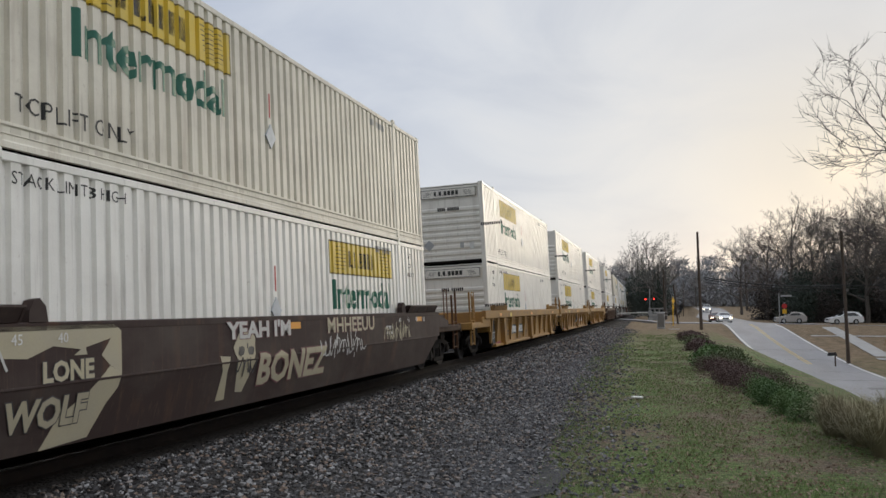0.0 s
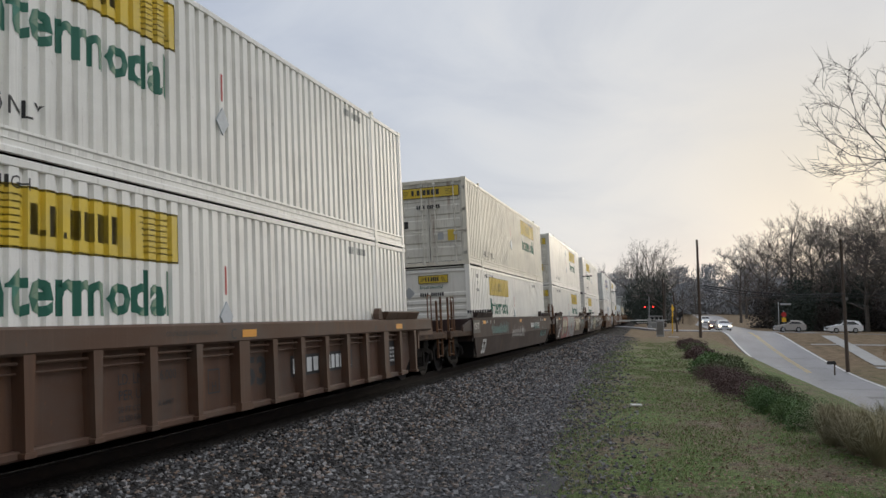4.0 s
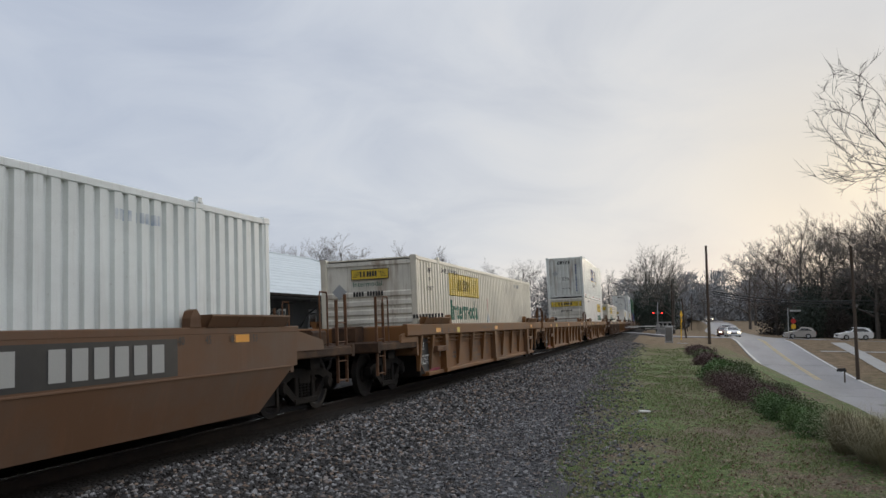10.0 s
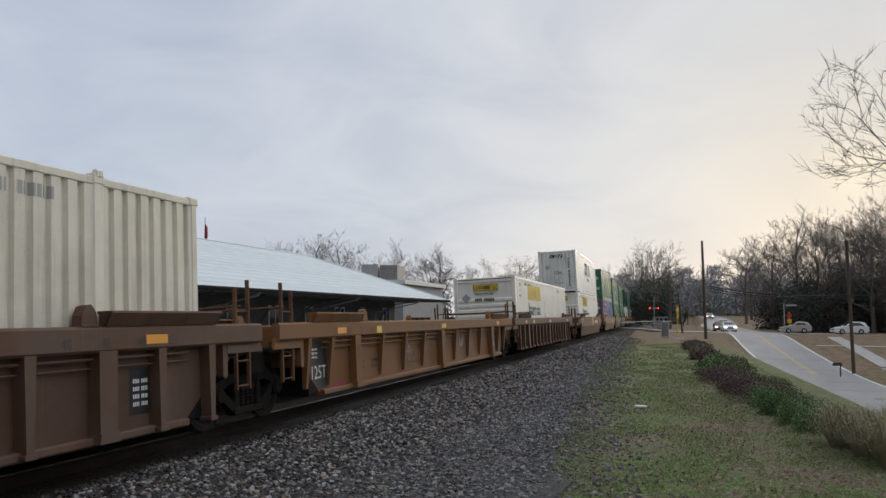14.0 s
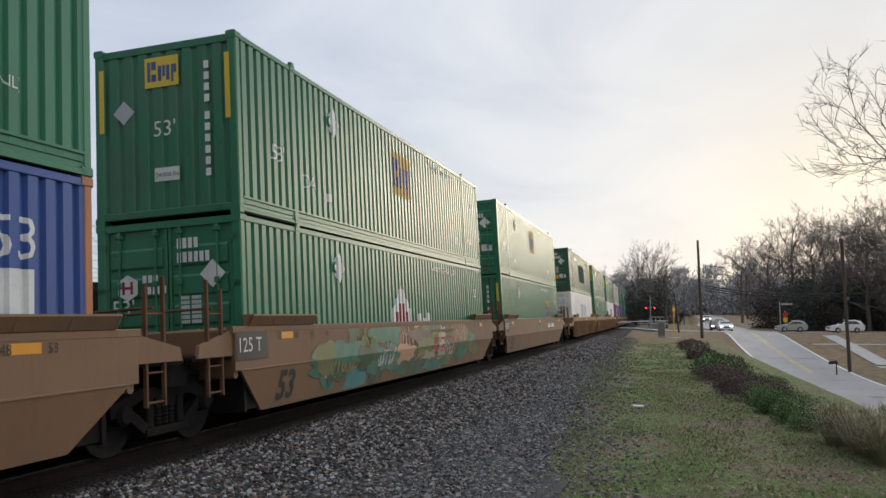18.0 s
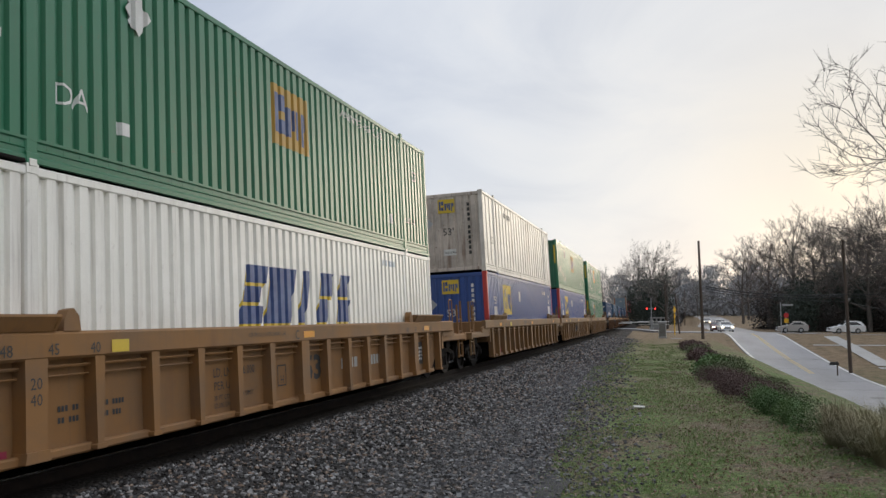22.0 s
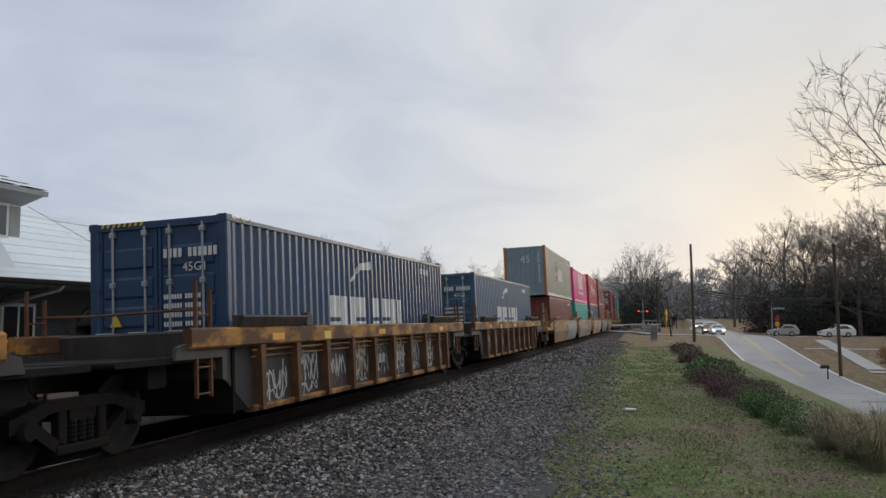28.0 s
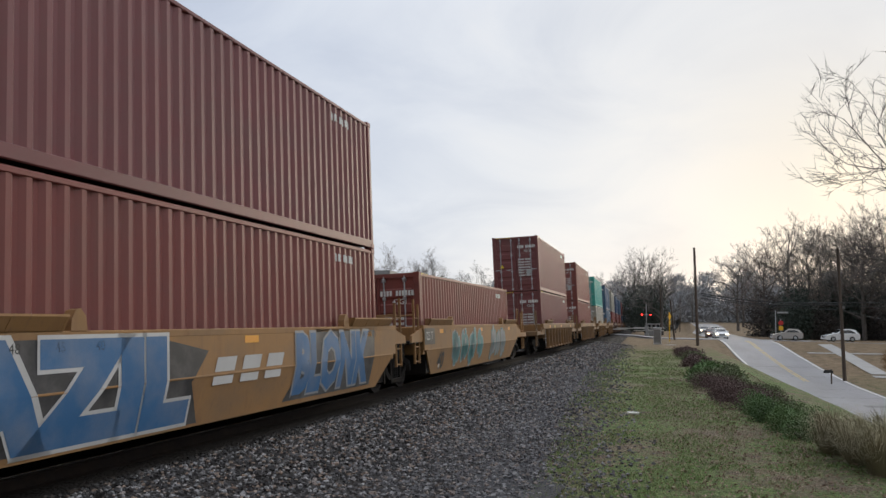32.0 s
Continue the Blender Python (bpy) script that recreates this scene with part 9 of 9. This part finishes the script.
def build_depot():
    """The station building behind the train: long tin roof on brackets, with a two-storey bay."""
    ob = thing("station_building", "old railway station with a long white tin-shingle roof", "building", kind="")
    ex, rx, ez, rz, y0, y1 = -19.0, -28.0, 2.97, 6.3, -14.0, 66.6
    yr0, yr1 = -5.0, 57.6
    wx = 2 * rx - ex
    # roof in courses, each a slight step
    courses = 15
    for side in (0, 1):
        for k in range(courses):
            u0, u1 = k / courses, (k + 1) / courses
            a0 = (ex + (rx - ex) * u0, y0 + (yr0 - y0) * u0, y1 + (yr1 - y1) * u0, ez + (rz - ez) * u0)
            a1 = (ex + (rx - ex) * u1, y0 + (yr0 - y0) * u1, y1 + (yr1 - y1) * u1, ez + (rz - ez) * u1)
            if side:
                a0, a1 = (2 * rx - a0[0],) + a0[1:], (2 * rx - a1[0],) + a1[1:]
            th = 0.02
            vs = [(a0[0], a0[1], a0[3]), (a0[0], a0[2], a0[3]), (a1[0], a1[2], a1[3]), (a1[0], a1[1], a1[3])]
            vs += [(x, y, z + (th if i < 2 else 0.004)) for i, (x, y, z) in enumerate(vs)]
            part("roof_course", Geo().add(vs, [(3, 2, 1, 0), (4, 5, 6, 7), (0, 1, 5, 4), (1, 2, 6, 5), (2, 3, 7, 6), (3, 0, 4, 7)]), M["roof_tin"], ob, "row of white tin shingles")
    g = Geo().add([(ex, y1, ez), (wx, y1, ez), (rx, yr1, rz + 0.02)], [(0, 1, 2)]).add([(wx, y0, ez), (ex, y0, ez), (rx, yr0, rz + 0.02)], [(0, 1, 2)])
    part("roof_hip", g, M["roof_tin"], ob)
    part("ridge_cap", Geo().tube([(rx, yr0, rz + 0.03), (rx, yr1, rz + 0.03), (ex, y1, ez + 0.03)], 0.06, 6), M["roof_tin"], ob)
    part("soffit", Geo().box(wx, ex + 0.03, y0 + 0.03, y1 - 0.03, ez - 0.16, ez - 0.02), M["wall_dark"], ob)
    part("gutter", Geo().cbox(ex - 0.02, ex + 0.12, y0, y1, ez - 0.14, ez + 0.03, 0.04), M["steel_dark"], ob, "dark eaves gutter")
    wl = -22.6
    part("wall", Geo().box(-33.4, wl, -11.0, 63.0, 0.0, ez - 0.1), M["wall_dark"], ob)
    k = 0
    for y in [4 + 4.6 * i for i in range(13)]:
        part("bracket", Geo().tube([(wl + 0.05, y, 1.2), (wl + 0.5, y, 2.0), (wl + 1.3, y, 2.55), (ex - 0.7, y, ez - 0.22)], 0.055, 6), M["wall_dark"], ob, "dark curved eaves bracket")
        if k % 2 == 0:
            w = part("window", Geo().box(wl - 0.02, wl + 0.06, y + 1.0, y + 2.6, 0.9, 2.3), M["trim_white"], ob, "white-framed window")
            part("pane", Geo().box(wl + 0.03, wl + 0.07, y + 1.12, y + 1.75, 1.02, 2.18), M["glass_dark"], w)
            part("pane", Geo().box(wl + 0.03, wl + 0.07, y + 1.85, y + 2.48, 1.02, 2.18), M["glass_dark"], w)
        else:
            d = part("door", Geo().box(wl - 0.02, wl + 0.06, y + 1.1, y + 2.2, 0.05, 2.3), M["soffit"], ob, "grey panelled door")
            part("pane", Geo().box(wl + 0.03, wl + 0.07, y + 1.25, y + 2.05, 1.2, 2.1), M["glass_dark"], d)
        k += 1
    for y in (22.2, 34.3, 46.5, 58.5):
        part("downpipe", Geo().tube([(ex + 0.05, y, ez - 0.1), (ex - 0.1, y, ez - 0.28), (wl + 1.2, y - 0.2, 2.15), (wl + 0.2, y - 0.3, 1.9), (wl + 0.2, y - 0.3, 0.1)], 0.055, 7), M["galv"], ob, "pale grey downpipe")
    part("roof_vent", Geo().lathe([(0, 0.28), (0.12, 0.12), (0.4, 0.1), (0.42, 0.0)], "z", 10, (-25.2, 32.6, 5.2)), M["steel_grey"], ob)
    part("platform", Geo().box(-33, -15.2, -11, 66, -0.3, 0.06), M["concrete"], ob)
    # two-storey bay
    tx, ty0, ty1 = -20.5, 12.0, 21.07
    part("bay_wall", Geo().box(-27, tx, ty0, ty1, 0.0, 5.72), M["trim_white"], ob, "white boarded bay wall")
    part("bay_skirt", Geo().add([(tx, ty0, 4.3), (tx, ty1, 4.3), (tx + 0.45, ty1 + 0.35, 3.25), (tx + 0.45, ty0 - 0.35, 3.25), (-27, ty1, 4.3), (-27, ty1 + 0.35, 3.25)], [(0, 1, 2, 3), (1, 4, 5, 2)]), M["roof_tin"], ob, "flared shingle skirt of the bay")
    ov = 0.95
    rx0, rx1, ry0, ry1 = -27 - ov, tx + ov, ty0 - ov, ty1 + ov
    cx, cy = (rx0 + rx1) / 2, (ry0 + ry1) / 2
    g = Geo()
    for k in range(12):
        u0, u1 = k / 12, (k + 1) / 12
        q = []
        for u, dz in ((u0, 0.03), (u1, 0.0)):
            q.append([(rx0 + (cx - rx0) * u, ry0 + (cy - ry0) * u), (rx1 + (cx - rx1) * u, ry0 + (cy - ry0) * u), (rx1 + (cx - rx1) * u, ry1 + (cy - ry1) * u), (rx0 + (cx - rx0) * u, ry1 + (cy - ry1) * u), 5.90 + 1.95 * u + dz])
        vs = [(a, b, q[0][4]) for a, b in q[0][:4]] + [(a, b, q[1][4]) for a, b in q[1][:4]]
        g.add(vs, [(i, (i + 1) % 4, 4 + (i + 1) % 4, 4 + i) for i in range(4)])
    part("bay_roof", g.mesh("bay_roof", M["roof_tin"], weld=True), M["roof_tin"], ob, "white shingle hip roof of the bay")
    part("bay_fascia", Geo().box(rx0, rx1, ry0, ry1, 5.72, 5.88), M["soffit"], ob, "grey boarded eaves")
    part("bay_soffit", Geo().prism([(rx1 - 0.05, 5.73), (tx, 5.42), (tx, 5.73)], "y", ry0 + 0.1, ry1 - 0.1), M["soffit"], ob)
    for y in (13.0, 15.3, 17.6, 19.9):
        w = part("window", Geo().box(tx - 0.02, tx + 0.07, y - 0.05, y + 1.45, 4.32, 5.45), M["trim_white"], ob, "white sash window")
        part("pane", Geo().box(tx + 0.04, tx + 0.085, y + 0.07, y + 0.62, 4.42, 5.35), M["glass_dark"], w)
        part("pane", Geo().box(tx + 0.04, tx + 0.085, y + 0.75, y + 1.33, 4.42, 5.35), M["glass_dark"], w)
        part("shutter", Geo().cbox(tx, tx + 0.05, y + 1.5, y + 1.95, 4.4, 5.4, 0.01), M["soffit"], ob, "grey louvred shutter")
    # the bay's own slope, laid over the long roof, with a seam along its edge
    seam = ((-21.56, 29.15), (-30.2, 32.7))
    for k in range(9):
        xa, xb = -20.6 - 9.6 * k / 9, -20.6 - 9.6 * (k + 1) / 9
        vs = []
        for x, dz in ((xa, 0.055), (xb, 0.03)):
            y = seam[0][1] + (seam[1][1] - seam[0][1]) * (seam[0][0] - x) / (seam[0][0] - seam[1][0])
            vs += [(x, 20.5, ez + (ex - x) * 0.37 + dz), (x, y, ez + (ex - x) * 0.37 + dz)]
        vs += [(x, y, z - 0.06) for x, y, z in vs]
        part("roof_course", Geo().add(vs, [(0, 1, 3, 2), (6, 7, 5, 4), (0, 4, 5, 1), (1, 5, 7, 3), (3, 7, 6, 2), (2, 6, 4, 0)]), M["roof_tin"], ob, "broad row of white tin shingles")
    part("roof_seam", Geo().tube([(x, y, ez + (ex - x) * 0.37 + 0.05) for x, y in seam], 0.016, 6), M["steel_grey"], ob, "dark raised seam on the roof")
    # flag pole and plant behind
    fl = thing("flag_pole", "white flag pole with a furled flag behind the station", "flag pole", at=(-44.9, 70.0, 0.0))
    part("pole", Geo().tube([(0, 0, 0), (0, 0, 11.2)], 0.07, 8, 0.04), M["trim_white"], fl)
    part("flag", Geo().prism([(0.0, 10.6), (0.25, 10.2), (0.32, 9.3), (0.12, 8.9), (0.0, 9.0)], "y", -0.06, 0.06), M["maroon_ink"], fl, "furled red flag")
    ac = thing("rooftop_unit", "grey rooftop ventilation unit on a flat roof", "ventilation unit", at=(-28.5, 75.0, 5.0))
    part("housing", Geo().cbox(-1.5, 0.2, -1, 1, 0.0, 1.6, 0.05), M["galv"], ac)
    part("hood", Geo().cbox(0.4, 2.2, -1, 1, 0.1, 1.5, 0.05), M["steel_grey"], ac)
    sh = thing("flat_roofed_building", "low pale flat-roofed building beyond the station", "building", at=(-29, 76, 0))
    part("wall", Geo().box(-5, 4, -4, 9, 0, 4.6), M["soffit"], sh)
    part("roof", Geo().box(-5.3, 4.3, -4.3, 9.3, 4.6, 5.0), M["trim_white"], sh)


def car(at, paint_mat, label, suv=False, lights=False, brake=False, size=1.0):
    """A parked or waiting car that faces -y in its own space."""
    ob = thing("car", label, "car", at=at, group="cars on the road")
    L, W, H = (4.7 * size, 1.86, 1.7 * (0.45 + 0.55 * size)) if suv else (4.7 * size, 1.82, 1.46)
    prof = [(-L / 2, 0.35), (-L / 2 + 0.05, 0.72), (-L / 2 + 0.95, 0.93), (-L / 2 + 1.45, 0.98), (L / 2 - 0.35, 1.0), (L / 2 - 0.02, 0.95), (L / 2, 0.4), (L / 2 - 0.15, 0.24), (-L / 2 + 0.15, 0.22)]
    cab = [(-L / 2 + 1.3, 0.97), (-L / 2 + 2.05, H - 0.04), (-L / 2 + 2.5, H), (L / 2 - 1.0, H), (L / 2 - (0.45 if suv else 0.95), H - 0.12), (L / 2 - (0.12 if suv else 0.3), 0.99)]

    def hull(profile, w0, w1):
        g = Geo()
        k = len(profile)
        zs = [z for _, z in profile]
        lo, hi = min(zs), max(zs)
        vs = []
        for sgn in (-1, 1):
            for y, z in profile:
                w = w0 + (w1 - w0) * (z - lo) / (hi - lo)
                vs.append((sgn * w, y, z))
        return g.add(vs, [tuple(range(k - 1, -1, -1)), tuple(range(k, 2 * k))] + [(i, (i + 1) % k, k + (i + 1) % k, k + i) for i in range(k)])
    part("body", hull(prof, W / 2 - 0.04, W / 2), paint_mat, ob)
    part("cabin", hull(cab, W / 2 - 0.06, W / 2 - 0.28), paint_mat, ob)
    inner = [(cab[0][0] + 0.28, 1.03), (cab[1][0] + 0.06, H - 0.14), (cab[3][0] - 0.02, H - 0.12), (cab[5][0] - 0.32, 1.05)]
    part("side_window", hull(inner, W / 2 - 0.065, W / 2 - 0.235), M["sheet_glass"], ob)
    a, b = cab[0], cab[1]
    part("windscreen", Geo().add([(-W / 2 + 0.15, a[0] + 0.08, a[1] + 0.06), (W / 2 - 0.15, a[0] + 0.08, a[1] + 0.06), (W / 2 - 0.3, b[0] - 0.06, b[1] - 0.03), (-W / 2 + 0.3, b[0] - 0.06, b[1] - 0.03),
                                  (-W / 2 + 0.15, a[0] + 0.12, a[1] + 0.02), (W / 2 - 0.15, a[0] + 0.12, a[1] + 0.02), (W / 2 - 0.3, b[0] + 0.02, b[1] - 0.05), (-W / 2 + 0.3, b[0] + 0.02, b[1] - 0.05)], [(0, 1, 2, 3), (7, 6, 5, 4), (0, 4, 5, 1), (1, 5, 6, 2), (2, 6, 7, 3), (3, 7, 4, 0)]), M["sheet_glass"], ob)
    part("grille", Geo().cbox(-0.42, 0.42, -L / 2 - 0.02, -L / 2 + 0.06, 0.48, 0.68, 0.02), M["black"], ob)
    part("bumper", Geo().cbox(-W / 2 + 0.05, W / 2 - 0.05, -L / 2 - 0.05, -L / 2 + 0.1, 0.28, 0.46, 0.04), paint_mat, ob)
    for s in (-1, 1):
        part("headlight", Geo().cbox(s * 0.68 - 0.2, s * 0.68 + 0.2, -L / 2 - 0.015, -L / 2 + 0.12, 0.60, 0.76, 0.03), M["headlight"] if lights else M["galv"], ob, "lit headlight" if lights else "clear headlight")
        part("tail_light", Geo().cbox(s * 0.78 - 0.12, s * 0.78 + 0.12, L / 2 - 0.12, L / 2 + 0.02, 0.68, 0.9, 0.02), M["red_light"] if brake else M["red_ink"], ob, "red tail light")
        part("mirror", Geo().cbox(s * (W / 2 + 0.07) - 0.1, s * (W / 2 + 0.07) + 0.1, -L / 2 + 1.45, -L / 2 + 1.6, 0.98, 1.14, 0.03), paint_mat, ob)
        for y in (-L / 2 + 0.92, L / 2 - 0.95):
            w = part("wheel", Geo().lathe([(-0.11, 0.20), (-0.11, 0.30), (-0.08, 0.335), (0.08, 0.335), (0.11, 0.30), (0.11, 0.20)], "x", 18), M["tyre"], ob, "black rubber tyre", at=(s * (W / 2 - 0.1), y, 0.335))
            part("rim", Geo().lathe([(-0.115, 0.05), (-0.115, 0.2), (0.115, 0.2), (0.115, 0.05)], "x", 12), M["galv"], w, "silver rim")
    return ob


def build_vehicles():
    car(pose(6.15, 126.0, road_z(126) + 0.06, 0, 0, 4), M["car_white"], "white saloon car with lit headlights waiting at the junction", False, True)
    car(pose(5.3, 133.0, road_z(133) + 0.06, 0, 0, 2), M["car_dark"], "dark car with lit headlights waiting behind another", False, True)
    car(pose(13.95, 116.2, -0.51, 0, 0, -88), M["car_silver"], "beige-silver crossover car standing on the side street", True, size=0.8)
    car(pose(20.0, 114.0, -0.55, 0, 0, -82), M["car_white"], "white crossover car standing on the side street", True, size=0.88)
    a = car(pose(0, 0, 0), M["car_white"], "white car with lit headlights coming down the road", True, True)
    b = car(pose(0, 0, 0), M["car_silver"], "silver car with lit headlights further up the road", False, True)

    def way(y, lane=-1.5):
        d = math.atan2(road_x(y - 1) - road_x(y + 1), 2.0)
        return pose(road_x(y) + lane, y, road_z(y) + 0.06, 0, 0, math.degrees(-math.atan2(road_x(y + 1) - road_x(y - 1), 2.0)))
    COMING.append((a, [(t, way(y)) for t, y in ((0, 205), (3, 178), (6, 160), (8, 149), (10, 144), (12, 142.5), (32, 142.5))]))
    COMING.append((b, [(t, way(y)) for t, y in ((0, 300), (8, 262), (14, 222), (18, 196), (24, 176), (30, 165), (32, 163))]))


COMING = []


def build_crossing():
    def mast(x, y, z, face, label):
        ob = thing("crossing_signal", label, "railway signal", at=pose(x, y, z, 0, 0, face), group="level crossing signals")
        part("mast", Geo().tube([(0, 0, 0), (0, 0, 4.9)], 0.06, 10), M["galv"], ob)
        part("base", Geo().cbox(-0.3, 0.3, -0.3, 0.3, -0.2, 0.5, 0.05), M["galv"], ob)
        part("light_bar", Geo().tube([(-0.75, 0, 3.3), (0.75, 0, 3.3)], 0.04, 8), M["galv"], ob)
        for s in (-0.62, 0.62):
            h = part("backplate", Geo().lathe([(-0.02, 0.01), (-0.02, 0.3), (0.02, 0.3), (0.02, 0.01)], "y", 16, (s, -0.06, 3.3)), M["black"], ob, "round black light background")
            part("lens", Geo().lathe([(-0.03, 0.01), (-0.01, 0.10), (0.02, 0.11), (0.02, 0.01)], "y", 14, (s, -0.1, 3.3)), M["red_light"], h, "lit red signal lens")
        part("gate_box", Geo().cbox(-0.28, 0.28, 0.12, 0.55, 0.9, 1.6, 0.05), M["galv"], ob)
        part("gate_arm", Geo().cbox(-7.0, -0.2, 0.2, 0.28, 1.2, 1.32, 0.02), M["trim_white"], ob, "white lowered gate arm with red bands")
        return ob
    mast(-4.3, 127.5, -0.5, 0, "level crossing signal with lit red lamps beside the track")
    mast(-13.5, 116.5, -0.55, 180, "level crossing signal across the track")
    cab = thing("signal_cabinet", "silver metal signal cabinet beside the crossing", "cabinet", at=(-1.77, 82.6, -0.42))
    part("body", Geo().cbox(-0.36, 0.36, -0.3, 0.3, 0.1, 1.55, 0.03), M["galv"], cab)
    part("roof", Geo().cbox(-0.42, 0.42, -0.36, 0.36, 1.55, 1.63, 0.03), M["galv"], cab)
    part("plinth", Geo().cbox(-0.4, 0.4, -0.34, 0.34, -0.15, 0.1, 0.02), M["concrete"], cab)
    part("door_seam", Geo().cbox(-0.3, 0.3, -0.312, -0.300, 0.2, 1.45, 0.004), M["steel_grey"], cab)
    slab = new("concrete_slab", Geo().cbox(-1.0, 0.0, 80.2, 81.6, -0.5, -0.36, 0.02).mesh("concrete_slab", M["concrete"]))
    tagged(slab, "small concrete slab in the brown grass", "slab")
    s = thing("warning_sign", "yellow diamond warning sign on a post", "road sign", at=pose(-0.75, 100.0, -0.5, 0, 0, 68))
    part("post", Geo().cbox(-0.05, 0.05, -0.05, 0.05, -0.2, 3.4, 0.01), M["sign_yellow"], s)
    part("plate", Geo().prism([(-0.45, 2.9), (0, 2.45), (0.45, 2.9), (0, 3.35)], "y", -0.06, -0.04), M["sign_yellow"], s)
    part("plate", Geo().cbox(-0.22, 0.22, -0.06, -0.04, 2.0, 2.4), M["sign_yellow"], s, "small yellow supplementary plate")
    st = thing("stop_sign", "red stop sign with a yellow plate at the side street", "road sign", at=(12.9, 113.0, -0.55))
    part("post", Geo().cbox(-0.04, 0.04, -0.03, 0.03, -0.2, 2.8, 0.01), M["galv"], st)
    part("plate", Geo().prism([(0.33 * math.cos(a), 2.3 + 0.33 * math.sin(a)) for a in [math.pi / 8 + math.pi / 4 * k for k in range(8)]], "y", -0.06, -0.04), M["sign_red"], st)
    part("plate", Geo().cbox(-0.26, 0.26, -0.06, -0.04, 1.35, 1.9), M["sign_yellow"], st, "yellow plate")
    ns = thing("street_name_sign", "pale post with a small street name plate", "road sign", at=(12.2, 112.2, -0.55))
    part("post", Geo().cbox(-0.05, 0.05, -0.05, 0.05, -0.2, 3.9, 0.01), M["galv"], ns)
    part("plate", Geo().cbox(0.2, 1.5, -0.02, 0.02, 3.5, 3.72), M["galv"], ns)
    b = thing("signal_hut", "small pale grey hut with windows beyond the crossing", "building", at=(-4.6, 150.0, -0.8))
    part("wall", Geo().box(-0.6, 1.8, -1, 2, 0.0, 2.1), M["soffit"], b)
    part("roof", Geo().cbox(-0.7, 1.9, -1.15, 2.15, 2.1, 2.22, 0.03), M["galv"], b)
    for k in range(3):
        part("window", Geo().box(-0.2 + 0.75 * k, 0.3 + 0.75 * k, -1.03, -0.98, 1.3, 2.0), M["glass_dark"], b)
    for y in (1.0, 1.5):
        part("railing", Geo().tube([(-2.6, -1.6, y), (2.6, -1.6, y)], 0.05, 6), M["trim_white"], b)
    # roadside
    mb = thing("mailbox", "black mailbox on a wooden post beside the drive", "mailbox", at=(11.55, 70.0, road_z(70) + 0.02))
    part("post", Geo().cbox(-0.05, 0.05, -0.05, 0.05, -0.2, 1.15, 0.01), M["pole_wood"], mb)
    part("box", Geo().prism([(-0.55, 0.85), (0.12, 0.85), (0.12, 1.0), (0.02, 1.1), (-0.45, 1.1), (-0.55, 1.0)], "y", -0.1, 0.1), M["black"], mb)
    for x, y, h in ((6.05, 66.0, 0.95), (6.25, 63.5, 0.8)):
        w = thing("marker_post", "short wooden marker post at the road's edge", "post", at=(x, y, road_z(y) - 0.05), group="marker posts")
        part("shaft", Geo().cbox(-0.09, 0.09, -0.09, 0.09, -0.2, h, 0.02), M["pole_wood"], w)
        part("cap", Geo().cbox(-0.1, 0.1, -0.1, 0.1, h, h + 0.06, 0.02), M["sign_yellow"], w)
    yz = road_z(60)
    for name, x0, x1, ya, yb, lab in (("driveway", 15.6, 60, 74.6, 76.0, "pale concrete driveway"), ("driveway", 13.2, 50, 93.0, 93.9, "pale concrete footway across the lawn"), ("driveway", 15.8, 17.3, 77, 104, "pale concrete drive up to the street")):
        n = 8
        vs = []
        for k in range(n + 1):
            u = k / n
            yy0, yy1 = (ya, yb)
            if x1 - x0 > 5:
                xx = x0 + (x1 - x0) * u
                vs += [(xx, yy0, road_z(yy0) + 0.06), (xx, yy1, road_z(yy1) + 0.06)]
            else:
                yy = yy0 + (yy1 - yy0) * u
                vs += [(x1, yy, road_z(yy) + 0.055), (x0, yy, road_z(yy) + 0.055)]
        fs = [(2 * k, 2 * k + 2, 2 * k + 3, 2 * k + 1) for k in range(n)]
        g = Geo().add(vs, fs).add([(x, y, z - 0.2) for x, y, z in vs], [f[::-1] for f in fs])
        tagged(new(name, g.mesh(name, M["concrete"])), lab, "driveway", kind="structure")
    sp = thing("sapling", "small sapling with dry orange leaves by the drive", "tree", at=(15.2, 68.0, road_z(68)))
    part("stem", Geo().tube([(0, 0, -0.2), (0.05, 0, 1.2), (0, 0.05, 2.3)], 0.05, 6, 0.02), M["bark"], sp)
    part("foliage", clump(random.Random(3), 900, 0.7, 0.7, 1.2, 0.09, 0.2, 1.5), M["orange_leaf"], sp)
    lt = new("litter", Geo().cbox(-0.11, 0.11, -0.05, 0.05, 0.0, 0.035, 0.015).mesh("litter", M["trim_white"]))
    lt.matrix_basis = pose(-0.85, 16.83, 0.02, 4, 3, 25)
    tagged(lt, "white scrap of litter lying on the grass", "litter")
    hs = thing("house", "grey-roofed house half hidden behind the trees", "building", at=(37.0, 118.0, -0.6))
    part("wall", Geo().box(-5, 9, 0, 9, 0, 3.0), M["soffit"], hs)
    part("roof", Geo().prism([(-0.6, 2.8), (4.5, 6.0), (9.6, 2.8)], "x", -5.6, 9.6), M["steel_grey"], hs)


build_trees()
build_far_wood()
build_hedge()
build_grass()
build_poles()
build_depot()
build_crossing()
build_vehicles()

motions()
